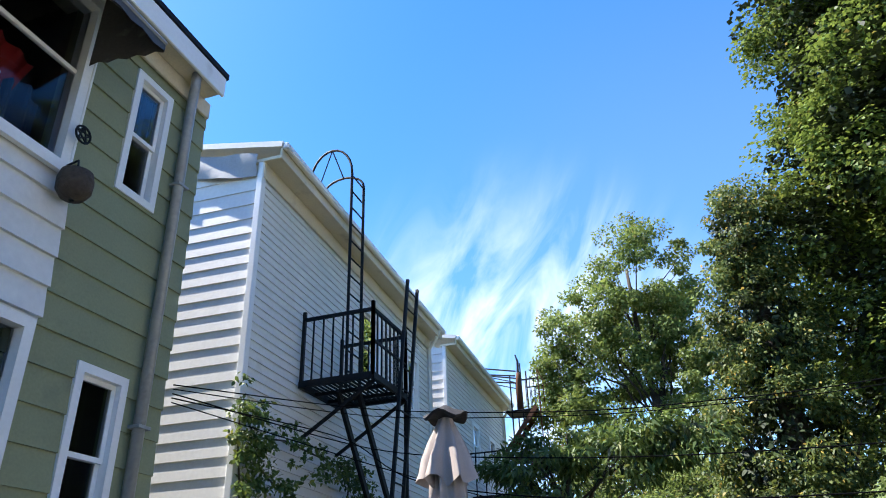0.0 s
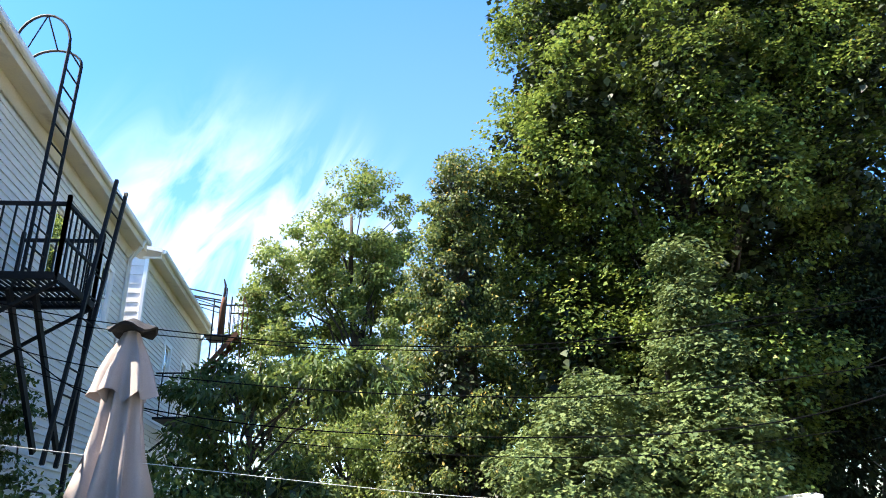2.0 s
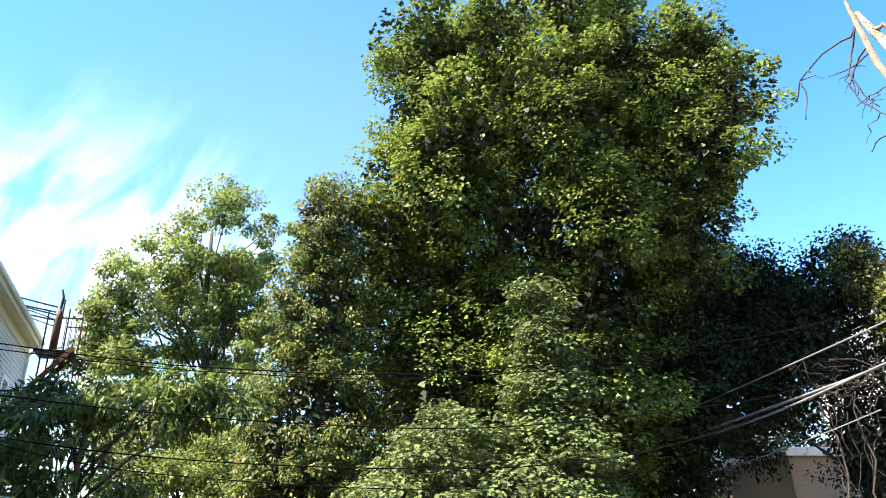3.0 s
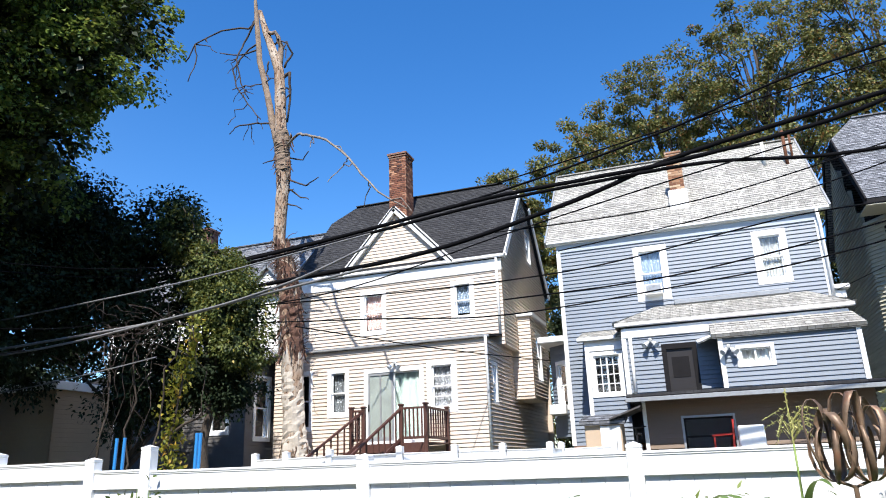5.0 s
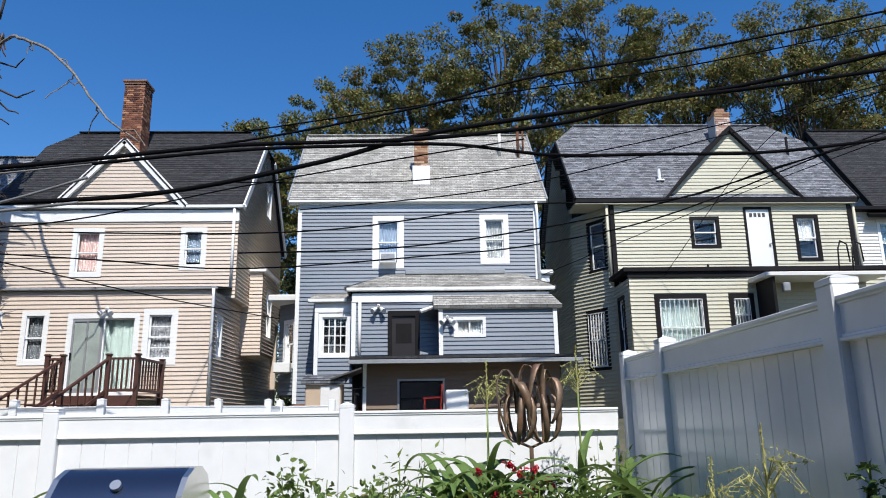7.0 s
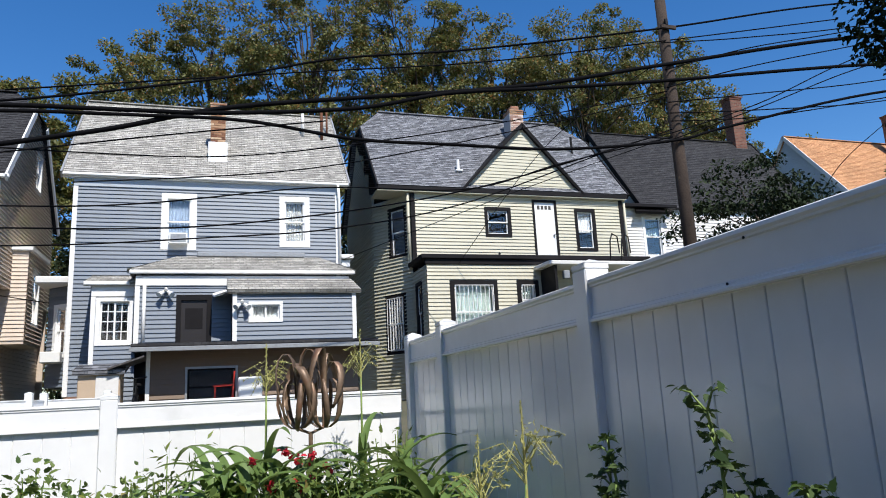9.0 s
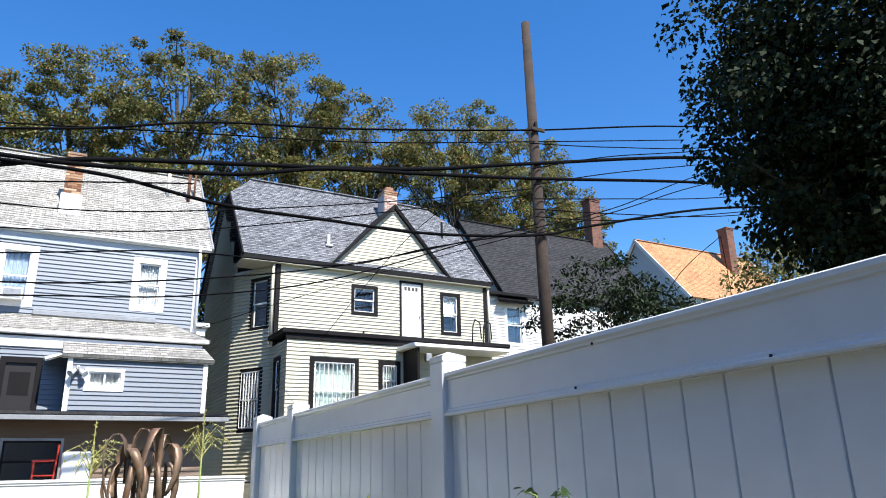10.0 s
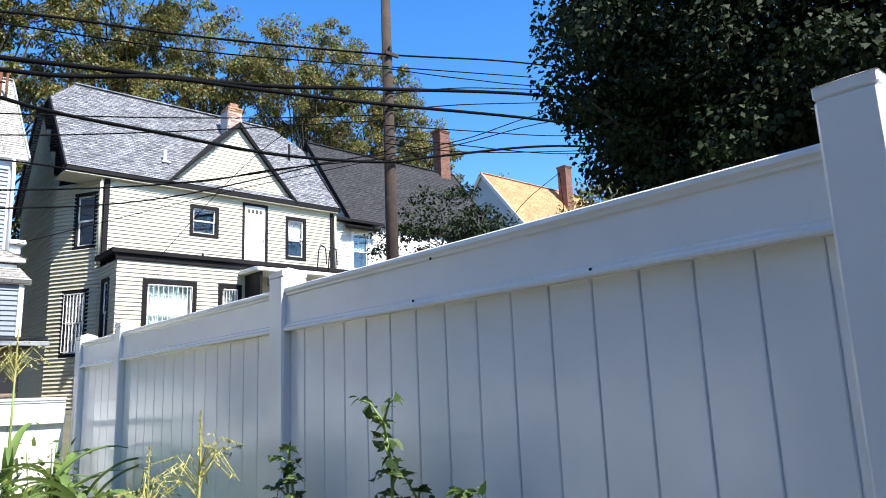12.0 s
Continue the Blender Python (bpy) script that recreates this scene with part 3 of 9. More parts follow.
def window(face, parent, u0, u1, z0, z1, trim=0.11, trim_mat=None, sash_mat=None, grid=(1, 1), blind=None, blind_to=0.5, sill=False, label="", slider=False, pane_mat=None):
    """A sash window in an opening: casing, sill, two sashes, panes, blind or curtain, and a recess coloured dark as the
    unlit room.
    """
    trim_mat, sash_mat = trim_mat or M_TRIM, sash_mat or M_TRIM
    s = Shape()
    a, b, lo, hi = u0 + trim, u1 - trim, z0 + trim, z1 - trim
    for q in ((u0, a, z0, z1), (b, u1, z0, z1), (a, b, hi, z1), (a, b, z0, lo)):
        face.slab(s, q[0], q[1], -0.10, 0.035, q[2], q[3])
    w = part("window", s, trim_mat, parent, label)
    if sill:
        part("sill", face.slab(Shape(), u0 - 0.04, u1 + 0.04, 0.035, 0.075, z0 - 0.035, z0 + 0.03), trim_mat, w)
    f, mid = 0.042, (lo + hi) / 2
    if slider:
        m = (a + b) / 2
        spans = [(a, m + f / 2, lo, hi, -0.02), (m - f / 2, b, lo, hi, -0.05)]
    else:
        spans = [(a, b, mid - f / 2, hi, -0.02), (a, b, lo, mid + f / 2, -0.05)]
    for ua, ub, za, zb, o in spans:
        t = Shape()
        for q in ((ua, ua + f, za, zb), (ub - f, ub, za, zb), (ua + f, ub - f, zb - f, zb), (ua + f, ub - f, za, za + f)):
            face.slab(t, q[0], q[1], o - 0.028, o, q[2], q[3])
        for i in range(1, grid[0]):
            x = ua + (ub - ua) * i / grid[0]
            face.slab(t, x - 0.012, x + 0.012, o - 0.022, o - 0.004, za + f, zb - f)
        for i in range(1, grid[1]):
            z = za + (zb - za) * i / grid[1]
            face.slab(t, ua + f, ub - f, o - 0.021, o - 0.005, z - 0.012, z + 0.012)
        part("sash", t, sash_mat, w)
        g = part("pane", face.slab(Shape(), ua + f, ub - f, o - 0.018, o - 0.012, za + f, zb - f), pane_mat or M_GLASS, w)
        g.visible_shadow = False
    if blind:
        t = Shape()
        z = hi
        end = hi - (hi - lo) * blind_to
        n = 24
        rows = []
        for k in range(2):
            rows.append([face.at(a + (b - a) * i / n, -0.14 - 0.018 * math.sin(i * 1.9), (z, end)[k]) for i in range(n + 1)])
        t.sheet(rows)
        part("curtain", t, blind, w)
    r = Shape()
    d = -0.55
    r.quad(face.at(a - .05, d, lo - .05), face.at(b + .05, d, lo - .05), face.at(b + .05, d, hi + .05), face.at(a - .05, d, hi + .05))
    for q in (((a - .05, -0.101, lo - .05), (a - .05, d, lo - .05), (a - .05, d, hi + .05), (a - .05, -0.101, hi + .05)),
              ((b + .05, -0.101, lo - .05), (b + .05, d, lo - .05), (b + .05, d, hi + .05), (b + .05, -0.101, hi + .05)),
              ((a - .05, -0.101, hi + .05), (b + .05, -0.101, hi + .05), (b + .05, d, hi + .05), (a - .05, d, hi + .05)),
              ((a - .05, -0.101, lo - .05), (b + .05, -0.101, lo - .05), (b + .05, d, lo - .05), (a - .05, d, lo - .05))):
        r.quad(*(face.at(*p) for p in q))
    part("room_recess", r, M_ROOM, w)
    return w


def hole(u0, u1, z0, z1, trim=0.11):
    return (u0 + trim * 0.6, u1 - trim * 0.6, z0 + trim * 0.6, z1 - trim * 0.6)


def shingled(parent, name, mat, slopes, lap=0.15, thick=0.013, under=0.10, extra=None):
    """Roof slopes (eave a to b, ridge d to c above them): the deck as one part, every shingle course a piece on it."""
    deck = extra or Shape()
    rows_ = []
    for a, b, c, d in slopes:
        a, b, c, d = (Vector(p) for p in (a, b, c, d))
        n = (b - a).cross(d - a).normalized()
        if n.z < 0:
            n = -n
        rows = max(2, round((d - a).length / lap))
        for i in range(rows):
            f0, f1 = i / rows, (i + 1) / rows
            l0, r0, l1, r1 = a.lerp(d, f0), b.lerp(c, f0), a.lerp(d, f1), b.lerp(c, f1)
            s = Shape()
            s.v += [tuple(q) for q in (l0 - n * 0.002, r0 - n * 0.002, r0 + n * thick, l0 + n * thick, r1 + n * 0.004, l1 + n * 0.004)]
            s.f += [(0, 1, 2, 3), (3, 2, 4, 5)]
            rows_.append(s)
        k = len(deck.v)
        deck.v += [tuple(q - n * h) for h in (under, 0.004) for q in (a, b, c, d)]
        deck.f += [tuple(k + i for i in q) for q in ((3, 2, 1, 0), (4, 5, 6, 7), (0, 1, 5, 4), (1, 2, 6, 5), (2, 3, 7, 6), (3, 0, 4, 7))]
    r = part(name, deck, mat, parent)
    for s in rows_:
        part("shingle_course", s, mat, r)
    return r


# ---- leaves and trees ----
LOBED = [(0, 0), (-.48, .12), (-.30, .36), (-.50, .68), (-.17, .62), (0, 1.0), (.17, .62), (.50, .68), (.30, .36), (.48, .12)]
DIAMOND = [(0, 0), (-.28, .45), (0, 1.0), (.28, .45)]
WIDE = [(0, 0), (-.44, .40), (0, 1.0), (.44, .40)]
OVAL = [(0, 0), (-.26, .28), (-.24, .62), (0, 1.0), (.24, .62), (.26, .28)]
TOOTHED = [(0, 0), (-.20, .10), (-.27, .34), (-.20, .40), (-.23, .62), (-.12, .70), (0, 1.0), (.12, .70), (.23, .62), (.20, .40), (.27, .34), (.20, .10)]
SLIM = [(0, 0), (-.15, .35), (0, 1.0), (.15, .35)]


def leaves(name, centres, out, size, outline, mat, parent, rng, droop=0.35, label="", level=0.0):
    """One mesh of many single leaves: centres and outward ways are arrays of points."""
    n, k = len(centres), len(outline)
    tip = out + rng.normal(0, 0.75, (n, 3))
    tip[:, 2] *= 1 - level
    tip[:, 2] -= droop
    tip /= np.linalg.norm(tip, axis=1, keepdims=True) + 1e-9
    up = rng.normal(0, 0.55 - 0.2 * level, (n, 3)) + out * 0.5 * (1 - 0.5 * level)
    up[:, 2] += 0.9 + 0.5 * level
    side = np.cross(tip, up)
    side /= np.linalg.norm(side, axis=1, keepdims=True) + 1e-9
    nor = np.cross(side, tip)
    sz = size * rng.uniform(0.65, 1.25, (n, 1, 1))
    o = np.array(outline)
    fold = rng.uniform(0.15, 0.45, (n, 1, 1))
    pts = centres[:, None, :] + sz * (o[None, :, :1] * side[:, None, :] + (o[None, :, 1:] - 0.3) * tip[:, None, :] + np.abs(o[None, :, :1]) * fold * nor[:, None, :] - (o[None, :, 1:] ** 2) * 0.2 * nor[:, None, :])
    me = bpy.data.meshes.new(name)
    me.vertices.add(n * k)
    me.vertices.foreach_set("co", pts.astype(np.float32).ravel())
    me.loops.add(n * k)
    me.loops.foreach_set("vertex_index", np.arange(n * k, dtype=np.int32))
    me.polygons.add(n)
    me.polygons.foreach_set("loop_start", np.arange(0, n * k, k, dtype=np.int32))
    me.materials.append(mat)
    me.update(calc_edges=True)
    me.validate()
    ob = new(name, me)
    if parent:
        ob.parent = parent
        base, p = Vector(), parent
        while p is not None:
            base += p.location
            p = p.parent
        ob.location = -base
    if label:
        tagged(ob, label)
    return ob


def clumps(blobs, rng, shell=0.45):
    """Points spread through ellipsoids (x, y, z, rx, ry, rz, count), thicker towards their outsides."""
    got, ways = [], []
    for x, y, z, rx, ry, rz, count in blobs:
        d = rng.normal(0, 1, (count, 3))
        d /= np.linalg.norm(d, axis=1, keepdims=True)
        r = rng.uniform(shell ** 3, 1, (count, 1)) ** (1 / 3)
        got.append(np.array([x, y, z]) + d * r * np.array([rx, ry, rz]))
        ways.append(d)
    return np.concatenate(got), np.concatenate(ways)


def spread(centres, ways, per, radius, rng, flat=0.6):
    """Leaves' places round each clump's centre."""
    n = len(centres)
    d = rng.normal(0, 1, (n, per, 3))
    d /= np.linalg.norm(d, axis=2, keepdims=True)
    r = rng.uniform(0.1, 1, (n, per, 1)) ** 0.5 * radius * rng.uniform(0.6, 1.3, (n, 1, 1))
    off = d * r
    off[:, :, 2] *= flat
    places = (centres[:, None, :] + off).reshape(-1, 3)
    out = (d * 0.8 + ways[:, None, :] * 0.5).reshape(-1, 3)
    return places, out


def limb(s, p, q, r0, r1, rng, bend=0.12, sides=7, steps=5):
    p, q = Vector(p), Vector(q)
    length = (q - p).length
    pts = []
    kink = [Vector(rng.normal(0, bend * length * 0.5, 3)) for _ in range(steps + 1)]
    for i in range(steps + 1):
        f = i / steps
        w = math.sin(math.pi * f)
        pts.append(p.lerp(q, f) + kink[i] * w * 0.5 + Vector((0, 0, 0.10 * length * w)))
    s.tube(pts, [r0 + (r1 - r0) * i / steps for i in range(steps + 1)], sides)
    return pts


def tree(name, label, base, top, radius, blobs, per, clump, leaf, outline, mat, seed, limbs=30, bark=None, shell=0.45, flat=0.6, droop=0.35, category="tree", twig=0.022, inner=0, inner_size=0.3, inner_mat=None, level=0.0):
    """A tree: tapered trunk, limbs out to its clumps, and a crown of single leaves."""
    rng = np.random.default_rng(seed)
    t = thing(name, label, category, base)
    b, e = Vector(base), Vector(top)
    n = 9
    mid = [b.lerp(e, i / n) + Vector(rng.normal(0, radius * 0.35, 3)) * (0 < i < n) for i in range(n + 1)]
    s = Shape().tube([mid[0] - Vector((0, 0, 0.15))] + mid, [radius * 1.35] + [radius * (1.15 if i == 0 else 1 - 0.82 * i / n) for i in range(n + 1)], 12)
    part("trunk", s, bark or M_BARK, t, smooth=True)
    c, w = clumps(blobs, rng, shell)
    pick = rng.choice(len(c), min(limbs, len(c)), replace=False)
    for i in pick:
        q = Vector(c[i])
        f = min(max((q.z - b.z) / max(e.z - b.z, 0.1) - 0.28, 0.12), 0.92)
        j = int(f * n)
        r = radius * (1 - 0.82 * f) * 0.32
        k = Shape()
        limb(k, mid[j].lerp(mid[min(j + 1, n)], f * n - j), q, max(r, twig), twig * 0.4, rng)
        part("limb", k, bark or M_BARK, t, smooth=True)
    places, out = spread(c, w, per, clump, rng, flat)
    leaves("crown", places, out, leaf, outline, mat, t, rng, droop, level=level)
    # inner_mat, where given, puts the crown's inner shade into leaf colour
    if inner:
        total = sum(q[6] for q in blobs)
        ci, wi = clumps([(x, y, z, rx * 0.78, ry * 0.78, rz * 0.78, max(1, int(inner * k / total))) for x, y, z, rx, ry, rz, k in blobs], rng, 0.0)
        leaves("inner_foliage", ci, wi, inner_size, outline, inner_mat or mat, t, rng, droop, level=level)
    return t


# ---- ground: one sheet to the horizon, rising behind the back fence ----
g = Shape()
edges = [-1500, -300, -80, -30, -12, -6, 0, 1.5, 6, 12, 30, 80, 300, 1500]
deep = [-1500, -300, -60, -20, -5, 0, 4, 5.2, 7, 10, 14, 18, 26, 40, 90, 300, 1500]
rise = lambda y: 0.0 if y < 5 else min((y - 5) / 12, 1) * 1.35  # noqa: E731
g.sheet([[(x, y, rise(y)) for x in edges] for y in deep])
solid("ground", g, M_GROUND, "bare garden soil and dry grass", "ground", "structure")


# ---- the three houses across the back fence, and what stands on them ----
def chimney(parent, x0, x1, y0, y1, z0, z1, brick, cap=0.06, base=None, pot=False):
    s = Shape().box(x0, x1, y0, y1, z0, z1 - 0.16, 0.01)
    s.box(x0 - cap * 0.5, x1 + cap * 0.5, y0 - cap * 0.5, y1 + cap * 0.5, z1 - 0.16, z1 - 0.08, 0.01)
    s.box(x0 - cap, x1 + cap, y0 - cap, y1 + cap, z1 - 0.08, z1, 0.01)
    c = part("chimney", s, brick, parent, "brick chimney with a corbelled top")
    if pot:
        part("flue_cap", Shape().box((x0 + x1) / 2 - 0.12, (x0 + x1) / 2 + 0.12, (y0 + y1) / 2 - 0.12, (y0 + y1) / 2 + 0.12, z1, z1 + 0.07, 0.02), M_WHITE_PLASTIC, c)
    if base:
        part("flashing", Shape().box(x0 - 0.06, x1 + 0.06, y0 - 0.05, y1, z0, base, 0.01), M_TRIM, c, "white painted chimney base")
    return c


def brick_courses(chim, p0, p1, z0, z1, mat, length=0.205, high=0.062, joint=0.013):
    """Single bricks proud of the chimney's core on one face, in half bond."""
    f = Face(p0, p1)
    L = (Vector(p1) - Vector(p0)).length
    meshes = {}
    for k in range(int((z1 - z0) / (high + joint))):
        z = z0 + k * (high + joint)
        u = -0.5 * (length + joint) * (k % 2)
        while u < L - 0.03:
            a, b = max(u, 0.004), min(u + length, L - 0.004)
            u += length + joint
            if b - a < 0.03:
                continue
            key = round(b - a, 3)
            if key not in meshes:
                sh = Shape()
                c = 0.004
                q = [f.d * x + f.n * o + Vector((0, 0, h)) for o, d in ((-0.004, 0), (0.008, 0), (0.012, c)) for x, h in ((d, d), (key - d, d), (key - d, high - d), (d, high - d))]
                sh.v += [tuple(v) for v in q]
                sh.f += [(i + j, i + (j + 1) % 4, i + 4 + (j + 1) % 4, i + 4 + j) for i in (0, 4) for j in range(4)] + [(8, 9, 10, 11)]
                meshes[key] = sh.mesh("brick", mat)
            ob = new("brick", meshes[key])
            ob.parent = chim
            ob.location = f.at(a, 0.0, z)


def downspout(parent, pts, mat, r=0.045):
    return part("downspout", Shape().tube(pts, r, 8), mat, parent, smooth=True)


def gable_roof(parent, x0, x1, ye, yr, ze, zr, mat, clip=0.0, trim=None, lap=0.15, bare=()):
    """A roof with its ridge along x; clip: how far the ridge's ends are hipped in."""
    yb = 2 * yr - ye
    drop = clip * 1.1
    h = zr - drop
    f = (h - ze) / (zr - ze)
    yf, yk = ye + (yr - ye) * f, yb - (yb - yr) * f
    s = Shape()
    if clip:
        todo = [((x0, ye, ze), (x1, ye, ze), (x1, yf, h), (x0, yf, h)), ((x0, yf, h), (x1, yf, h), (x1 - clip, yr, zr), (x0 + clip, yr, zr)),
                ((x1, yb, ze), (x0, yb, ze), (x0, yk, h), (x1, yk, h)), ((x1, yk, h), (x0, yk, h), (x0 + clip, yr, zr), (x1 - clip, yr, zr))]
        s.quad((x0, yk, h), (x0, yf, h), (x0 + clip, yr, zr))
        s.quad((x1, yf, h), (x1, yk, h), (x1 - clip, yr, zr))
    else:
        todo = [((x0, ye, ze), (x1, ye, ze), (x1, yr, zr), (x0, yr, zr)), ((x1, yb, ze), (x0, yb, ze), (x0, yr, zr), (x1, yr, zr))]
    r = shingled(parent, "roof", mat, todo, lap, extra=s)
    part("ridge_cap", Shape().bar((x0 + clip, yr, zr + 0.01), (x1 - clip, yr, zr + 0.01), 0.22, 0.04), mat, r)
    if trim:
        for end, x in enumerate((x0, x1)):
            if end in bare:
                continue
            part("rake_board", Shape().bar((x, ye, ze - 0.08), (x, yf, h - 0.08), 0.05, 0.2), trim, r)
            part("rake_board", Shape().bar((x, yb, ze - 0.08), (x, yk, h - 0.08), 0.05, 0.2), trim, r)
    return r


def gable_clip(ya, yb, yr, ze, zr, at0):
    """Limits along a gable end that starts at y = at0 and runs away from it."""
    def lim(z):
        if z <= ze:
            return (0, abs(yb - ya))
        f = min((z - ze) / (zr - ze), 1)
        return (abs(ya - at0) + f * abs(yr - ya), abs(ya - at0) + abs(yb - ya) - f * abs(yb - yr))
    return lim


def pediment(parent, xl, xr, xa, y, z0, za, mat, trim, roof_mat, yback, lap=0.115, wide=0.20):
    """A front gable flush with the wall, with raking boards and its own little roof running back into the main one."""
    cl = lambda z: ((xa - xl) * (z - z0) / (za - z0), (xr - xl) - (xr - xa) * (z - z0) / (za - z0))  # noqa: E731
    w = sided(parent, mat, (xl, y), (xr, y), z0, za - 0.02, lap, 0.022, clip=cl, core=0.05, name="dormer_gable")
    for x in (xl - 0.08, xr + 0.08):
        part("raking_board", Shape().bar((x, y - 0.10, z0 - 0.05), (xa, y - 0.10, za + 0.06), 0.10, wide), trim, w)
    s = Shape()
    for x in (xl - 0.12, xr + 0.12):
        s.quad((x, y - 0.16, z0 - 0.03), (xa, y - 0.16, za + 0.17), (xa, yback, za + 0.17), (x, y + 0.1, z0 - 0.03))
        s.quad((x, y - 0.16, z0 - 0.10), (xa, y - 0.16, za + 0.10), (xa, y - 0.16, za + 0.17), (x, y - 0.16, z0 - 0.03))
    part("dormer_roof", s, roof_mat, w)
    return w


# beige house with a kitchen extension and steps
def beige_house():
    h = thing("house", "two-storey beige-sided house with charcoal roof and front gable", "house", (-9, 21, 1.4))
    x0, x1, y, yb = -12.75, -5.50, 21.0, 27.5
    f = Face((x0, y), (x1, y))
    u = lambda x: x - x0  # noqa: E731
    ups = [(u(-10.40), u(-9.47), 5.67, 7.17), (u(-7.20), u(-6.42), 5.86, 7.17)]
    w = sided(h, M_BEIGE, (x0, y), (x1, y), 5.0, 7.35, 0.115, 0.030, [hole(*q) for q in ups])
    window(f, h, *ups[0], trim=0.14, blind=M_CURTAIN_PINK, blind_to=0.93)
    window(f, h, *ups[1], trim=0.14, blind=M_BLIND, blind_to=0.88)
    part("frieze", Shape().box(x0 - 0.02, x1 + 0.02, y - 0.06, y + 0.05, 7.35, 7.72, 0.01), M_TRIM, h, "wide white frieze board")
    part("gutter", Shape().box(x0 - 0.1, x1 + 0.25, y - 0.17, y - 0.06, 7.75, 7.85, 0.02), M_TRIM, h)
    # gable side towards the blue house
    holes = [hole(20.02 - y + 0.02, 0.85, 3.12, 4.38), hole(3.62, 4.45, 8.5, 9.85)]
    sided(h, M_BEIGE, (-5.72, 20.9), (-5.72, yb), 1.4, 5.0, 0.115, 0.046)
    sw = sided(h, M_BEIGE, (x1, y), (x1, yb), 4.98, 11.1, 0.115, 0.046, [hole(3.62, 4.45, 8.5, 9.85)], clip=gable_clip(y, yb, (y + yb) / 2, 7.8, 11.55, y))
    fs = Face((x1, y), (x1, yb))
    window(fs, h, 3.62, 4.45, 8.5, 9.85, blind=M_CURTAIN, blind_to=0.3)
    ow = sided(h, M_BEIGE, (x0, yb), (x0, y), 1.4, 11.1, 0.115, 0.030, clip=gable_clip(y, yb, (y + yb) / 2, 7.8, 11.55, y))
    sided(h, M_BEIGE, (x1, yb), (x0, yb), 1.4, 7.7, 0.23, 0.022, seen=False)
    gable_roof(h, x0 - 0.15, x1 + 0.18, y - 0.16, (y + yb) / 2, 7.82, 11.60, M_ROOF_DARK, clip=0.75, trim=M_TRIM, bare=(0,))
    pediment(h, -10.95, -7.18, -9.08, y - 0.03, 7.86, 9.86, M_BEIGE, M_TRIM, M_ROOF_DARK, 23.2)
    c = chimney(h, -10.10, -9.42, 22.8, 23.5, 9.6, 12.95, M_BRICK, pot=True)
    brick_courses(c, (-10.10, 22.8), (-9.42, 22.8), 9.9, 12.78, M_BRICK_RED)
    brick_courses(c, (-9.42, 22.8), (-9.42, 23.5), 9.9, 12.78, M_BRICK_RED)
    downspout(h, [(-5.62, y - 0.10, 7.75), (-5.62, y - 0.10, 5.3)], M_TRIM)
    # extension
    ye, xe = 19.5, -5.72
    fe = Face((x0 + 0.1, ye), (xe, ye))
    v = lambda x: x - (x0 + 0.1)  # noqa: E731
    low = [(v(-11.95), v(-11.30), 2.62, 4.45), (v(-10.78), v(-10.05), 2.98, 4.44), (v(-9.55), v(-7.62), 2.10, 4.36), (v(-7.53), v(-6.60), 2.95, 4.46)]
    ew = sided(h, M_BEIGE, (x0 + 0.1, ye), (xe, ye), 1.4, 4.98, 0.115, 0.030, [hole(*q) for q in low])
    window(fe, h, *low[0])
    window(fe, h, *low[1], trim=0.13, blind=M_SHADE, blind_to=0.95)
    window(fe, h, *low[3], trim=0.16, grid=(1, 2), blind=M_LACE, blind_to=0.97)
    sl = window(fe, h, *low[2], trim=0.14, slider=True, sill=False, blind=M_CURTAIN_GREEN, blind_to=1.0, label="white-framed sliding glass door with drawn green drapes")
    fx = Face((xe, ye), (xe, y))
    side = sided(h, M_BEIGE, (xe, ye), (xe, y), 1.4, 4.98, 0.115, 0.046, [hole(0.45, 1.10, 3.12, 4.38)])
    window(fx, h, 0.45, 1.10, 3.12, 4.38)
    sided(h, M_BEIGE, (x0 + 0.1, y), (x0 + 0.1, ye), 1.4, 4.98, 0.115, 0.030)
    shingled(h, "extension_roof", M_ROOF_DARK, [((x0, ye - 0.10, 5.06), (xe + 0.14, ye - 0.10, 5.06), (xe + 0.14, y, 5.30), (x0, y, 5.30))], under=0.05)
    part("gutter", Shape().box(x0, xe + 0.16, ye - 0.13, ye - 0.035, 4.985, 5.055, 0.015), M_GUTTER, h)
    lamp_pair(h, -8.50, ye - 0.02, 4.44)
    # screen door before the left leaf of the sliding door
    for q in ((-9.42, -9.36, 2.24, 4.22), (-8.66, -8.60, 2.24, 4.22), (-9.36, -8.66, 4.14, 4.22), (-9.36, -8.66, 2.24, 2.36), (-9.04, -8.99, 2.36, 4.14)):
        part("screen_frame", fe.slab(Shape(), v(q[0]), v(q[1]), -0.015, 0.02, q[2], q[3]), M_GUTTER, sl)
    part("screen_mesh", fe.slab(Shape(), v(-9.36), v(-8.66), -0.012, -0.006, 2.36, 4.14), M_SCREEN, sl, "grey insect screen")
    part("screen_handle", fe.slab(Shape(), v(-9.41), v(-9.37), 0.02, 0.05, 3.1, 3.3), M_BLACK_IRON, sl)
    downspout(h, [(xe + 0.06, ye - 0.14, 5.0), (xe + 0.06, ye - 0.12, 4.8), (xe + 0.06, ye - 0.07, 1.6)], M_TRIM)
    # hanging bay on the side
    bx = x1 + 0.45
    sided(h, M_BEIGE, (xe, 22.6), (bx, 22.6), 3.55, 6.1, 0.115, 0.030, core=0.06, name="bay")
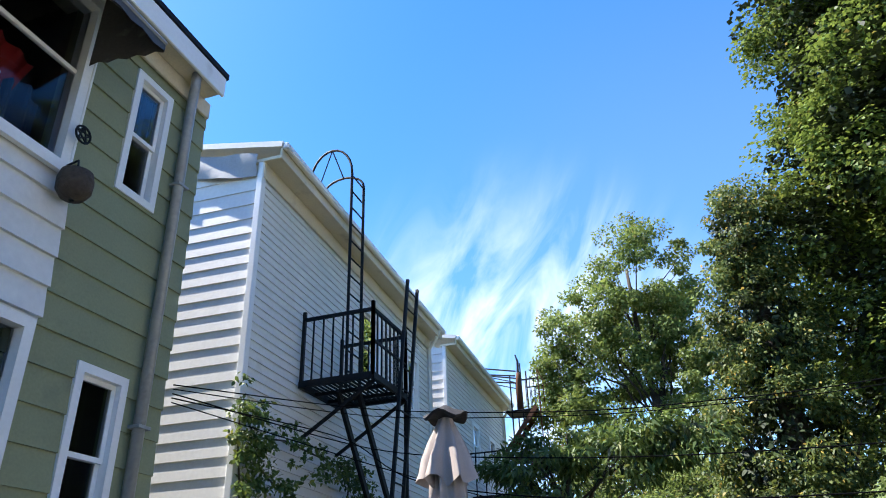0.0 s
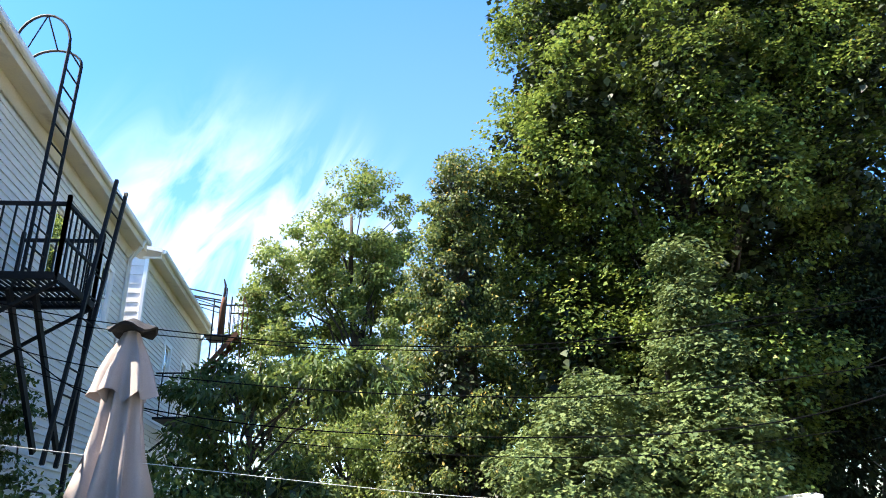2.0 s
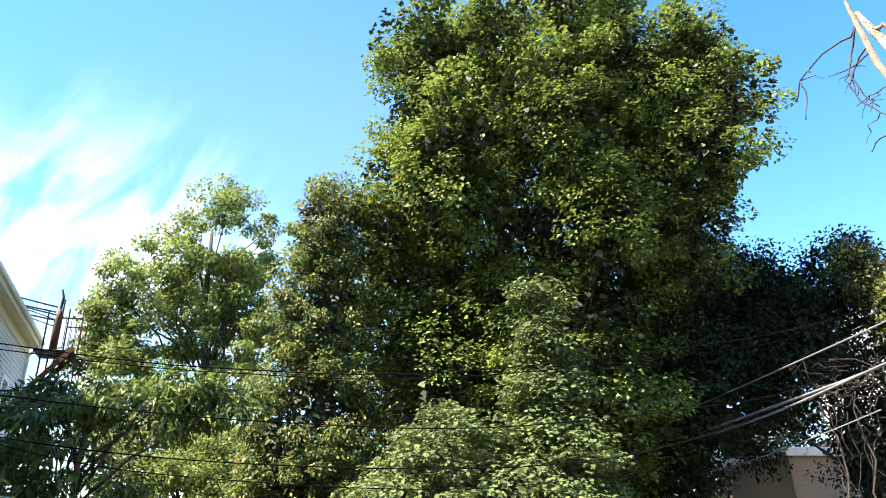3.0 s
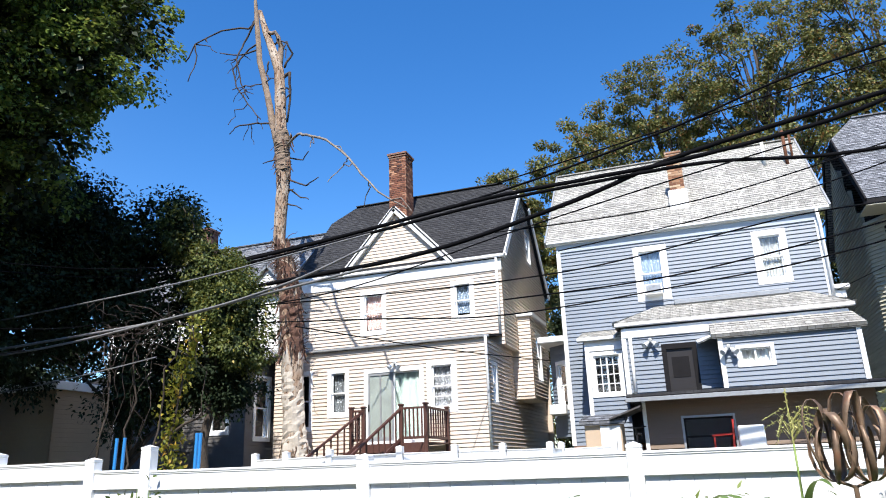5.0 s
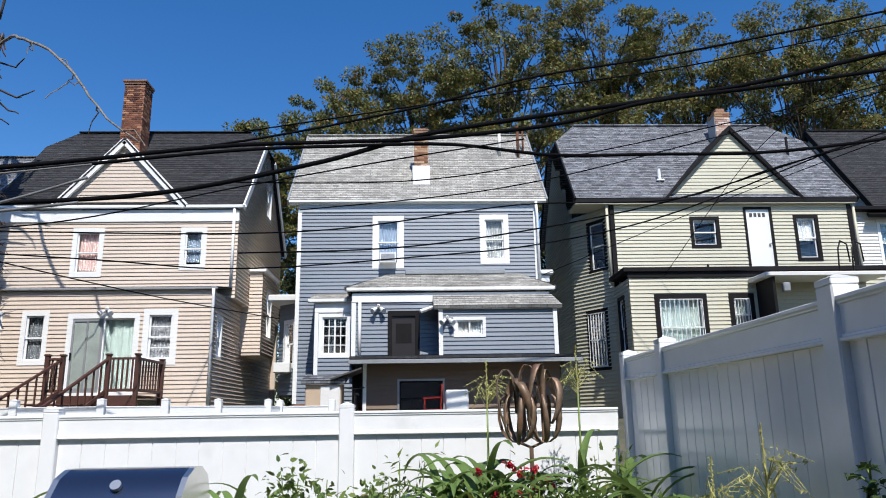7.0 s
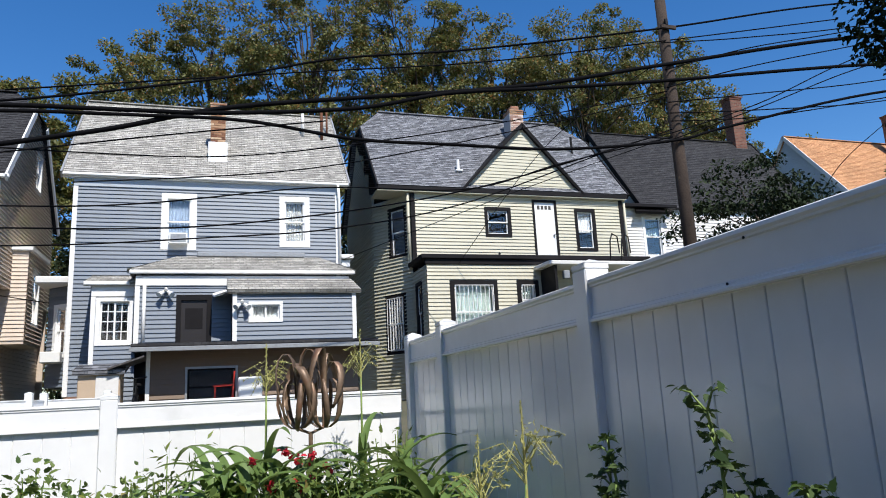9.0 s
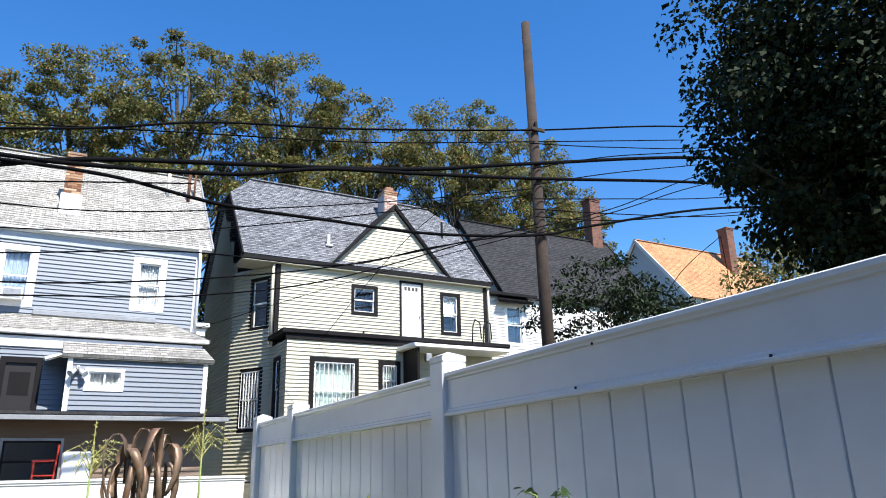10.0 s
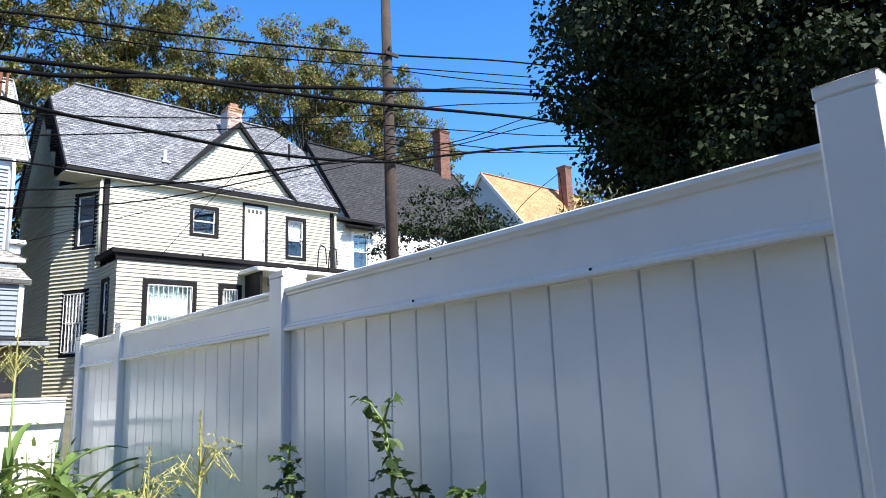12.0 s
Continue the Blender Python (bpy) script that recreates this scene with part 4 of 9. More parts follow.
    bw = sided(h, M_BEIGE, (bx, 22.6), (bx, 24.6), 3.55, 6.1, 0.115, 0.046, [hole(0.5, 1.4, 4.0, 5.7)], core=0.06, name="bay")
    window(Face((bx, 22.6), (bx, 24.6)), h, 0.5, 1.4, 4.0, 5.7)
    part("bay_roof", Shape().box(x1, bx + 0.12, 22.48, 24.7, 6.1, 6.24, 0.02), M_TRIM, h)
    part("bay_floor", Shape().box(xe, bx, 22.6, 24.6, 3.45, 3.55), M_BEIGE, h)
    return h


def deck_steps():
    """Stained landing in front of the sliding door, with railings and two flights down."""
    d = thing("porch_steps", "dark red-brown stained wooden porch with railed steps", "porch", (-8.2, 18.4, 0.9))
    z, y0, y1, xa, xb = 2.10, 17.7, 19.46, -8.75, -6.85
    for i in range(12):
        yy = y0 + (y1 - y0) * i / 12
        part("deck_board", Shape().box(xa, xb, yy + 0.004, yy + (y1 - y0) / 12 - 0.004, z - 0.035, z, 0.004), M_DECK, d)
    part("fascia", Shape().box(xa, xb, y0 - 0.04, y0 - 0.004, z - 0.32, z - 0.002, 0.006), M_DECK, d)
    for x, y in ((-7.60, y0), (xb - 0.05, y0), (xb - 0.05, y1 - 0.1), (-8.72, y0 + 0.05), (-9.05, y0 - 0.02)):
        p = part("post", Shape().box(x - 0.05, x + 0.05, y - 0.05, y + 0.05, 0.95, z + 0.95, 0.008), M_DECK, d)
        part("post_cap", Shape().box(x - 0.07, x + 0.07, y - 0.07, y + 0.07, z + 0.95, z + 1.0, 0.015), M_DECK, p)
    def rail(a, b, n):
        a, b = Vector(a), Vector(b)
        part("handrail", Shape().bar(a + Vector((0, 0, 0.88)), b + Vector((0, 0, 0.88)), 0.09, 0.05), M_DECK, d)
        part("bottom_rail", Shape().bar(a + Vector((0, 0, 0.12)), b + Vector((0, 0, 0.12)), 0.05, 0.07), M_DECK, d)
        for i in range(1, n):
            q = a.lerp(b, i / n)
            part("baluster", Shape().bar(q + Vector((0, 0, 0.12)), q + Vector((0, 0, 0.86)), 0.035), M_DECK, d)
    rail((-7.60, y0, z), (xb - 0.05, y0, z), 6)
    rail((xb - 0.05, y0, z), (xb - 0.05, y1 - 0.1, z), 9)
    rail((-7.60, y0, z), (-8.35, y0 - 1.6, z - 1.25), 9)
    rail((-8.72, y0 + 0.05, z), (-9.65, y0 - 1.5, z - 1.25), 9)
    rail((-9.05, y0, z), (-8.72, y0, z), 3)
    for i in range(6):
        part("step", Shape().box(-9.3 - 0.12 * i * 0.6, -7.7 - 0.12 * i, y0 - 0.28 * (i + 1), y0 - 0.28 * i + 0.02, z - 0.2 * (i + 1) - 0.03, z - 0.2 * (i + 1), 0.005), M_DECK, d)
    return d


# blue house with the back extension and the covered basement front
def lamp_pair(parent, x, y, z):
    s = Shape().tube([(x, y, z), (x, y - 0.06, z)], 0.06, 10)
    lamp = part("flood_light", s, M_GUTTER, parent, "twin white floodlight")
    for sx in (-1, 1):
        part("lamp_head", Shape().tube([(x + sx * 0.05, y - 0.08, z - 0.02), (x + sx * 0.16, y - 0.2, z - 0.12)], [0.035, 0.075], 10), M_WHITE_PLASTIC, lamp)
    part("sensor", Shape().tube([(x, y - 0.06, z + 0.06), (x, y - 0.14, z + 0.02)], 0.04, 8), M_WHITE_PLASTIC, lamp)


def blue_house():
    h = thing("house", "two-storey slate-blue sided house with pale grey shingle roof", "house", (0, 21, 1.4))
    x0, x1, y, yb = -3.70, 3.60, 21.0, 27.4
    f = Face((x0, y), (x1, y))
    u = lambda x: x - x0  # noqa: E731
    ups = [(u(-1.44), u(-0.49), 5.85, 7.50), (u(1.83), u(2.72), 5.97, 7.52)]
    w = sided(h, M_BLUE, (x0, y), (x1, y), 1.9, 7.62, 0.115, 0.030, [hole(*q) for q in ups])
    # the blue blind stands in for the sky's reflection in this window
    window(f, h, *ups[0], trim=0.16, blind=M_BLIND, blind_to=0.93)
    window(f, h, *ups[1], trim=0.16, blind=M_GREY_BLIND, blind_to=0.96)
    ac = part("air_conditioner", f.slab(Shape(), u(-1.2), u(-0.72), 0.0, 0.32, 5.98, 6.28), M_WHITE_PLASTIC, h, "small white window air conditioner")
    part("grille", f.slab(Shape(), u(-1.16), u(-0.76), 0.32, 0.33, 6.02, 6.24), M_GUTTER, ac)
    part("foundation", Shape().box(x0 + 0.03, x1 - 0.03, y - 0.03, y + 0.2, 1.0, 1.9), M_BRICK, h, "red brick foundation")
    for xa in (x0 - 0.01, x1 - 0.11):
        part("corner_board", Shape().box(xa, xa + 0.12, y - 0.045, y + 0.08, 1.9, 7.62, 0.005), M_TRIM, h)
    part("frieze", Shape().box(x0, x1, y - 0.05, y + 0.03, 7.62, 7.86, 0.005), M_BLUE_FRIEZE, h)
    part("gutter", Shape().box(x0 - 0.28, x1 + 0.32, y - 0.20, y - 0.11, 7.89, 7.97, 0.02), M_TRIM, h)
    part("soffit", Shape().box(x0 - 0.28, x1 + 0.32, y - 0.11, y + 0.02, 7.86, 7.90), M_TRIM, h)
    for a, b in (((x1, y), (x1, yb)), ((x0, yb), (x0, y))):
        sided(h, M_BLUE, a, b, 1.4, 11.2, 0.115, 0.030, clip=gable_clip(y, yb, (y + yb) / 2, 7.8, 11.4, y))
    sided(h, M_BLUE, (x1, yb), (x0, yb), 1.4, 7.8, 0.27, 0.024, seen=False)
    r = gable_roof(h, x0 - 0.30, x1 + 0.32, y - 0.18, (y + yb) / 2, 7.97, 11.45, M_ROOF_LIGHT, trim=M_GUTTER)
    c = chimney(h, -0.16, 0.28, 21.55, 22.0, 8.4, 10.6, M_BRICK_TAN, cap=0.03, base=9.32)
    brick_courses(c, (-0.16, 21.55), (0.28, 21.55), 9.34, 10.43, M_BRICK_BUFF)
    part("vent_pipe", Shape().tube([(3.40, 22.9, 9.9), (3.40, 22.9, 11.25)], 0.05, 8), M_RUST, h, smooth=True)
    part("vent_pipe", Shape().tube([(2.78, 23.0, 10.2), (2.78, 23.0, 11.1)], 0.05, 8), M_WHITE_SIDING, h, smooth=True)
    part("vent_pipe", Shape().tube([(3.62, 23.2, 10.2), (3.62, 23.2, 11.3)], 0.035, 8), M_RUST, h, smooth=True)
    downspout(h, [(x1 - 0.03, y - 0.16, 7.9), (x1 + 0.0, y - 0.12, 7.5), (x1 + 0.0, y - 0.11, 4.9)], M_TRIM)
    part("bracket", Shape().box(3.62, 4.0, y - 0.2, y + 0.6, 5.62, 5.74, 0.02).box(3.62, 3.9, y - 0.1, y + 0.5, 5.36, 5.6, 0.03), M_TRIM, h)
    # one-storey extension
    ye, xa, xb = 19.4, -1.88, 3.55
    fe = Face((xa, ye), (xb, ye))
    v = lambda x: x - xa  # noqa: E731
    door = (v(-0.90), v(-0.03), 2.95, 4.33)
    ew = sided(h, M_BLUE, (xa, ye), (xb, ye), 2.9, 4.55, 0.115, 0.030, [hole(*door, trim=0.05)])
    sided(h, M_BLUE, (xb, ye), (xb, y), 2.9, 4.6, 0.115, 0.030)
    sided(h, M_BLUE, (xa, y), (xa, ye), 2.9, 4.6, 0.115, 0.030)
    d = Shape()
    for q in ((0, .12, 0, 1.38), (.75, .87, 0, 1.38), (.12, .75, 1.24, 1.38)):
        fe.slab(d, door[0] + q[0], door[0] + q[1], -0.08, 0.03, 2.95 + q[2], 2.95 + q[3])
    dr = part("door", d, M_TRIM_DARK, h, "dark brown storm door in a black frame")
    part("door_leaf", fe.slab(Shape(), door[0] + .12, door[1] - .12, -0.06, -0.02, 2.95, 4.19), M_DOOR_DARK, dr)
    part("door_light", fe.slab(Shape(), door[0] + .22, door[1] - .22, -0.02, -0.012, 3.45, 3.98), M_TRIM_DARK, dr)
    part("corner_board", Shape().box(xa - 0.01, xa + 0.11, ye - 0.045, ye + 0.05, 2.9, 4.6, 0.005), M_TRIM, h)
    downspout(h, [(xa + 0.22, ye - 0.08, 4.7), (xa + 0.22, ye - 0.08, 2.95)], M_TRIM)
    part("frieze", Shape().box(xa, xb + 0.02, ye - 0.06, ye + 0.05, 4.56, 4.82, 0.01), M_TRIM, h, "wide white frieze board")
    part("gutter", Shape().box(xa - 0.15, xb + 0.18, ye - 0.16, ye - 0.06, 4.86, 4.96, 0.03), M_TRIM, h)
    shingled(h, "extension_roof", M_ROOF_LIGHT, [((xa - 0.2, ye - 0.14, 4.96), (xb + 0.2, ye - 0.14, 4.96), (xb - 0.55, y - 0.02, 5.66), (xa + 0.9, y - 0.02, 5.66))])
    e2 = Shape().quad((xa - 0.2, ye - 0.26, 4.96), (xa + 0.9, y - 0.02, 5.66), (xa - 0.2, y - 0.02, 4.96)).quad((xb + 0.2, ye - 0.26, 4.96), (xb + 0.2, y - 0.02, 4.96), (xb - 0.55, y - 0.02, 5.66))
    part("extension_roof", e2, M_ROOF_LIGHT, h)
    part("roof_curb", Shape().box(-0.45, 2.55, y - 0.16, y - 0.04, 5.64, 5.78, 0.02), M_GUTTER, h, "row of roofing bricks along the wall")
    # square bay with a grid window, left of the extension
    yc, xc = 19.75, -2.92
    fb = Face((xc, yc), (xa, yc))
    bow = (0.10, 0.98, 3.10, 4.32)
    bw = sided(h, M_BLUE, (xc, yc), (xa, yc), 1.5, 4.5, 0.115, 0.030, [hole(*bow, trim=0.1)], name="bay")
    window(fb, h, *bow, trim=0.10, grid=(2, 4), slider=True)
    sided(h, M_BLUE, (xc, y), (xc, yc), 1.5, 4.5, 0.115, 0.030, name="bay")
    part("frieze", Shape().box(xc - 0.02, xa, yc - 0.05, yc + 0.03, 4.34, 4.62, 0.01), M_TRIM, h)
    part("corner_board", Shape().box(xc - 0.02, xc + 0.09, yc - 0.045, yc + 0.05, 1.5, 4.34, 0.005), M_TRIM, h)
    shingled(h, "bay_roof", M_ROOF_LIGHT, [((xc - 0.2, yc - 0.15, 4.70), (xa - 0.02, yc - 0.15, 4.70), (xa - 0.02, y - 0.02, 5.1), (xc - 0.2, y - 0.02, 5.1))])
    part("gutter", Shape().box(xc - 0.2, xa - 0.16, yc - 0.17, yc - 0.06, 4.62, 4.72, 0.02), M_TRIM, h)
    # blue box over the basement stairs
    yd, xd, xf = 18.62, 0.48, 3.60
    fd = Face((xd, yd), (xf, yd))
    lw = (0.38, 1.23, 3.50, 4.03)
    dw = sided(h, M_BLUE, (xd, yd), (xf, yd), 2.95, 4.30, 0.115, 0.030, [hole(*lw, trim=0.07)], name="stair_box")
    window(fd, h, *lw, trim=0.08, slider=True, blind=M_CURTAIN, blind_to=0.9)
    sided(h, M_BLUE, (xf, yd), (xf, ye), 2.95, 4.4, 0.115, 0.030, name="stair_box")
    sided(h, M_BLUE, (xd, ye), (xd, yd), 2.95, 4.4, 0.115, 0.030, name="stair_box")
    for xx in (xd - 0.01, xf - 0.1):
        part("corner_board", Shape().box(xx, xx + 0.11, yd - 0.045, yd + 0.05, 2.95, 4.3, 0.005), M_TRIM, h)
    shingled(h, "stair_box_roof", M_ROOF_LIGHT, [((xd - 0.14, yd - 0.14, 4.32), (xf + 0.14, yd - 0.14, 4.32), (xf + 0.02, ye - 0.07, 4.74), (xd - 0.14, ye - 0.07, 4.74))])
    s = Shape()
    s.quad((-0.02, ye - 0.05, 4.36), (0.48, ye - 0.05, 4.50), (0.46, yd - 0.1, 4.34), (0.02, yd + 0.1, 4.20))
    s.quad((-0.02, ye - 0.05, 4.32), (0.02, yd + 0.1, 4.16), (0.46, yd - 0.1, 4.30), (0.48, ye - 0.05, 4.46))
    part("door_hood", s, M_TRIM, h)
    lamp_pair(h, -1.15, ye - 0.02, 4.42)
    lamp_pair(h, xd + 0.22, yd - 0.02, 3.98)
    # covered basement front
    yp, yw = 17.55, 18.25
    s = Shape().box(-1.75, 3.95, yp, 20.9, 2.84, 2.95, 0.01)
    part("flat_roof", s, M_ROOF_DARK, h, "flat tarred roof over the basement front")
    part("fascia", Shape().box(-1.78, 3.98, yp - 0.04, yp - 0.002, 2.76, 2.86, 0.01), M_GUTTER, h)
    fw = Face((-1.42, yw), (3.55, yw))
    op = (0.82, 2.02, 1.45, 2.42)
    bwall = sided(h, M_TAN, (-1.42, yw), (3.55, yw), 1.0, 2.84, 0.115, 0.030, [hole(*op, trim=0.05)], name="basement_wall")
    window(fw, h, *op, trim=0.05, trim_mat=M_GUTTER, sash_mat=M_TRIM_DARK)
    sided(h, M_TAN, (-1.42, 20.9), (-1.42, yw), 1.0, 2.84, 0.115, 0.030, name="basement_wall")
    sided(h, M_TAN, (3.55, yw), (3.55, 20.9), 1.0, 2.84, 0.115, 0.030, name="basement_wall")
    part("corner_board", Shape().box(-1.47, -1.38, yw - 0.05, yw + 0.05, 1.0, 2.84, 0.005), M_TRIM, h)
    s = Shape()
    s.quad((-2.2, 17.5, 2.42), (-1.45, 17.5, 2.68), (-1.45, 18.7, 2.68), (-2.2, 18.7, 2.42))
    s.quad((-2.2, 17.5, 2.38), (-2.2, 18.7, 2.38), (-1.45, 18.7, 2.64), (-1.45, 17.5, 2.64))
    s.quad((-2.2, 17.5, 2.38), (-1.45, 17.5, 2.64), (-1.45, 17.5, 2.68), (-2.2, 17.5, 2.42))
    part("side_canopy", s, M_AWNING, h, "sloping side canopy on a bracket")
    # narrow angled bay on the alley side, with an air conditioner
    sb = sided(h, M_BLUE, (x0 - 0.75, 22.6), (x0, 21.9), 2.2, 5.0, 0.115, 0.030, [hole(0.25, 0.85, 3.0, 4.5)], name="side_bay")
    window(Face((x0 - 0.75, 22.6), (x0, 21.9)), h, 0.25, 0.85, 3.0, 4.5)
    sided(h, M_BLUE, (x0 - 0.75, 24.2), (x0 - 0.75, 22.6), 2.2, 5.0, 0.115, 0.030, name="side_bay")
    part("bay_roof", Shape().box(x0 - 0.95, x0, 21.6, 24.4, 5.0, 5.2, 0.03), M_WHITE_SIDING, h)
    part("air_conditioner", Shape().box(x0 - 0.75, x0 - 0.25, 21.75, 22.3, 2.85, 3.15, 0.02), M_WHITE_PLASTIC, h)
    return h


# pale green-yellow house with black trim
def security_bars(face, parent, u0, u1, z0, z1, n):
    for i in range(n + 1):
        x = u0 + (u1 - u0) * i / n
        part("window_bar", Shape().bar(face.at(x, 0.07, z0), face.at(x, 0.07, z1), 0.016), M_TRIM, parent)
    for z in (z0, (z0 + z1) / 2, z1):
        part("window_bar", Shape().bar(face.at(u0, 0.07, z), face.at(u1, 0.07, z), 0.02), M_TRIM, parent)


def green_house():
    h = thing("house", "two-storey pale yellow-green house with black trim and grey roof", "house", (10, 21.5, 1.4))
    x0, x1, y, yb, zt = 6.08, 13.80, 21.5, 28.0, 7.95
    f = Face((x0, y), (x1, y))
    u = lambda x: x - x0  # noqa: E731
    ups = [(u(8.56), u(9.51), 6.53, 7.56), (u(11.91), u(12.72), 6.09, 7.60)]
    door = (u(10.32), u(11.24), 5.72, 7.87)
    w = sided(h, M_LIME, (x0, y), (x1, y), 5.2, zt, 0.115, 0.030, [hole(*ups[0]), hole(*ups[1]), hole(*door, trim=0.08)])
    window(f, h, *ups[0], trim_mat=M_TRIM_DARK, blind=M_CURTAIN, blind_to=0.1)
    window(f, h, *ups[1], trim_mat=M_TRIM_DARK, blind=M_CURTAIN, blind_to=0.55)
    d = Shape()
    for q in ((door[0], door[0] + .08, door[2], door[3]), (door[1] - .08, door[1], door[2], door[3]), (door[0] + .08, door[1] - .08, door[3] - .08, door[3])):
        f.slab(d, q[0], q[1], -0.08, 0.035, q[2], q[3])
    dr = part("door", d, M_TRIM_DARK, h, "white door with four small lights in black casing")
    lf = part("door_leaf", f.slab(Shape(), door[0] + .08, door[1] - .08, -0.05, -0.005, door[2], door[3] - .08), M_TRIM, dr)
    # opaque slabs for the lights, the dim room behind put into their colour
    for i in range(4):
        a = door[0] + 0.2 + i * 0.14
        part("door_light", f.slab(Shape(), a, a + 0.09, -0.006, 0.003, door[3] - 0.33, door[3] - 0.2), M_ROOM, dr)
    part("door_knob", Shape().tube([f.at(door[1] - .15, -0.01, 6.65), f.at(door[1] - .15, 0.06, 6.65)], 0.03, 8), M_GUTTER, dr)
    for xa in (x0 - 0.06, x1 - 0.10):
        part("corner_board", Shape().box(xa, xa + 0.14, y - 0.05, y + 0.06, 5.3, zt, 0.005), M_TRIM_DARK, h)
    downspout(h, [(x0 - 0.16, y - 0.06, zt), (x0 - 0.16, y - 0.06, 5.4)], M_LIME)
    downspout(h, [(x1 + 0.10, y - 0.06, zt), (x1 + 0.10, y - 0.06, 5.4)], M_LIME)
    part("eave_board", Shape().box(4.85, x1 + 0.2, y - 0.20, y - 0.05, zt + 0.03, zt + 0.17, 0.01), M_TRIM_DARK, h)
    part("soffit", Shape().box(4.9, x1 + 0.15, y - 0.18, y + 0.9, zt + 0.001, zt + 0.04), M_LIME, h)
    # angled wall under the roof's corner and the alley wall
    p0, p1 = (5.12, 23.1), (x0, y)
    fa = Face(p0, p1)
    la = (Vector(p1) - Vector(p0)).length
    aw = sided(h, M_LIME, p0, p1, 1.4, zt, 0.115, 0.046, [hole(0.75, 1.60, 5.9, 7.62), hole(0.5, 1.45, 2.8, 4.75)], name="angled_wall")
    window(fa, h, 0.75, 1.60, 5.9, 7.62, trim_mat=M_TRIM_DARK)
    lowwin = window(fa, h, 0.5, 1.45, 2.8, 4.75, trim_mat=M_TRIM_DARK)
    security_bars(fa, lowwin, 0.62, 1.33, 2.95, 4.6, 6)
    sided(h, M_LIME, (5.12, yb), (5.12, 23.1), 1.4, 11.4, 0.115, 0.030, clip=gable_clip(23.1, yb, 24.75, zt, 12.0, 23.1))
    sided(h, M_LIME, (x1, y), (x1, yb), 1.4, 11.4, 0.115, 0.030, clip=gable_clip(y, yb, 24.75, zt, 12.0, y))
    sided(h, M_LIME, (x1, yb), (5.12, yb), 1.4, zt, 0.23, 0.022, seen=False)
    gable_roof(h, 4.90, x1 + 0.22, y - 0.20, 24.75, zt + 0.19, 12.05, M_ROOF_MID, clip=0.9, trim=M_TRIM_DARK)
    pediment(h, 7.86, 12.18, 10.10, y - 0.06, zt + 0.18, 10.42, M_LIME, M_TRIM_DARK, M_TRIM_DARK, 23.6, wide=0.07)
    c = chimney(h, 10.62, 11.16, 23.4, 24.0, 10.0, 12.0, M_BRICK_TAN, cap=0.02)
    brick_courses(c, (10.62, 23.4), (11.16, 23.4), 10.3, 11.83, M_BRICK_PINK)
    part("stuccoed_side", Shape().box(10.595, 10.618, 23.40, 24.0, 10.2, 11.84, 0.004), M_GREY_SIDING, c, "grey stuccoed chimney side")
    part("chimney_pot", Shape().box(10.72, 11.06, 23.5, 23.9, 12.0, 12.2, 0.03), M_BRICK, c, "red brick course under the flue")
    part("roof_vent", Shape().tube([(7.91, 22.0, 8.83), (7.91, 22.0, 9.35)], 0.055, 8).box(7.78, 8.04, 21.87, 22.13, 8.91, 8.97, 0.02), M_TRIM, h, "small white roof vent pipe")
    part("roof_vent", Shape().tube([(13.0, 23.2, 10.2), (13.0, 23.2, 10.95)], 0.045, 8), M_BLACK_IRON, h)
    # ground-floor extension
    ye, xa, xb = 20.0, 6.02, 13.6
    fe = Face((xa, ye), (xb, ye))
    v = lambda x: x - xa  # noqa: E731
    low = [(v(6.71), v(8.24), 2.9, 4.82), (v(8.88), v(9.62), 3.6, 4.82)]
    ew = sided(h, M_LIME, (xa, ye), (xb, ye), 1.4, 5.3, 0.115, 0.030, [hole(*q) for q in low])
    for q, n in zip(low, (9, 5)):
        wd = window(fe, h, *q, trim=0.14, trim_mat=M_TRIM_DARK, blind=M_CURTAIN_GREEN, blind_to=0.95)
        security_bars(fe, wd, q[0] + 0.16, q[1] - 0.16, q[2] + 0.16, q[3] - 0.16, n)
    fs = Face((xa, y + 0.2), (xa, ye))
    sw = sided(h, M_LIME, (xa, y + 0.2), (xa, ye), 1.4, 5.3, 0.115, 0.030, [hole(0.5, 1.2, 3.0, 4.9)])
    window(fs, h, 0.5, 1.2, 3.0, 4.9, trim_mat=M_TRIM_DARK)
    part("extension_roof", Shape().box(xa - 0.18, xb + 0.1, ye - 0.13, y - 0.05, 5.46, 5.60, 0.02), M_TRIM_DARK, h)
    part("frieze", Shape().box(xa - 0.05, xb, ye - 0.06, ye + 0.03, 5.30, 5.46, 0.01), M_TRIM_DARK, h)
    s = Shape()
    s.box(9.5, 13.0, 18.9, ye - 0.03, 5.12, 5.24, 0.02)
    part("entry_roof", s, M_WHITE_SIDING, h)
    part("entry_wall", Shape().box(9.72, 9.80, 19.0, ye - 0.03, 1.4, 5.12), M_TRIM_DARK, h)
    part("meter", Shape().box(10.0, 10.2, 18.95, 19.1, 4.7, 4.95, 0.02), M_GUTTER, h)
    part("conduit", Shape().tube([(9.0, y - 0.05, 5.6), (9.0, y - 0.05, 6.0)], 0.03, 6), M_BLACK_IRON, h)
    # bowed ladder rails over the flat roof's edge
    for x in (11.75, 12.15):
        s = Shape().tube([(x - 0.1, 19.0, 5.2), (x - 0.05, 19.0, 5.9), (x + 0.1, 19.1, 6.15), (x + 0.4, 19.3, 6.1), (x + 0.5, 19.4, 5.6)], 0.022, 6)
        part("ladder_rail", s, M_BLACK_IRON, h, smooth=True)
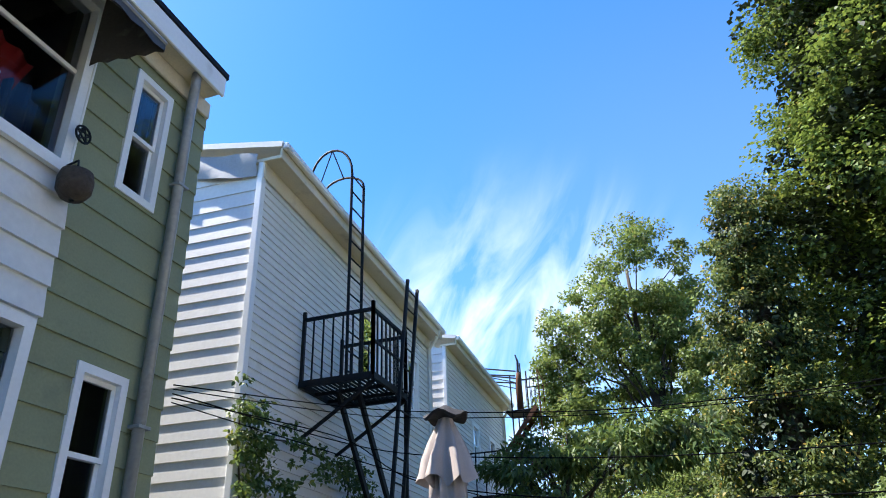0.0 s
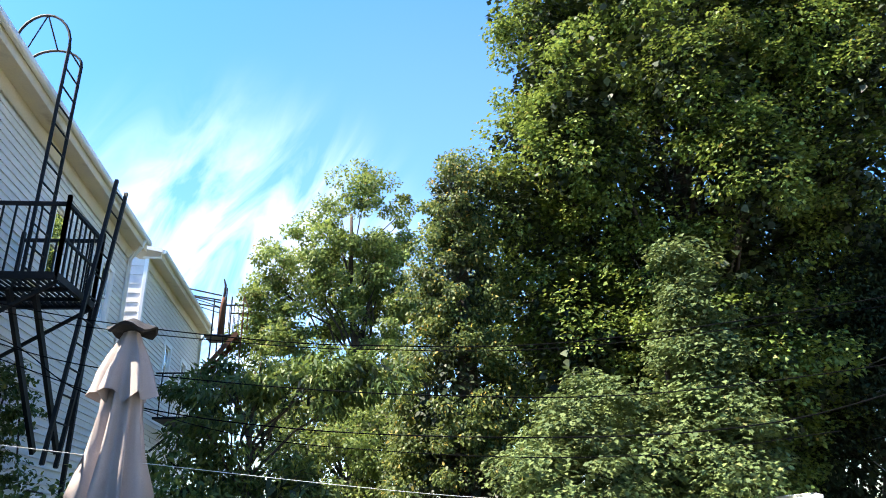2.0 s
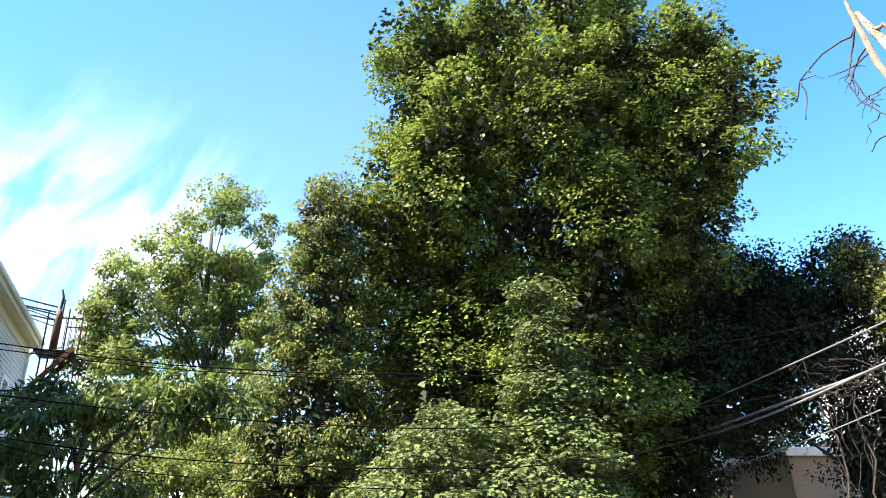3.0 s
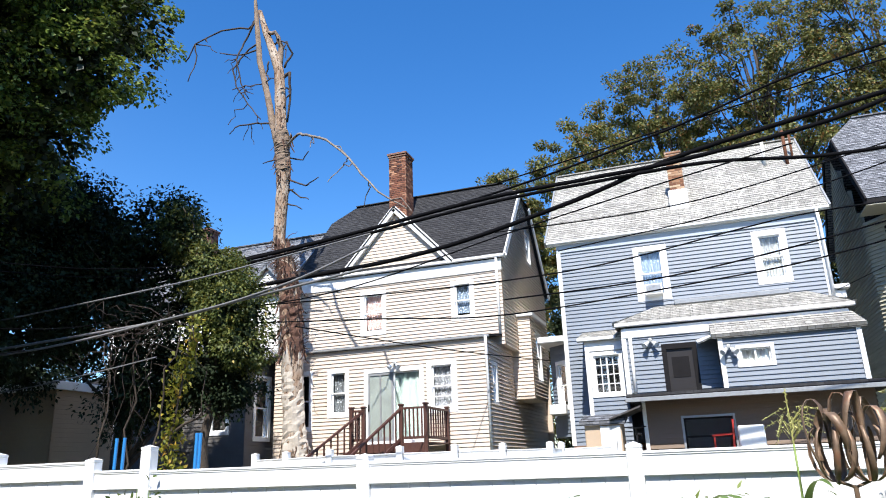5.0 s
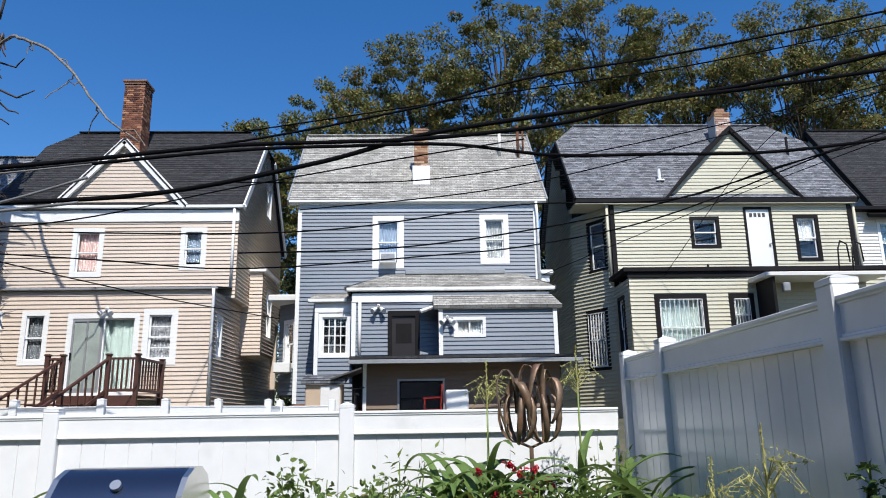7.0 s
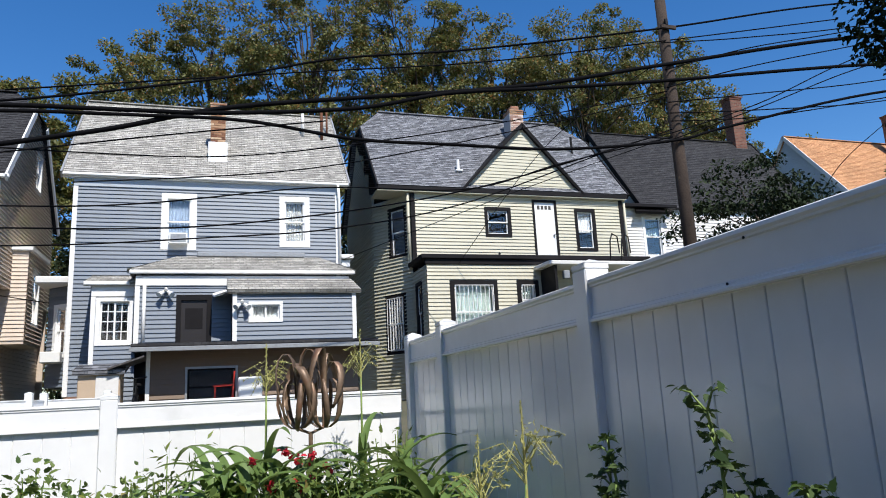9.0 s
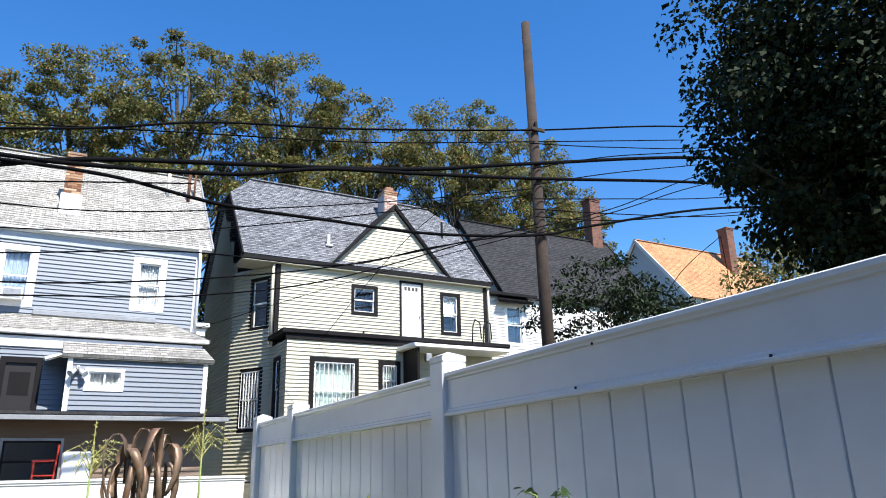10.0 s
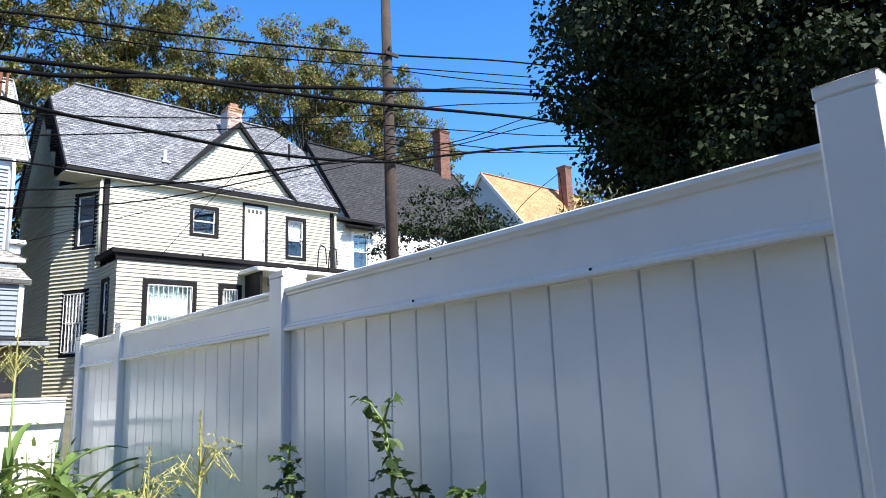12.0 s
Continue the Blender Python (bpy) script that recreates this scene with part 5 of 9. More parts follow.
    return h


beige_house()
deck_steps()
blue_house()
green_house()


# ---- houses further off ----
def plain_house(label, x0, x1, y0, y1, z0, ze, zr, wall, roof, along="x", trim=None, wins=(), lap=0.12, chim=None, group=""):
    """A simple gabled house: ridge along x or y, windows on the front (face y0) or on the side x1/x0."""
    h = thing("house", label, "house", ((x0 + x1) / 2, y0, z0), group)
    xm, ym = (x0 + x1) / 2, (y0 + y1) / 2
    sides = {"front": ((x0, y0), (x1, y0)), "right": ((x1, y0), (x1, y1)), "back": ((x1, y1), (x0, y1)), "left": ((x0, y1), (x0, y0))}
    for key, (a, b) in sides.items():
        mine = [q[1:] for q in wins if q[0] == key]
        gab = key in (("left", "right") if along == "x" else ("front", "back"))
        length = (Vector(b) - Vector(a)).length
        cl = None
        if gab:
            cl = lambda z, L=length: (0, L) if z <= ze else (L / 2 * (z - ze) / (zr - ze), L - L / 2 * (z - ze) / (zr - ze))  # noqa: E731
        w = sided(h, wall, a, b, z0, zr - 0.1 if gab else ze, lap, 0.022, [hole(*q) for q in mine], clip=cl, core=0.1, seen=key in ("front", "right" if x0 < 0 else "left"))
        for q in mine:
            window(Face(a, b), h, *q, trim_mat=trim or M_TRIM, blind=M_CURTAIN, blind_to=0.4)
    if along == "x":
        gable_roof(h, x0 - 0.2, x1 + 0.2, y0 - 0.25, ym, ze - 0.05, zr + 0.05, roof, trim=trim or M_TRIM)
    else:
        r = shingled(h, "roof", roof, [((x0 - 0.25, y1 + 0.2, ze - 0.05), (x0 - 0.25, y0 - 0.2, ze - 0.05), (xm, y0 - 0.2, zr + 0.05), (xm, y1 + 0.2, zr + 0.05)), ((x1 + 0.25, y0 - 0.2, ze - 0.05), (x1 + 0.25, y1 + 0.2, ze - 0.05), (xm, y1 + 0.2, zr + 0.05), (xm, y0 - 0.2, zr + 0.05))])
        for x in (x0 - 0.25, x1 + 0.25):
            part("rake_board", Shape().bar((x, y0 - 0.21, ze - 0.12), (xm, y0 - 0.21, zr - 0.02), 0.05, 0.2), trim or M_TRIM, r)
    if chim:
        chimney(h, *chim)
    return h


# house beside the beige one, mostly behind trees
grey = plain_house("grey-roofed house with white trim behind trees", -20.6, -13.3, 20.6, 27.0, 1.4, 7.5, 10.45, M_WHITE_SIDING, M_ROOF_MID, trim=M_GUTTER, wins=[("right", 1.0, 1.9, 3.0, 4.6)], chim=(-18.75, -18.0, 22.6, 23.2, 8.8, 11.1, M_BRICK_DARK))
pediment(grey, -14.45, -12.9, -13.66, 20.4, 7.6, 8.32, M_WHITE_SIDING, M_GUTTER, M_ROOF_MID, 22.5, wide=0.12)
plain_house("low taupe-sided house extension behind trees, their shade in its siding colour", -15.2, -12.95, 18.4, 20.4, 1.2, 4.6, 5.2, M_TAUPE, M_ROOF_DARK, wins=[("front", 0.9, 1.7, 2.6, 4.3), ("right", 0.4, 1.3, 2.4, 4.4)])
plain_house("dark slate-blue back building beside the tan shed", -18.6, -15.9, 17.0, 19.4, 0.8, 4.05, 4.5, M_SLATE, M_ROOF_DARK, wins=[("front", 1.3, 2.1, 2.3, 3.7)])
flat_shed = thing("shed", "small tan clapboard shed with a flat white-edged roof", "shed", (-17.0, 14.0, 0.8))
for a, b in (((-18.4, 14.0), (-15.6, 14.0)), ((-15.6, 14.0), (-15.6, 16.0)), ((-15.6, 16.0), (-18.4, 16.0)), ((-18.4, 16.0), (-18.4, 14.0))):
    sided(flat_shed, M_SHED_WOOD, a, b, 0.8, 3.72, 0.115, 0.022, core=0.08)
part("roof", Shape().box(-18.5, -15.5, 13.9, 16.1, 3.82, 3.90, 0.01), M_ROOF_DARK, flat_shed)
part("roof_edge", Shape().box(-18.52, -15.48, 13.84, 13.9, 3.70, 3.92, 0.01), M_TRIM, flat_shed, "white painted roof edge")
part("roof_edge", Shape().box(-15.5, -15.44, 13.84, 16.1, 3.70, 3.92, 0.01), M_TRIM, flat_shed, "white painted roof edge")
plain_house("small white cottage seen under the maple", -33.5, -29.5, 15.4, 19.0, 0.4, 3.6, 5.0, M_WHITE_SIDING, M_ROOF_MID, along="y", wins=[("right", 0.6, 1.4, 1.6, 3.0), ("right", 1.9, 2.7, 1.6, 3.0)])
# white house with dark roof past the green one, and the orange-roofed one
far = plain_house("white-sided house with charcoal roof and small blue bay", 16.0, 24.5, 23.4, 30.0, 1.4, 8.3, 12.6, M_PALE_BLUE, M_ROOF_DARK, wins=[("front", 0.6, 1.5, 5.9, 7.6)], trim=M_TRIM_DARK, chim=(23.6, 24.25, 26.4, 27.0, 11.0, 14.95, M_BRICK_DARK))
sided(far, M_WHITE_SIDING, (14.6, 22.6), (16.6, 22.6), 1.4, 8.0, 0.115, 0.030, [hole(0.75, 1.65, 6.1, 7.75)], name="bay")
window(Face((14.6, 22.6), (16.6, 22.6)), far, 0.75, 1.65, 6.1, 7.75, blind=M_CURTAIN_GREEN, blind_to=0.45)
sided(far, M_PALE_BLUE, (14.6, 24.6), (14.6, 22.6), 1.4, 8.0, 0.115, 0.030, name="bay")
part("bay_roof", Shape().box(14.4, 16.8, 22.3, 24.6, 8.0, 8.14, 0.02), M_TRIM_DARK, far)
shingled(far, "window_hood", M_TRIM_DARK, [((14.9, 22.2, 7.80), (16.5, 22.2, 7.80), (16.3, 22.55, 8.0), (15.1, 22.55, 8.0))])
sided(far, M_WHITE_SIDING, (16.6, 22.9), (21.5, 22.9), 1.4, 7.9, 0.115, 0.030)
plain_house("pale blue house with an orange-brown shingle roof", 30.75, 40.6, 27.0, 34.0, 1.4, 10.5, 14.8, M_PALE_BLUE, M_ROOF_ORANGE, along="x", chim=(37.2, 37.85, 29.0, 29.7, 11.5, 16.2, M_BRICK_DARK))


# ---- the houses on this side: the sage-green one close by, then the white ones ----
def boards(wall, label_mat, *args, **kw):
    for c in courses(*args, **kw):
        part("siding_board", c, label_mat, wall)


def core_wall(p0, p1, z0, z1, holes=(), depth=0.16):
    s, f = Shape(), Face(p0, p1)
    for a, b, lo, hi in cells(0, (Vector(p1) - Vector(p0)).length, z0, z1, holes):
        f.slab(s, a, b, -depth, -0.012, lo, hi)
    return s


def sage_house():
    h = thing("house", "sage-green shingled house back with white porch enclosure", "house", (-2, -4.5, 0))
    # walls run towards -x so that the outside looks at the yard
    p0, p1 = (-3.50, -4.5), (-5.21, -4.5)
    f = Face(p0, p1)
    ws = [(0.65, 1.16, 5.00, 6.37), (0.67, 1.23, 2.02, 3.40)]
    hs = [hole(*q, trim=0.08) for q in ws]
    w = part("wall", core_wall(p0, p1, 0, 6.70, hs), M_SAGE, h)
    boards(w, M_SAGE, p0, p1, 0.12, 6.70, 0.285, 0.022, holes=hs)
    window(f, h, *ws[0], trim=0.075, pane_mat=M_GLASS_DIM, blind=M_BLUE_CLOTH, blind_to=0.5, label="narrow white sash window")
    window(f, h, *ws[1], trim=0.075, pane_mat=M_GLASS_DIM, label="narrow white sash window")
    q0, q1 = (-5.21, -4.5), (-5.21, -12)
    w2 = part("wall", core_wall(q0, q1, 0, 6.70), M_SAGE, h)
    boards(w2, M_SAGE, q0, q1, 0.12, 6.70, 0.285, 0.022)
    # white enclosure, slightly proud
    yp = -4.40
    r0, r1 = (3.2, yp), (-3.67, yp)
    fp = Face(r0, r1)
    big = (3.6, 6.765, 4.75, 6.55)
    low = (4.4, 6.83, 1.55, 3.52)
    hp = [hole(*big, trim=0.1), hole(*low, trim=0.1)]
    wp = part("porch_wall", core_wall(r0, r1, 0, 6.70, hp + [(6.79, 6.88, 4.78, 6.71)]), M_WHITE_SIDING, h)
    boards(wp, M_WHITE_SIDING, r0, r1, 3.55, 4.78, 0.245, 0.035, holes=hp)
    boards(wp, M_WHITE_SIDING, r0, r1, 0.3, 1.5, 0.245, 0.035, holes=hp)
    # openings of the porch: casing, glass and the things hung behind it
    for (a, b, lo, hi), nm in ((big, "upper"), (low, "lower")):
        s = Shape()
        t = 0.085
        for q in ((a, a + t, lo, hi), (b - t, b, lo, hi), (a + t, b - t, hi - t, hi), (a + t, b - t, lo, lo + t)):
            fp.slab(s, q[0], q[1], -0.14, 0.03, q[2], q[3])
        wd = part("porch_window", s, M_TRIM, h, "wide white-framed porch window")
        part("glazing_bar", fp.slab(Shape(), a + t, b - t, -0.08, -0.05, (lo + hi) / 2 + 0.08, (lo + hi) / 2 + 0.12), M_TRIM, wd)
        part("sill", fp.slab(Shape(), a - 0.03, b + 0.03, 0.03, 0.08, lo - 0.05, lo + 0.02), M_TRIM, wd)
        g = part("pane", fp.slab(Shape(), a + t, b - t, -0.07, -0.062, lo + t, hi - t), M_GLASS_DIM, wd)
        g.visible_shadow = False
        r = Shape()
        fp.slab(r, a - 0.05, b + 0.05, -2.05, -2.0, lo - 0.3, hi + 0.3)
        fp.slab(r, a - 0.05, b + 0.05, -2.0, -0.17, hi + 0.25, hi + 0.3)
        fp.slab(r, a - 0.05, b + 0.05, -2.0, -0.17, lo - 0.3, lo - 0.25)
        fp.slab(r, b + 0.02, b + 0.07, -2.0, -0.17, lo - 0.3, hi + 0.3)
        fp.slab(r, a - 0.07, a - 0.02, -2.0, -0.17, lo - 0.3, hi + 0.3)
        # the porch room's darkness is in the recess colour
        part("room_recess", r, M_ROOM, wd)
    # corner casing between white and green
    part("corner_casing", Shape().box(-3.59, -3.566, yp - 0.02, yp + 0.04, 4.78, 6.6, 0.006), M_TRIM, h)
    # eaves: boxed soffit, fascia, black roof edge
    part("soffit", Shape().box(-5.08, 3.4, -4.9, -4.24, 6.70, 6.75, 0.005), M_CREAM_TRIM, h)
    part("frieze", Shape().box(-5.19, -3.60, -4.475, -4.44, 6.50, 6.699, 0.005), M_CREAM_TRIM, h)
    part("fascia", Shape().box(-5.10, 3.4, -4.24, -4.20, 6.67, 6.92, 0.008), M_TRIM, h, "white painted fascia board")
    part("roof_edge", Shape().box(-5.13, 3.5, -12.2, -4.185, 6.92, 7.0, 0.01), M_TRIM_DARK, h)
    downspout(h, [(-4.72, -4.28, 6.72), (-4.78, -4.33, 6.56), (-4.86, -4.41, 6.40), (-4.88, -4.41, 0.2)], M_GUTTER, 0.052)
    for z in (5.4, 3.0):
        part("pipe_strap", Shape().box(-4.95, -4.80, -4.47, -4.35, z, z + 0.03, 0.004), M_GUTTER, h)
    # scalloped metal awning over the upper opening
    s = Shape()
    n = 46
    top, low_, xs = [], [], []
    x0, x1 = -3.70, 2.6
    for i in range(n + 1):
        x = x0 + (x1 - x0) * i / n
        d = 0.014 * (i % 2)
        top.append((x, yp + 0.05, 6.62 + d))
        low_.append((x, yp + 0.64, 6.04 + d))
        xs.append(x)
    rows = [top, low_, [(x, yp + 0.645, 6.04 - 0.09 - 0.03 * (i % 2)) for i, x in enumerate(xs)]]
    s.sheet(rows)
    for x in (x0,):
        side = [[(x + 0.2 * (1 - k / 8), yp + 0.05 + 0.59 * k / 8, 6.62 - 0.58 * k / 8) for k in range(9)], [(x + 0.2 * (1 - k / 8), yp + 0.05 + 0.59 * k / 8, (5.80 + 0.13 * k / 8) + 0.03 * (k % 2)) for k in range(9)]]
        s.sheet(side)
    aw = part("awning", s, M_AWNING, h, "dark corrugated aluminium awning with scalloped edge")
    part("awning_rail", Shape().tube([(x0, yp + 0.64, 6.03), (x1, yp + 0.64, 6.03)], 0.02, 6), M_GUTTER, aw)
    return h


sage_house()
s = Shape()
n = 14
s.sheet([[(-3.05 + 0.62 * i / n - 0.25 * (1 - j / 6), -4.72 - 0.03 * math.sin(i * 1.3), 5.75 - 0.72 * j / 6 + 0.12 * i / n) for i in range(n + 1)] for j in range(7)])
cloth = solid("hanging_cloth", s, M_RED_CLOTH, "red cloth with a pale mark, hung behind the porch glass", "cloth")
part("mark", Shape().tube([(-2.85, -4.68, 5.62), (-2.92, -4.68, 5.45), (-2.82, -4.68, 5.35)], 0.012, 6).tube([(-2.92, -4.68, 5.45), (-3.02, -4.68, 5.44)], 0.012, 6).tube([(-2.92, -4.68, 5.45), (-3.05, -4.68, 5.30)], 0.012, 6), M_WHITE_PLASTIC, cloth)
s = Shape()
s.sheet([[(-3.42 + 0.35 * i / n, -4.70 - 0.04 * math.sin(i * 0.9), 5.42 - 0.6 * j / 5 + 0.1 * math.sin(math.pi * i / n)) for i in range(n + 1)] for j in range(6)])
solid("hanging_cloth", s, M_BLUE_CLOTH, "navy cloth hung behind the porch glass", "cloth")

# wire star ornament and hanging basket on the corner casing
orn = thing("wire_ornament", "black wire star ring on the casing", "ornament", (-3.57, -4.30, 5.1))
ring = [(-3.57 + 0.075 * math.cos(a), -4.30, 5.11 + 0.075 * math.sin(a)) for a in [i * math.pi / 8 for i in range(17)]]
part("ring", Shape().tube(ring, 0.010, 6), M_BLACK_IRON, orn)
st = Shape()
for i in range(5):
    a, b = math.pi / 2 + i * 4 * math.pi / 5, math.pi / 2 + (i + 1) * 4 * math.pi / 5
    st.tube([(-3.57 + 0.075 * math.cos(a), -4.30, 5.11 + 0.075 * math.sin(a)), (-3.57 + 0.075 * math.cos(b), -4.30, 5.11 + 0.075 * math.sin(b))], 0.008, 5)
part("star", st, M_BLACK_IRON, orn)
part("bracket", Shape().tube([(-3.57, -4.37, 5.17), (-3.57, -4.30, 5.185)], 0.008, 5), M_BLACK_IRON, orn)
bask = thing("hanging_basket", "dark woven hanging basket on a bracket", "basket", (-3.52, -4.2, 4.4))
prof = [(0.02, 4.43), (0.09, 4.45), (0.13, 4.51), (0.135, 4.60), (0.12, 4.67), (0.085, 4.69)]
s = Shape()
s.sheet([[(-3.52 + r * math.cos(a), -4.2 + r * math.sin(a), z) for a in [k * math.pi / 10 for k in range(21)]] for r, z in prof])
part("bowl", s, M_BARK, bask, smooth=True)
part("bracket", Shape().tube([(-3.53, -4.40, 4.78), (-3.52, -4.22, 4.80), (-3.52, -4.2, 4.69)], 0.009, 6), M_BLACK_IRON, bask)


def white_row_house(x0, x1, y, top, lap, label, turn, torn=False):
    """A white-sided house: facade along y, its near side facing +x, boxed cornice and gutter, roof rising to the back."""
    h = thing("house", label, "house", (x0, y, 0))
    a, b = (x0, y), (x1, y)
    f = Face(a, b)
    ws = [(3.55, 4.50, 5.25, 6.62), (5.95, 6.75, 5.25, 6.55)] if torn else [(2.4, 3.2, 5.2, 6.4), (4.4, 5.2, 5.2, 6.4)]
    hs = [hole(*q) for q in ws]
    wt = top - 0.24
    w = part("wall", core_wall(a, b, 0, wt, hs), M_WHITE_SIDING, h)
    boards(w, M_WHITE_SIDING, a, b, 0.1, wt, lap, 0.025, holes=hs)
    for q in ws:
        window(f, h, *q, blind=M_CURTAIN, blind_to=0.3)
    up = 0.20
    rise_ = lambda z: (0, 9) if z <= wt else (0, max(9 - (z - wt) / up, 0.01))  # noqa: E731
    c, d = (x0, y - 9), (x0, y)
    w2 = part("side_wall", core_wall(c, d, 0, wt), M_WHITE_SIDING, h)
    boards(w2, M_WHITE_SIDING, c, d, 0.1, wt + 1.7, lap * 1.91, 0.020, clip=rise_)
    s = Shape()
    s.quad((x0 - 0.1, y - 9, 0), (x0 - 0.1, y, 0), (x0 - 0.1, y, wt), (x0 - 0.1, y - 9, wt + 9 * up))
    part("side_wall", s, M_WHITE_SIDING, h)
    part("corner_board", Shape().box(x0 - 0.05, x0 + 0.056, y - 0.045, y + 0.04, 0.1, wt, 0.006), M_TRIM, h)
    part("wall", core_wall((x1, y), (x1, y - 9), 0, wt), M_WHITE_SIDING, h)
    # cornice
    part("frieze", Shape().box(x1, x0 + 0.02, y + 0.02, y + 0.055, wt - 0.24, wt, 0.006), M_CREAM_TRIM, h)
    part("soffit", Shape().box(x1 - 0.05, x0 + 0.06, y - 0.1, y + 0.30, wt, wt + 0.05, 0.004), M_CREAM_TRIM, h)
    part("fascia", Shape().box(x1 - 0.06, x0 + 0.08, y + 0.30, y + 0.33, wt - 0.02, top - 0.02, 0.006), M_CREAM_TRIM, h)
    part("gutter", Shape().box(x1 - 0.08, x0 + 0.09, y + 0.331, y + 0.42, top - 0.12, top - 0.01, 0.03), M_TRIM, h)
    s = Shape()
    xa, xb = x0 + 0.10, x1 - 0.08
    for z in (0.0, -0.06):
        s.quad((xa, y + 0.34, top + z), (xa, y - 9, top + z + up * 9.3), (xb, y - 9, top + z + up * 9.3), (xb, y + 0.34, top + z))
    part("roof", s, M_WHITE_SIDING, h)
    part("verge_board", Shape().bar((x0 + 0.09, y + 0.34, top - 0.05), (x0 + 0.09, y - 9, top - 0.05 + up * 9.3), 0.05, 0.09), M_WHITE_SIDING, h)
    downspout(h, [(x1 + 0.25, y + 0.36, top - 0.1), (x1 + 0.2, y + 0.25, top - 0.32), (x1 + 0.12, y + 0.07, top - 0.5), (x1 + 0.12, y + 0.07, 0.2)], M_TRIM)
    if torn:
        sh = Shape()
        rng = np.random.default_rng(5)
        rows = []
        for j in range(5):
            rows.append([(x0 + 0.065 + 0.03 * math.sin(i * 0.9 + j) + 0.02 * rng.random(), y - 0.05 - i * 0.14, top - 0.11 + up * 0.14 * i - 0.085 * j - 0.07 * math.sin(i * 0.35) * (j / 4)) for i in range(26)])
        sh.sheet(rows)
        part("loose_flashing", sh, M_GREY_SIDING, h, "buckled grey flashing torn from the siding", smooth=True)
    h.rotation_euler.z = radians(turn)
    return h


white_row_house(-7.1, -14.65, -5.0, 7.52, 0.118, "white-sided row house with cream cornice and torn flashing", 2.3, True)
white_row_house(-16.3, -23.0, -5.45, 7.95, 0.118, "further white-sided row house with cream cornice", 2.3)


def fire_escape():
    """Black iron balcony with rails, wall braces, a caged roof ladder and a drop ladder."""
    e = thing("fire_escape", "black iron fire escape balcony with caged roof ladder", "fire escape", (-9, -4.5, 3.0))
    xa, xb, y0, y1, z = -8.42, -9.62, -4.97, -3.88, 4.45
    fr = Shape()
    for p, q in (((xa, y0, z), (xa, y1, z)), ((xb, y0, z), (xb, y1, z)), ((xa, y1, z), (xb, y1, z)), ((xa, y0, z), (xb, y0, z))):
        fr.bar(p, q, 0.05, 0.09)
    part("platform_frame", fr, M_BLACK_IRON, e)
    n = 15
    for i in range(1, n):
        y = y0 + (y1 - y0) * i / n
        part("slat", Shape().bar((xa, y, z), (xb, y, z), 0.038, 0.012), M_BLACK_IRON, e)
    for x in (xa + (xb - xa) / 3, xa + 2 * (xb - xa) / 3):
        part("joist", Shape().bar((x, y0, z - 0.04), (x, y1, z - 0.04), 0.03, 0.05), M_BLACK_IRON, e)
    hgt = 0.95
    def railing(p, q, n):
        p, q = Vector(p), Vector(q)
        part("handrail", Shape().bar(p + Vector((0, 0, hgt)), q + Vector((0, 0, hgt)), 0.045, 0.045), M_BLACK_IRON, e)
        for i in range(n + 1):
            a = p.lerp(q, i / n)
            r = 0.02 if 0 < i < n else 0.045
            part("baluster", Shape().bar(a, a + Vector((0, 0, hgt + (0.12 if r > 0.03 else 0))), r), M_BLACK_IRON, e)
    railing((xa, y0 + 0.02, z), (xa, y1, z), 7)
    railing((xb, y0 + 0.02, z), (xb, y1, z), 7)
    railing((xa, y1, z), (xb, y1, z), 8)
    part("cross_rail", Shape().bar((xa, y1, z + 0.5), (xb, y1, z + 0.5), 0.03), M_BLACK_IRON, e)
    for x in (xa - 0.05, xb + 0.05):
        part("brace", Shape().bar((x, y1 + 0.02, z - 0.05), (x, y0, z - 0.75), 0.04), M_BLACK_IRON, e)
    # fixed ladder from the platform over the eave, bent out round it, with two hoops
    xs = (-8.80, -9.25)
    for x in xs:
        part("ladder_stile", Shape().tube([(x, -4.46, z), (x, -4.46, 8.06)], 0.024, 6), M_BLACK_IRON, e)
    for i in range(12):
        zz = z + 0.25 + i * 0.3
        part("rung", Shape().tube([(xs[0], -4.45, zz), (xs[1], -4.45, zz)], 0.013, 6), M_BLACK_IRON, e)
    for x, hi in zip(xs, (0.54, 0.26)):
        arc = [(x, -4.46 - 0.38 * (1 - math.cos(a)), 8.06 + hi * math.sin(a)) for a in [i * math.pi / 12 for i in range(13)]]
        part("hoop", Shape().tube(arc + [(x, -5.22, 7.6)], 0.020, 6), M_BLACK_IRON, e, smooth=True)
    part("hoop_tie", Shape().tube([(xs[0], -4.84, 8.6), (xs[0] - 0.1, -5.2, 7.7)], 0.010, 6), M_BLACK_IRON, e)
    part("hoop_tie", Shape().tube([(xs[0], -4.84, 8.6), (xs[1], -4.84, 8.32)], 0.012, 6), M_BLACK_IRON, e)
    # drop ladder at the outer corner, and the counter stair under it
    for dx in (0.0, -0.42):
        part("drop_ladder_stile", Shape().bar((-9.50 + dx, y1 + 0.10, 6.30), (-8.72 + dx * 0.9, y1 + 0.10, 2.3), 0.045), M_BLACK_IRON, e)
    for i in range(12):
        f = (i + 0.5) / 12
        x, zz = -9.50 + 0.78 * f, 6.30 - 4.0 * f
        part("rung", Shape().tube([(x, y1 + 0.10, zz), (x - 0.40, y1 + 0.10, zz)], 0.012, 6), M_BLACK_IRON, e)
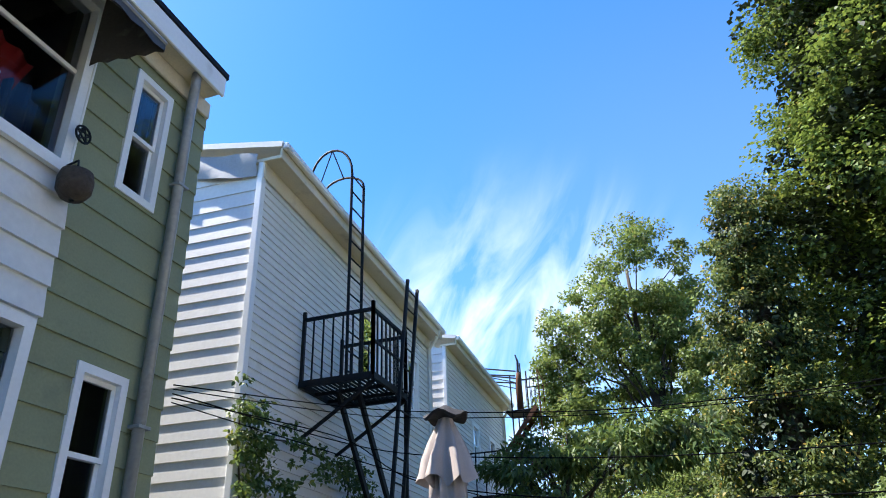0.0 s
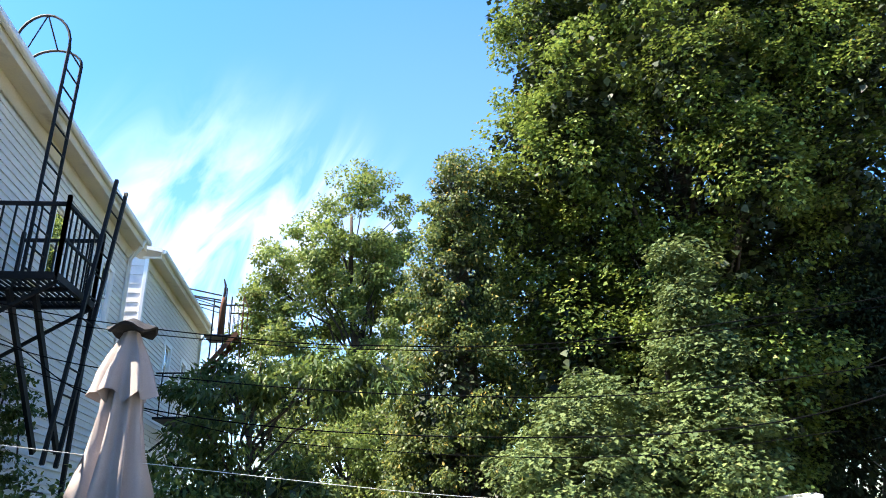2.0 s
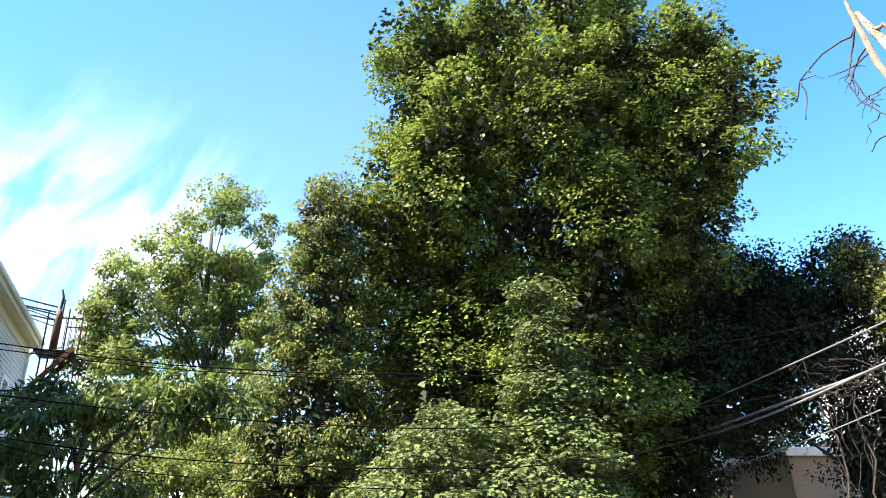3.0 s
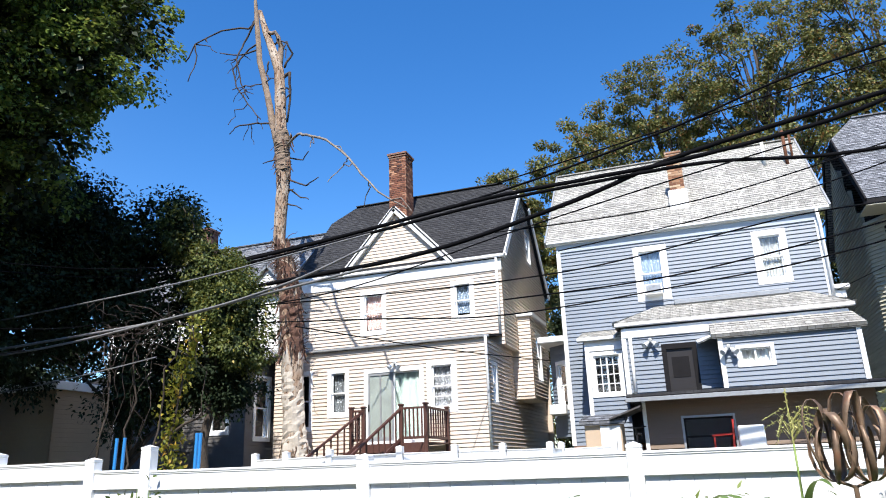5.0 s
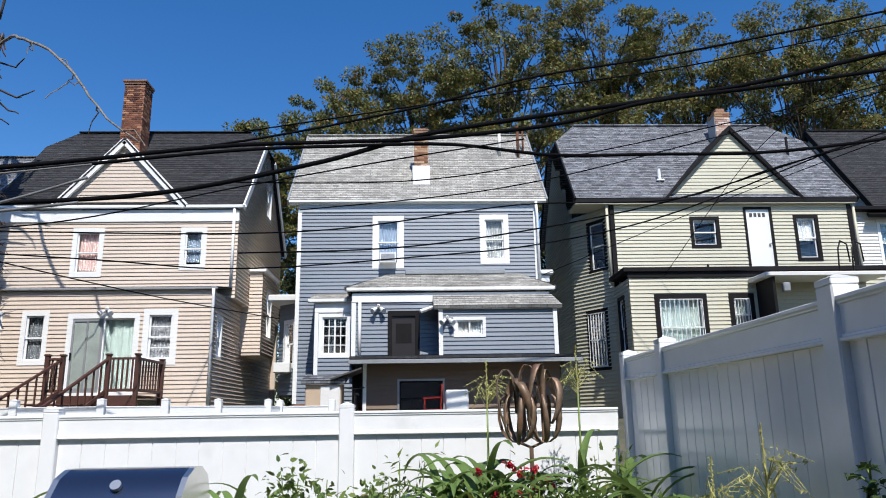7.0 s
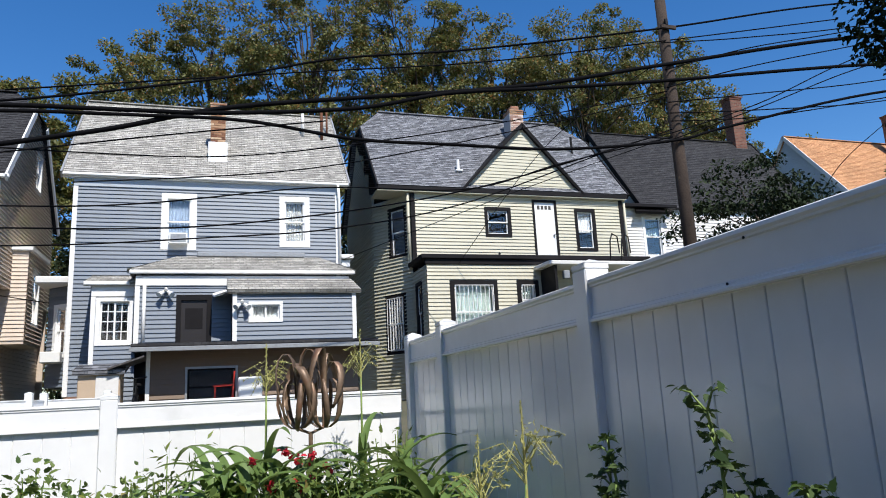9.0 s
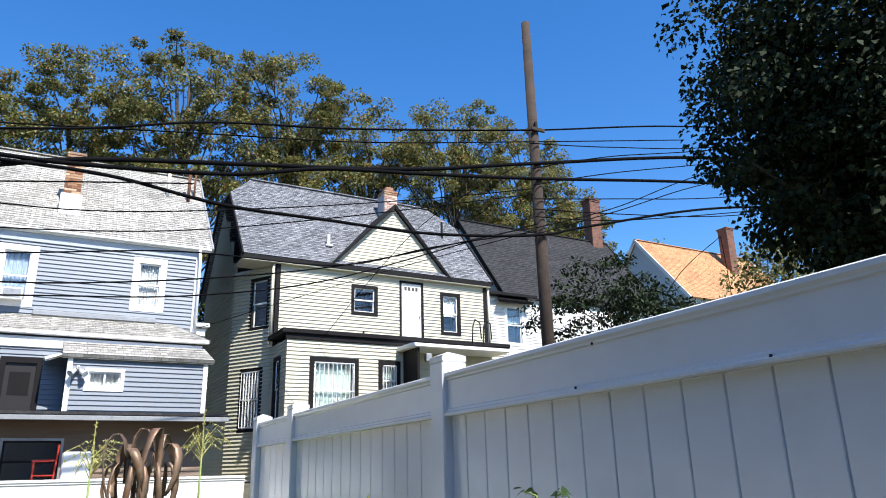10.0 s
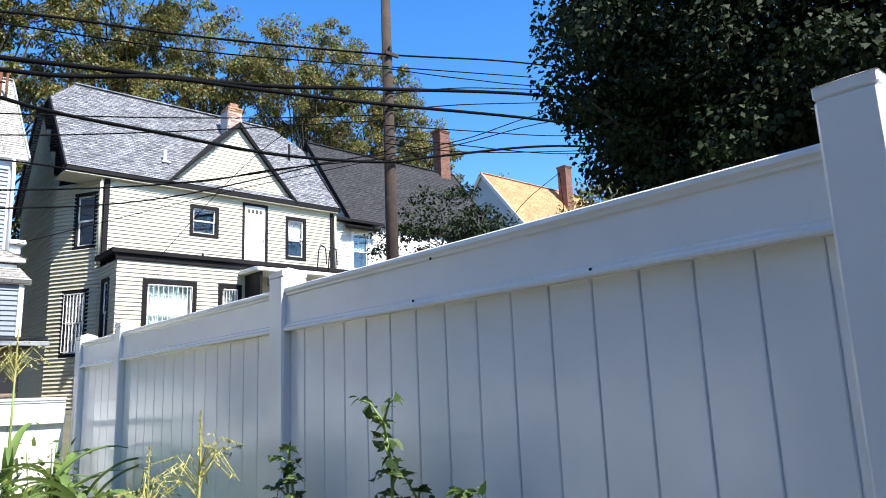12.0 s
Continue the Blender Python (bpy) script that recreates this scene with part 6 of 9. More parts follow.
    for dy in (0.0, 0.30):
        part("stringer", Shape().bar((-8.75, y0 + 0.42 + dy, z - 0.05), (-10.2, y0 + 0.42 + dy, 2.6), 0.05, 0.09), M_BLACK_IRON, e)
    part("post", Shape().bar((-9.62, y1, z), (-9.62, y1, 1.2), 0.05), M_BLACK_IRON, e)
    return e


fire_escape()


def rear_stair():
    """Stacked iron stair on the further house: bridge to the roof, mast, rails, flights and a lower balcony."""
    e = thing("fire_escape", "rusty iron stair and balcony on the further white house", "fire escape", (-20.5, -4.5, 4.2))
    for x in (-20.1, -20.9):
        part("roof_arm", Shape().bar((x, -5.55, 8.30), (x, -4.50, 8.07), 0.035), M_BLACK_IRON, e)
        part("roof_arm", Shape().bar((x, -5.60, 8.12), (x, -4.52, 7.93), 0.035), M_BLACK_IRON, e)
        part("post", Shape().bar((x, -4.69, 4.3), (x, -4.69, 7.95), 0.035), M_BLACK_IRON, e)
        part("post", Shape().bar((x, -4.36, 4.3), (x, -4.36, 8.30), 0.035), M_BLACK_IRON, e)
        part("post", Shape().bar((x, -3.86, 4.3), (x, -3.86, 8.05), 0.03), M_RUST, e)
        part("handrail", Shape().bar((x, -4.36, 7.78), (x, -3.86, 7.78), 0.035), M_BLACK_IRON, e)
        part("brace", Shape().bar((x, -3.86, 8.05), (x, -3.72, 7.72), 0.025), M_RUST, e)
        part("brace", Shape().bar((x, -5.40, 8.02), (x, -4.55, 7.74), 0.022), M_BLACK_IRON, e)
        for i in range(1, 4):
            part("baluster", Shape().bar((x, -4.36 + 0.125 * i, 6.95), (x, -4.36 + 0.125 * i, 7.78), 0.018), M_BLACK_IRON, e)
    part("mast", Shape().tube([(-20.5, -4.54, 6.9), (-20.5, -4.53, 7.9), (-20.5, -4.52, 8.15)], [0.075, 0.075, 0.05], 10), M_RUST, e, "rust-red counterweight pipe", smooth=True)
    part("mast_top", Shape().tube([(-20.5, -4.52, 8.12), (-20.5, -4.50, 8.5), (-20.5, -4.56, 8.72)], [0.04, 0.035, 0.02], 8), M_BLACK_IRON, e)
    for z in (6.92, 5.60):
        part("platform", Shape().box(-20.9, -20.1, -4.9, -3.95, z - 0.05, z, 0.01), M_BLACK_IRON, e)
    for n_, (z0, z1) in enumerate(((5.60, 6.92), (4.25, 5.60))):
        for x in (-19.95, -20.45):
            part("stringer", Shape().bar((x, -5.0, z0), (x, -3.95, z1), 0.04, 0.12), M_RUST, e)
        for i in range(6):
            f = (i + 0.5) / 6
            y, z = -5.0 + 1.05 * f, z0 + (z1 - z0) * f
            part("tread", Shape().box(-20.45, -19.95, y - 0.10, y + 0.10, z - 0.02, z + 0.01), M_RUST, e)
    # lower balcony along the facade
    part("platform", Shape().box(-21.2, -17.9, -5.38, -4.5, 4.22, 4.28, 0.01), M_BLACK_IRON, e)
    for z in (5.33, 4.98):
        part("handrail", Shape().bar((-17.9, -4.5, z), (-21.2, -4.5, z), 0.035), M_BLACK_IRON, e)
        part("handrail", Shape().bar((-17.9, -4.5, z), (-17.9, -5.4, z), 0.035), M_BLACK_IRON, e)
    for i in range(13):
        part("baluster", Shape().bar((-17.9 - 0.27 * i, -4.5, 4.25), (-17.9 - 0.27 * i, -4.5, 5.33), 0.024), M_BLACK_IRON, e)
    for i in range(1, 4):
        part("baluster", Shape().bar((-17.9, -4.5 - 0.25 * i, 4.25), (-17.9, -4.5 - 0.25 * i, 5.33), 0.024), M_BLACK_IRON, e)
    for x in (-18.1, -19.6, -21.1):
        part("bracket", Shape().bar((x, -4.55, 4.22), (x, -5.4, 3.5), 0.05), M_BLACK_IRON, e)
    return e


rear_stair()


# ---- white vinyl fences ----
def vinyl_post(parent, x, y, z1, w=0.10):
    p = part("post", Shape().box(x - w / 2, x + w / 2, y - w / 2, y + w / 2, -0.2, z1 - 0.03, 0.006), M_VINYL, parent)
    c = Shape().box(x - w / 2 - 0.0004, x + w / 2 + 0.0004, y - w / 2 - 0.0004, y + w / 2 + 0.0004, z1 - 0.031, z1 - 0.008, 0.003)
    n = len(c.v)
    k = w / 2 + 0.001
    c.v += [(x - k, y - k, z1 - 0.009), (x + k, y - k, z1 - 0.009), (x + k, y + k, z1 - 0.009), (x - k, y + k, z1 - 0.009), (x, y, z1 + 0.012)]
    c.f += [(n, n + 1, n + 4), (n + 1, n + 2, n + 4), (n + 2, n + 3, n + 4), (n + 3, n, n + 4)]
    part("post_cap", c, M_VINYL, p)


def vinyl_panel(parent, a, b, top, pitch=0.12, base=0.0, shift=0.0):
    """Tongue-and-groove boards between a deep top rail and a bottom rail; a, b its ends (x, y)."""
    f = Face(a, b)
    L = (Vector(b) - Vector(a)).length
    rail = Shape()
    half = [(0.036, top - 0.003), (0.037, top - 0.014), (0.031, top - 0.021), (0.031, top - 0.027), (0.025, top - 0.031), (0.025, top - 0.126), (0.031, top - 0.130), (0.031, top - 0.137), (0.037, top - 0.142), (0.037, top - 0.150), (0.033, top - 0.153)]
    ring = [(-0.033, top), (0.033, top)] + half + [(-o, z) for o, z in reversed(half)]
    for u in (0, L):
        rail.v += [tuple(f.at(u, o, z)) for o, z in ring]
    m = len(ring)
    rail.f += [(j, (j + 1) % m, m + (j + 1) % m, m + j) for j in range(m)]
    part("top_rail", rail, M_VINYL, parent)
    part("bottom_rail", f.slab(Shape(), 0, L, -0.028, 0.028, base + 0.05, base + 0.19), M_VINYL, parent)
    n = max(1, round(L / pitch))
    for i in range(n + (1 if shift else 0)):
        u0, u1 = max(L * (i - shift) / n, 0) + 0.0016, L * (i + 1 - shift) / n - 0.0016
        s = Shape()
        u1 = min(u1, L)
        c = 0.0022
        ring = [(u0, 0.010 - c), (u0 + c, 0.010), (u1 - c, 0.010), (u1, 0.010 - c), (u1, -0.010 + c), (u1 - c, -0.010), (u0 + c, -0.010), (u0, -0.010 + c)]
        k = len(s.v)
        for z in (base + 0.17, top - 0.145):
            s.v += [tuple(f.at(u, o, z)) for u, o in ring]
        s.f += [(k + j, k + (j + 1) % 8, k + 8 + (j + 1) % 8, k + 8 + j) for j in range(8)]
        part("board", s, M_VINYL, parent)
    part("backing_web", f.slab(Shape(), 0, L, -0.004, 0.004, base + 0.17, top - 0.145), M_VINYL, parent)


fence = thing("fence", "tall white vinyl privacy fence beside the garden", "fence", (1.38, 2.4, 0))
posts = [(-3.6, 1.93), (-1.55, 1.93), (0.465, 1.93), (2.365, 1.90), (4.12, 1.885), (4.87, 1.875)]
for y, z in posts:
    vinyl_post(fence, 1.392, y, z)
for (ya, _), (yb, _) in zip(posts, posts[1:]):
    vinyl_panel(fence, (1.385, yb - 0.05), (1.385, ya + 0.05), 1.828, shift=0.2)
for y, z in ((1.0, 1.69), (1.52, 1.80), (1.6, 1.695)):
    part("screw", Shape().tube([(1.352, y, z), (1.3495, y, z)], 0.004, 8), M_BLACK_IRON, fence)

back = thing("fence", "low white vinyl fence across the back of the garden", "fence", (-2, 4.92, 0))
yb_ = 4.92
bp = [(1.30, 1.50), (-0.52, 1.555), (-2.45, 1.555), (-4.42, 1.70), (-5.0, 1.62), (-6.1, 1.70), (-8.1, 1.78), (-10.9, 1.94)]
for x, z in bp[1:]:
    vinyl_post(back, x, yb_, z)
for (xa, za), (xb, zb) in zip(bp, bp[1:]):
    top = 1.505 if xa > -4 else (1.52 if xa > -4.9 else (1.60 if xa > -6 else (1.66 if xa > -8 else 1.80)))
    vinyl_panel(back, (xb + 0.05, yb_), (xa - (0.0 if xa > 1 else 0.05), yb_), top, pitch=0.15)

# lower grey-white fence of the yard behind, running back towards the beige house
mid = thing("fence", "weathered white vinyl fence in the yard behind", "fence", (-5, 12, 0.8))
mp_ = [(-8.6, 12.6), (-7.7, 12.3), (-6.6, 12.0), (-5.25, 12.1), (-4.35, 12.5), (-3.60, 13.0), (-2.85, 13.6), (-2.75, 14.2), (-1.75, 14.25)]
for x, y in mp_:
    vinyl_post(mid, x, y, 1.84, 0.12)
for a, b in zip(mp_, mp_[1:]):
    d = (Vector(b) - Vector(a)).normalized() * 0.065
    vinyl_panel(mid, tuple(Vector(a) + d), tuple(Vector(b) - d), 1.72, 0.15, base=0.6)

# ---- umbrella, grill, spinner ----
umb = thing("patio_umbrella", "closed taupe canvas patio umbrella with black top", "umbrella", (-6.0, -2.08, 0))
ux, uy = -6.0, -2.08
part("pole", Shape().tube([(ux, uy, 0), (ux, uy, 3.14)], 0.022, 10), M_GUTTER, umb, smooth=True)
part("base", Shape().tube([(ux, uy, 0), (ux, uy, 0.05), (ux, uy, 0.09), (ux, uy, 0.3)], [0.28, 0.27, 0.06, 0.04], 20), M_BLACK_IRON, umb)


def folds(prof, n, depth, phase, seed):
    rng = np.random.default_rng(seed)
    jig = rng.uniform(0.6, 1.3, n)
    grid = []
    m = n * 8
    for k, (r, z) in enumerate(prof):
        row = []
        for i in range(m + 1):
            a = 2 * math.pi * i / m
            g = jig[(i // 8) % n]
            w = 1 + depth * g * (1 - 2.2 * abs(math.sin((n * a + phase + 0.25 * k) / 2)) ** 0.8) * min(1, 0.25 + k / len(prof))
            row.append((ux + r * w * math.cos(a), uy + r * w * math.sin(a), z - 0.04 * g * (1 - math.cos(n * a + phase)) * (k == len(prof) - 1)))
        grid.append(row)
    return Shape().sheet(grid)


part("canopy", folds([(0.075, 3.02), (0.10, 2.85), (0.125, 2.65), (0.145, 2.4), (0.18, 2.1), (0.215, 1.8), (0.225, 1.5), (0.20, 1.25)], 8, 0.62, 0.3, 3), M_FABRIC, umb, smooth=True)
part("vent_flap", folds([(0.06, 3.08), (0.09, 3.0), (0.135, 2.88), (0.19, 2.74), (0.235, 2.58)], 6, 0.34, 1.1, 9), M_FABRIC, umb, smooth=True)
cap = Shape()
cap.sheet([[(ux + r * math.cos(a), uy + r * math.sin(a), z + (0.03 if r > 0.1 else 0) * math.cos(4 * a)) for a in [k * math.pi / 12 for k in range(25)]] for r, z in ((0.02, 3.20), (0.09, 3.16), (0.20, 3.10), (0.185, 3.08), (0.07, 3.08))])
part("top_cap", cap, M_BLACK_CLOTH, umb)

grill = thing("gas_grill", "gas grill with a rounded steel lid", "grill", (-1.56, 4.05, 0))
gx0, gx1, gy, gz = -1.88, -1.26, 4.05, 0.93
prof = [(gy - 0.27, gz), (gy - 0.27, gz + 0.07), (gy - 0.24, gz + 0.16), (gy - 0.16, gz + 0.245), (gy - 0.05, gz + 0.285), (gy + 0.08, gz + 0.285), (gy + 0.2, gz + 0.23), (gy + 0.26, gz + 0.12), (gy + 0.26, gz)]
s = Shape().sheet([[(x, y, z) for y, z in prof] for x in (gx0, gx1)])
lid = part("lid", s, M_STEEL, grill, "dark blue-grey polished lid", smooth=True)
for x, d in ((gx0, -0.03), (gx1, 0.03)):
    c = Shape()
    c.quad(*[(x, y, z) for y, z in prof])
    c.quad(*[(x + d, y, z) for y, z in reversed(prof)])
    k = len(c.v)
    for (ya, za), (yb2, zb2) in zip(prof, prof[1:]):
        c.quad((x, ya, za), (x + d, ya, za), (x + d, yb2, zb2), (x, yb2, zb2))
    part("lid_end", c, M_STEEL_BRIGHT, lid)
part("handle", Shape().tube([(gx0 + 0.08, gy - 0.32, gz + 0.06), (gx1 - 0.08, gy - 0.32, gz + 0.06)], 0.014, 8).tube([(gx0 + 0.1, gy - 0.27, gz + 0.06), (gx0 + 0.1, gy - 0.32, gz + 0.06)], 0.01, 6).tube([(gx1 - 0.1, gy - 0.27, gz + 0.06), (gx1 - 0.1, gy - 0.32, gz + 0.06)], 0.01, 6), M_STEEL_BRIGHT, lid)
part("badge", Shape().tube([(-1.57, gy - 0.205, gz + 0.205), (-1.57, gy - 0.225, gz + 0.22)], 0.028, 14), M_STEEL_BRIGHT, lid)
part("firebox", Shape().box(gx0, gx1, gy - 0.26, gy + 0.25, gz - 0.22, gz - 0.002, 0.015), M_STEEL_BRIGHT, grill)
part("cabinet", Shape().box(gx0 + 0.03, gx1 - 0.03, gy - 0.24, gy + 0.24, 0.08, gz - 0.22, 0.01), M_BLACK_IRON, grill)
for sx, x in ((-1, gx0), (1, gx1)):
    part("side_shelf", Shape().box(x + sx * 0.03, x + sx * 0.33, gy - 0.22, gy + 0.22, gz - 0.06, gz - 0.02, 0.01), M_STEEL_BRIGHT, grill)
for x in (gx0 + 0.06, gx1 - 0.06):
    for y in (gy - 0.2, gy + 0.2):
        part("wheel", Shape().tube([(x - 0.015, y, 0.04), (x + 0.015, y, 0.04)], 0.04, 12), M_BLACK_IRON, grill)

spin = thing("wind_spinner", "bronze kinetic wind spinner with curled blades on a stake", "garden ornament", (0.64, 4.2, 0))
cx, cy, cz = 0.60, 4.2, 1.53
part("stake", Shape().tube([(cx, cy, 0), (cx, cy, cz - 0.24)], 0.012, 8), M_BRONZE, spin)


def ribbon(px, yaw, line, wide, turn):
    """A curled metal strip round the rotor's upright axis through (out, up) points, tapering to both ends."""
    rows = []
    n = len(line) - 1
    for i, (o, z) in enumerate(line):
        w = wide * math.sin(math.pi * (i + 0.6) / (n + 1.2)) ** 0.8 + 0.002
        d = Vector((math.cos(yaw + turn * i), math.sin(yaw + turn * i), 0))
        q = Vector((-d.y, d.x, 0))
        wide_way = q * math.cos(0.35) + d * math.sin(0.35)
        rows.append([Vector((px, cy, cz)) + d * o + wide_way * (w * t) + d * (0.007 * (t == 0)) + Vector((0, 0, z)) for t in (-1, 0, 1)])
    return Shape().sheet(rows)


UPPER = [(0.010, -0.06), (0.010, 0.02), (0.014, 0.10), (0.026, 0.165), (0.050, 0.200), (0.080, 0.196), (0.106, 0.160), (0.122, 0.10), (0.127, 0.03), (0.122, -0.05), (0.106, -0.12), (0.082, -0.17)]
LOWER = [(0.004, -0.225), (0.034, -0.220), (0.068, -0.196), (0.096, -0.150), (0.110, -0.090), (0.108, -0.030), (0.094, 0.02), (0.070, 0.045)]
for k, (px, dy) in enumerate(((cx - 0.070, -0.03), (cx + 0.076, 0.03))):
    hub = part("rotor", Shape().tube([(px, cy + dy, cz - 0.22), (px, cy + dy, cz + 0.06)], 0.008, 8), M_BRONZE, spin)
    for i in range(4):
        tall = (1.08, 0.7, 0.95, 0.58)[(i + k) % 4]
        b = part("blade", ribbon(px, 2 * math.pi * i / 4 + 0.6 * k - 0.5, [(o * (0.8 + 0.2 * tall), z * tall) for o, z in UPPER], 0.023, 0.11 - 0.22 * k), M_BRONZE, hub, smooth=True)
        b.modifiers.new("thickness", "SOLIDIFY").thickness = 0.002
    for i in range(7):
        b = part("blade", ribbon(px, 2 * math.pi * i / 7 + 0.4 * k, LOWER, 0.015, 0.05 - 0.10 * k), M_BRONZE, hub, smooth=True)
        b.modifiers.new("thickness", "SOLIDIFY").thickness = 0.002
part("cross_arm", Shape().tube([(cx - 0.072, cy - 0.03, cz - 0.22), (cx, cy, cz - 0.25), (cx + 0.078, cy + 0.03, cz - 0.22)], 0.008, 8), M_BRONZE, spin)


# ---- garden plants ----
def strip(s, base, yaw, length, width, rise_, fall, rng, n=11):
    """One long blade: it leaves the stalk steeply, arches over and hangs to a point."""
    p = Vector(base)
    out_ = Vector((math.cos(yaw), math.sin(yaw), 0))
    side = Vector((-out_.y, out_.x, 0))
    tw, sway = rng.uniform(-0.9, 0.9), rng.uniform(-0.5, 0.5)
    rows = []
    for i in range(n + 1):
        f = i / n
        th = radians(rise_ + (fall - rise_) * f ** 1.4)
        w = 0.5 * width * min(1, 0.5 + 2.2 * f) * max(1 - f, 0.0) ** 0.55 + 0.001
        r = (side * math.cos(tw * f) + Vector((0, 0, 1)) * math.sin(tw * f) * 0.7).normalized()
        up = out_ * -math.sin(th) + Vector((0, 0, math.cos(th)))
        rows.append([p - r * w + up * w * 0.4, p, p + r * w + up * w * 0.4])
        p = p + (out_ * math.cos(th) + side * (sway * 0.3 * f) + Vector((0, 0, math.sin(th)))) * (length / n)
    return s.sheet(rows)


def corn(x, y, h, seed, n=9, tassel=True, label="tall corn plant with arching blades and tassel", width=0.075, reach=(0.35, 0.65)):
    rng = np.random.default_rng(seed)
    c = thing("corn_plant", label, "corn plant", (x, y, 0), "corn row")
    lean = rng.normal(0, 0.02, 2)
    at = lambda z: Vector((x + lean[0] * z, y + lean[1] * z, z))  # noqa: E731
    top_ = 1.0 if tassel else 0.74
    part("stalk", Shape().tube([at(h * top_ * i / 8) for i in range(9)], [0.015 - 0.010 * i / 8 for i in range(9)], 8), M_STEM, c, smooth=True)
    a = rng.uniform(0, math.pi)
    for i in range(n):
        z = h * top_ * (0.3 + (0.45 if tassel else 0.7) * (i + 0.5) / n)
        a += math.pi + rng.normal(0, 0.4)
        L = rng.uniform(*reach) * 1.25 * (1 - 0.25 * i / n)
        s = Shape()
        strip(s, at(z), a, L, width * rng.uniform(0.75, 1.1), rng.uniform(55, 80), rng.uniform(-85, -25), rng)
        part("blade", s, L_CORN, c, smooth=True)
    if tassel:
        top = at(h)
        s = Shape().tube([top - Vector((0, 0, 0.05)), top + Vector((0, 0, 0.10)), top + Vector((0, 0, 0.30))], [0.005, 0.0045, 0.002], 6)
        grains = [top + Vector((0, 0, 0.08 + 0.22 * f)) for f in rng.uniform(0, 1, 46)]
        for i in range(19):
            b = rng.uniform(0, 2 * math.pi)
            L = rng.uniform(0.11, 0.19)
            p = top + Vector((0, 0, 0.006 * i))
            q = p + Vector((math.cos(b) * L * 0.45, math.sin(b) * L * 0.45, L * 0.55))
            r_ = p + Vector((math.cos(b) * L * 0.95, math.sin(b) * L * 0.95, L * rng.uniform(-0.1, 0.6)))
            s.tube([p, p.lerp(q, 0.5), q, r_], [0.0022, 0.002, 0.0018, 0.001], 5)
            grains += [q.lerp(r_, f) for f in rng.uniform(-0.5, 1, 13)]
        ts = part("tassel", s, M_TASSEL, c)
        g = np.array([tuple(q) for q in grains]) + rng.normal(0, 0.002, (len(grains), 3))
        leaves("spikelet_cluster", g, rng.normal(0, 0.5, (len(grains), 3)), 0.022, SLIM, L_TASSEL, ts, rng, 0.2)
    return c


corn(0.36, 4.35, 1.50, 1, n=8, width=0.06)
corn(0.93, 4.45, 1.58, 2, n=6, width=0.055)
corn(1.12, 2.62, 1.12, 3, n=7, reach=(0.25, 0.42), width=0.05)
corn(1.13, 2.92, 0.99, 4, n=6, reach=(0.25, 0.42), width=0.05)
for i, (x, yy, hh) in enumerate(((0.10, 4.2, 1.22), (0.26, 4.05, 1.28), (0.80, 4.25, 1.18), (0.98, 3.95, 1.22), (1.10, 3.55, 1.10), (1.16, 3.9, 1.20), (1.02, 3.25, 1.02), (0.52, 4.38, 1.24), (1.14, 4.4, 1.28), (1.20, 3.1, 1.06), (0.18, 4.5, 1.34), (-2.55, 4.15, 1.10), (-1.02, 4.1, 1.14), (-4.1, 4.4, 1.28), (-1.0, 4.4, 1.10), (-2.35, 4.3, 1.16), (0.60, 3.9, 1.02), (0.34, 4.15, 1.20), (0.70, 4.05, 1.10), (0.90, 4.1, 1.16), (1.06, 3.75, 1.14), (0.02, 4.0, 1.08), (0.44, 4.25, 1.26), (1.10, 3.3, 1.04), (-0.30, 4.2, 1.04))):
    corn(x, yy, hh + 0.13, 60 + i, tassel=False, n=11, label="young corn plant with broad arching blades", width=0.074, reach=(0.38, 0.66))


def herb(name, label, category, x, y, h, spread_, per, leaf, outline, mat, seed, stems=7, z0=0.0, lean=(0, 0)):
    """A loose leafy plant on several stems."""
    rng = np.random.default_rng(seed)
    t = thing(name, label, category, (x, y, 0))
    pts, ways = [], []
    for _ in range(stems):
        s = Shape()
        a, r = rng.uniform(0, 2 * math.pi), spread_ * rng.uniform(0.2, 1)
        tip = Vector((x + lean[0] + math.cos(a) * r, y + lean[1] + math.sin(a) * r, h * rng.uniform(0.6, 1)))
        base = Vector((x + math.cos(a) * r * 0.2, y + math.sin(a) * r * 0.2, z0))
        line = [base.lerp(tip, i / 6) + Vector((0, 0, 0.06 * h * math.sin(math.pi * i / 6))) for i in range(7)]
        s.tube(line, [0.008 - 0.005 * i / 6 for i in range(7)], 6)
        part("stem", s, M_STEM, t)
        for _ in range(per):
            f = rng.uniform(0.3, 1.0)
            q = base.lerp(tip, f) + Vector(rng.normal(0, 0.055, 3)) + Vector((0, 0, 0.06 * h * math.sin(math.pi * f)))
            pts.append(q)
            ways.append((q - base.lerp(tip, f)).normalized())
    leaves("leaves", np.array(pts), np.array(ways), leaf, outline, mat, t, rng, 0.3)
    return t


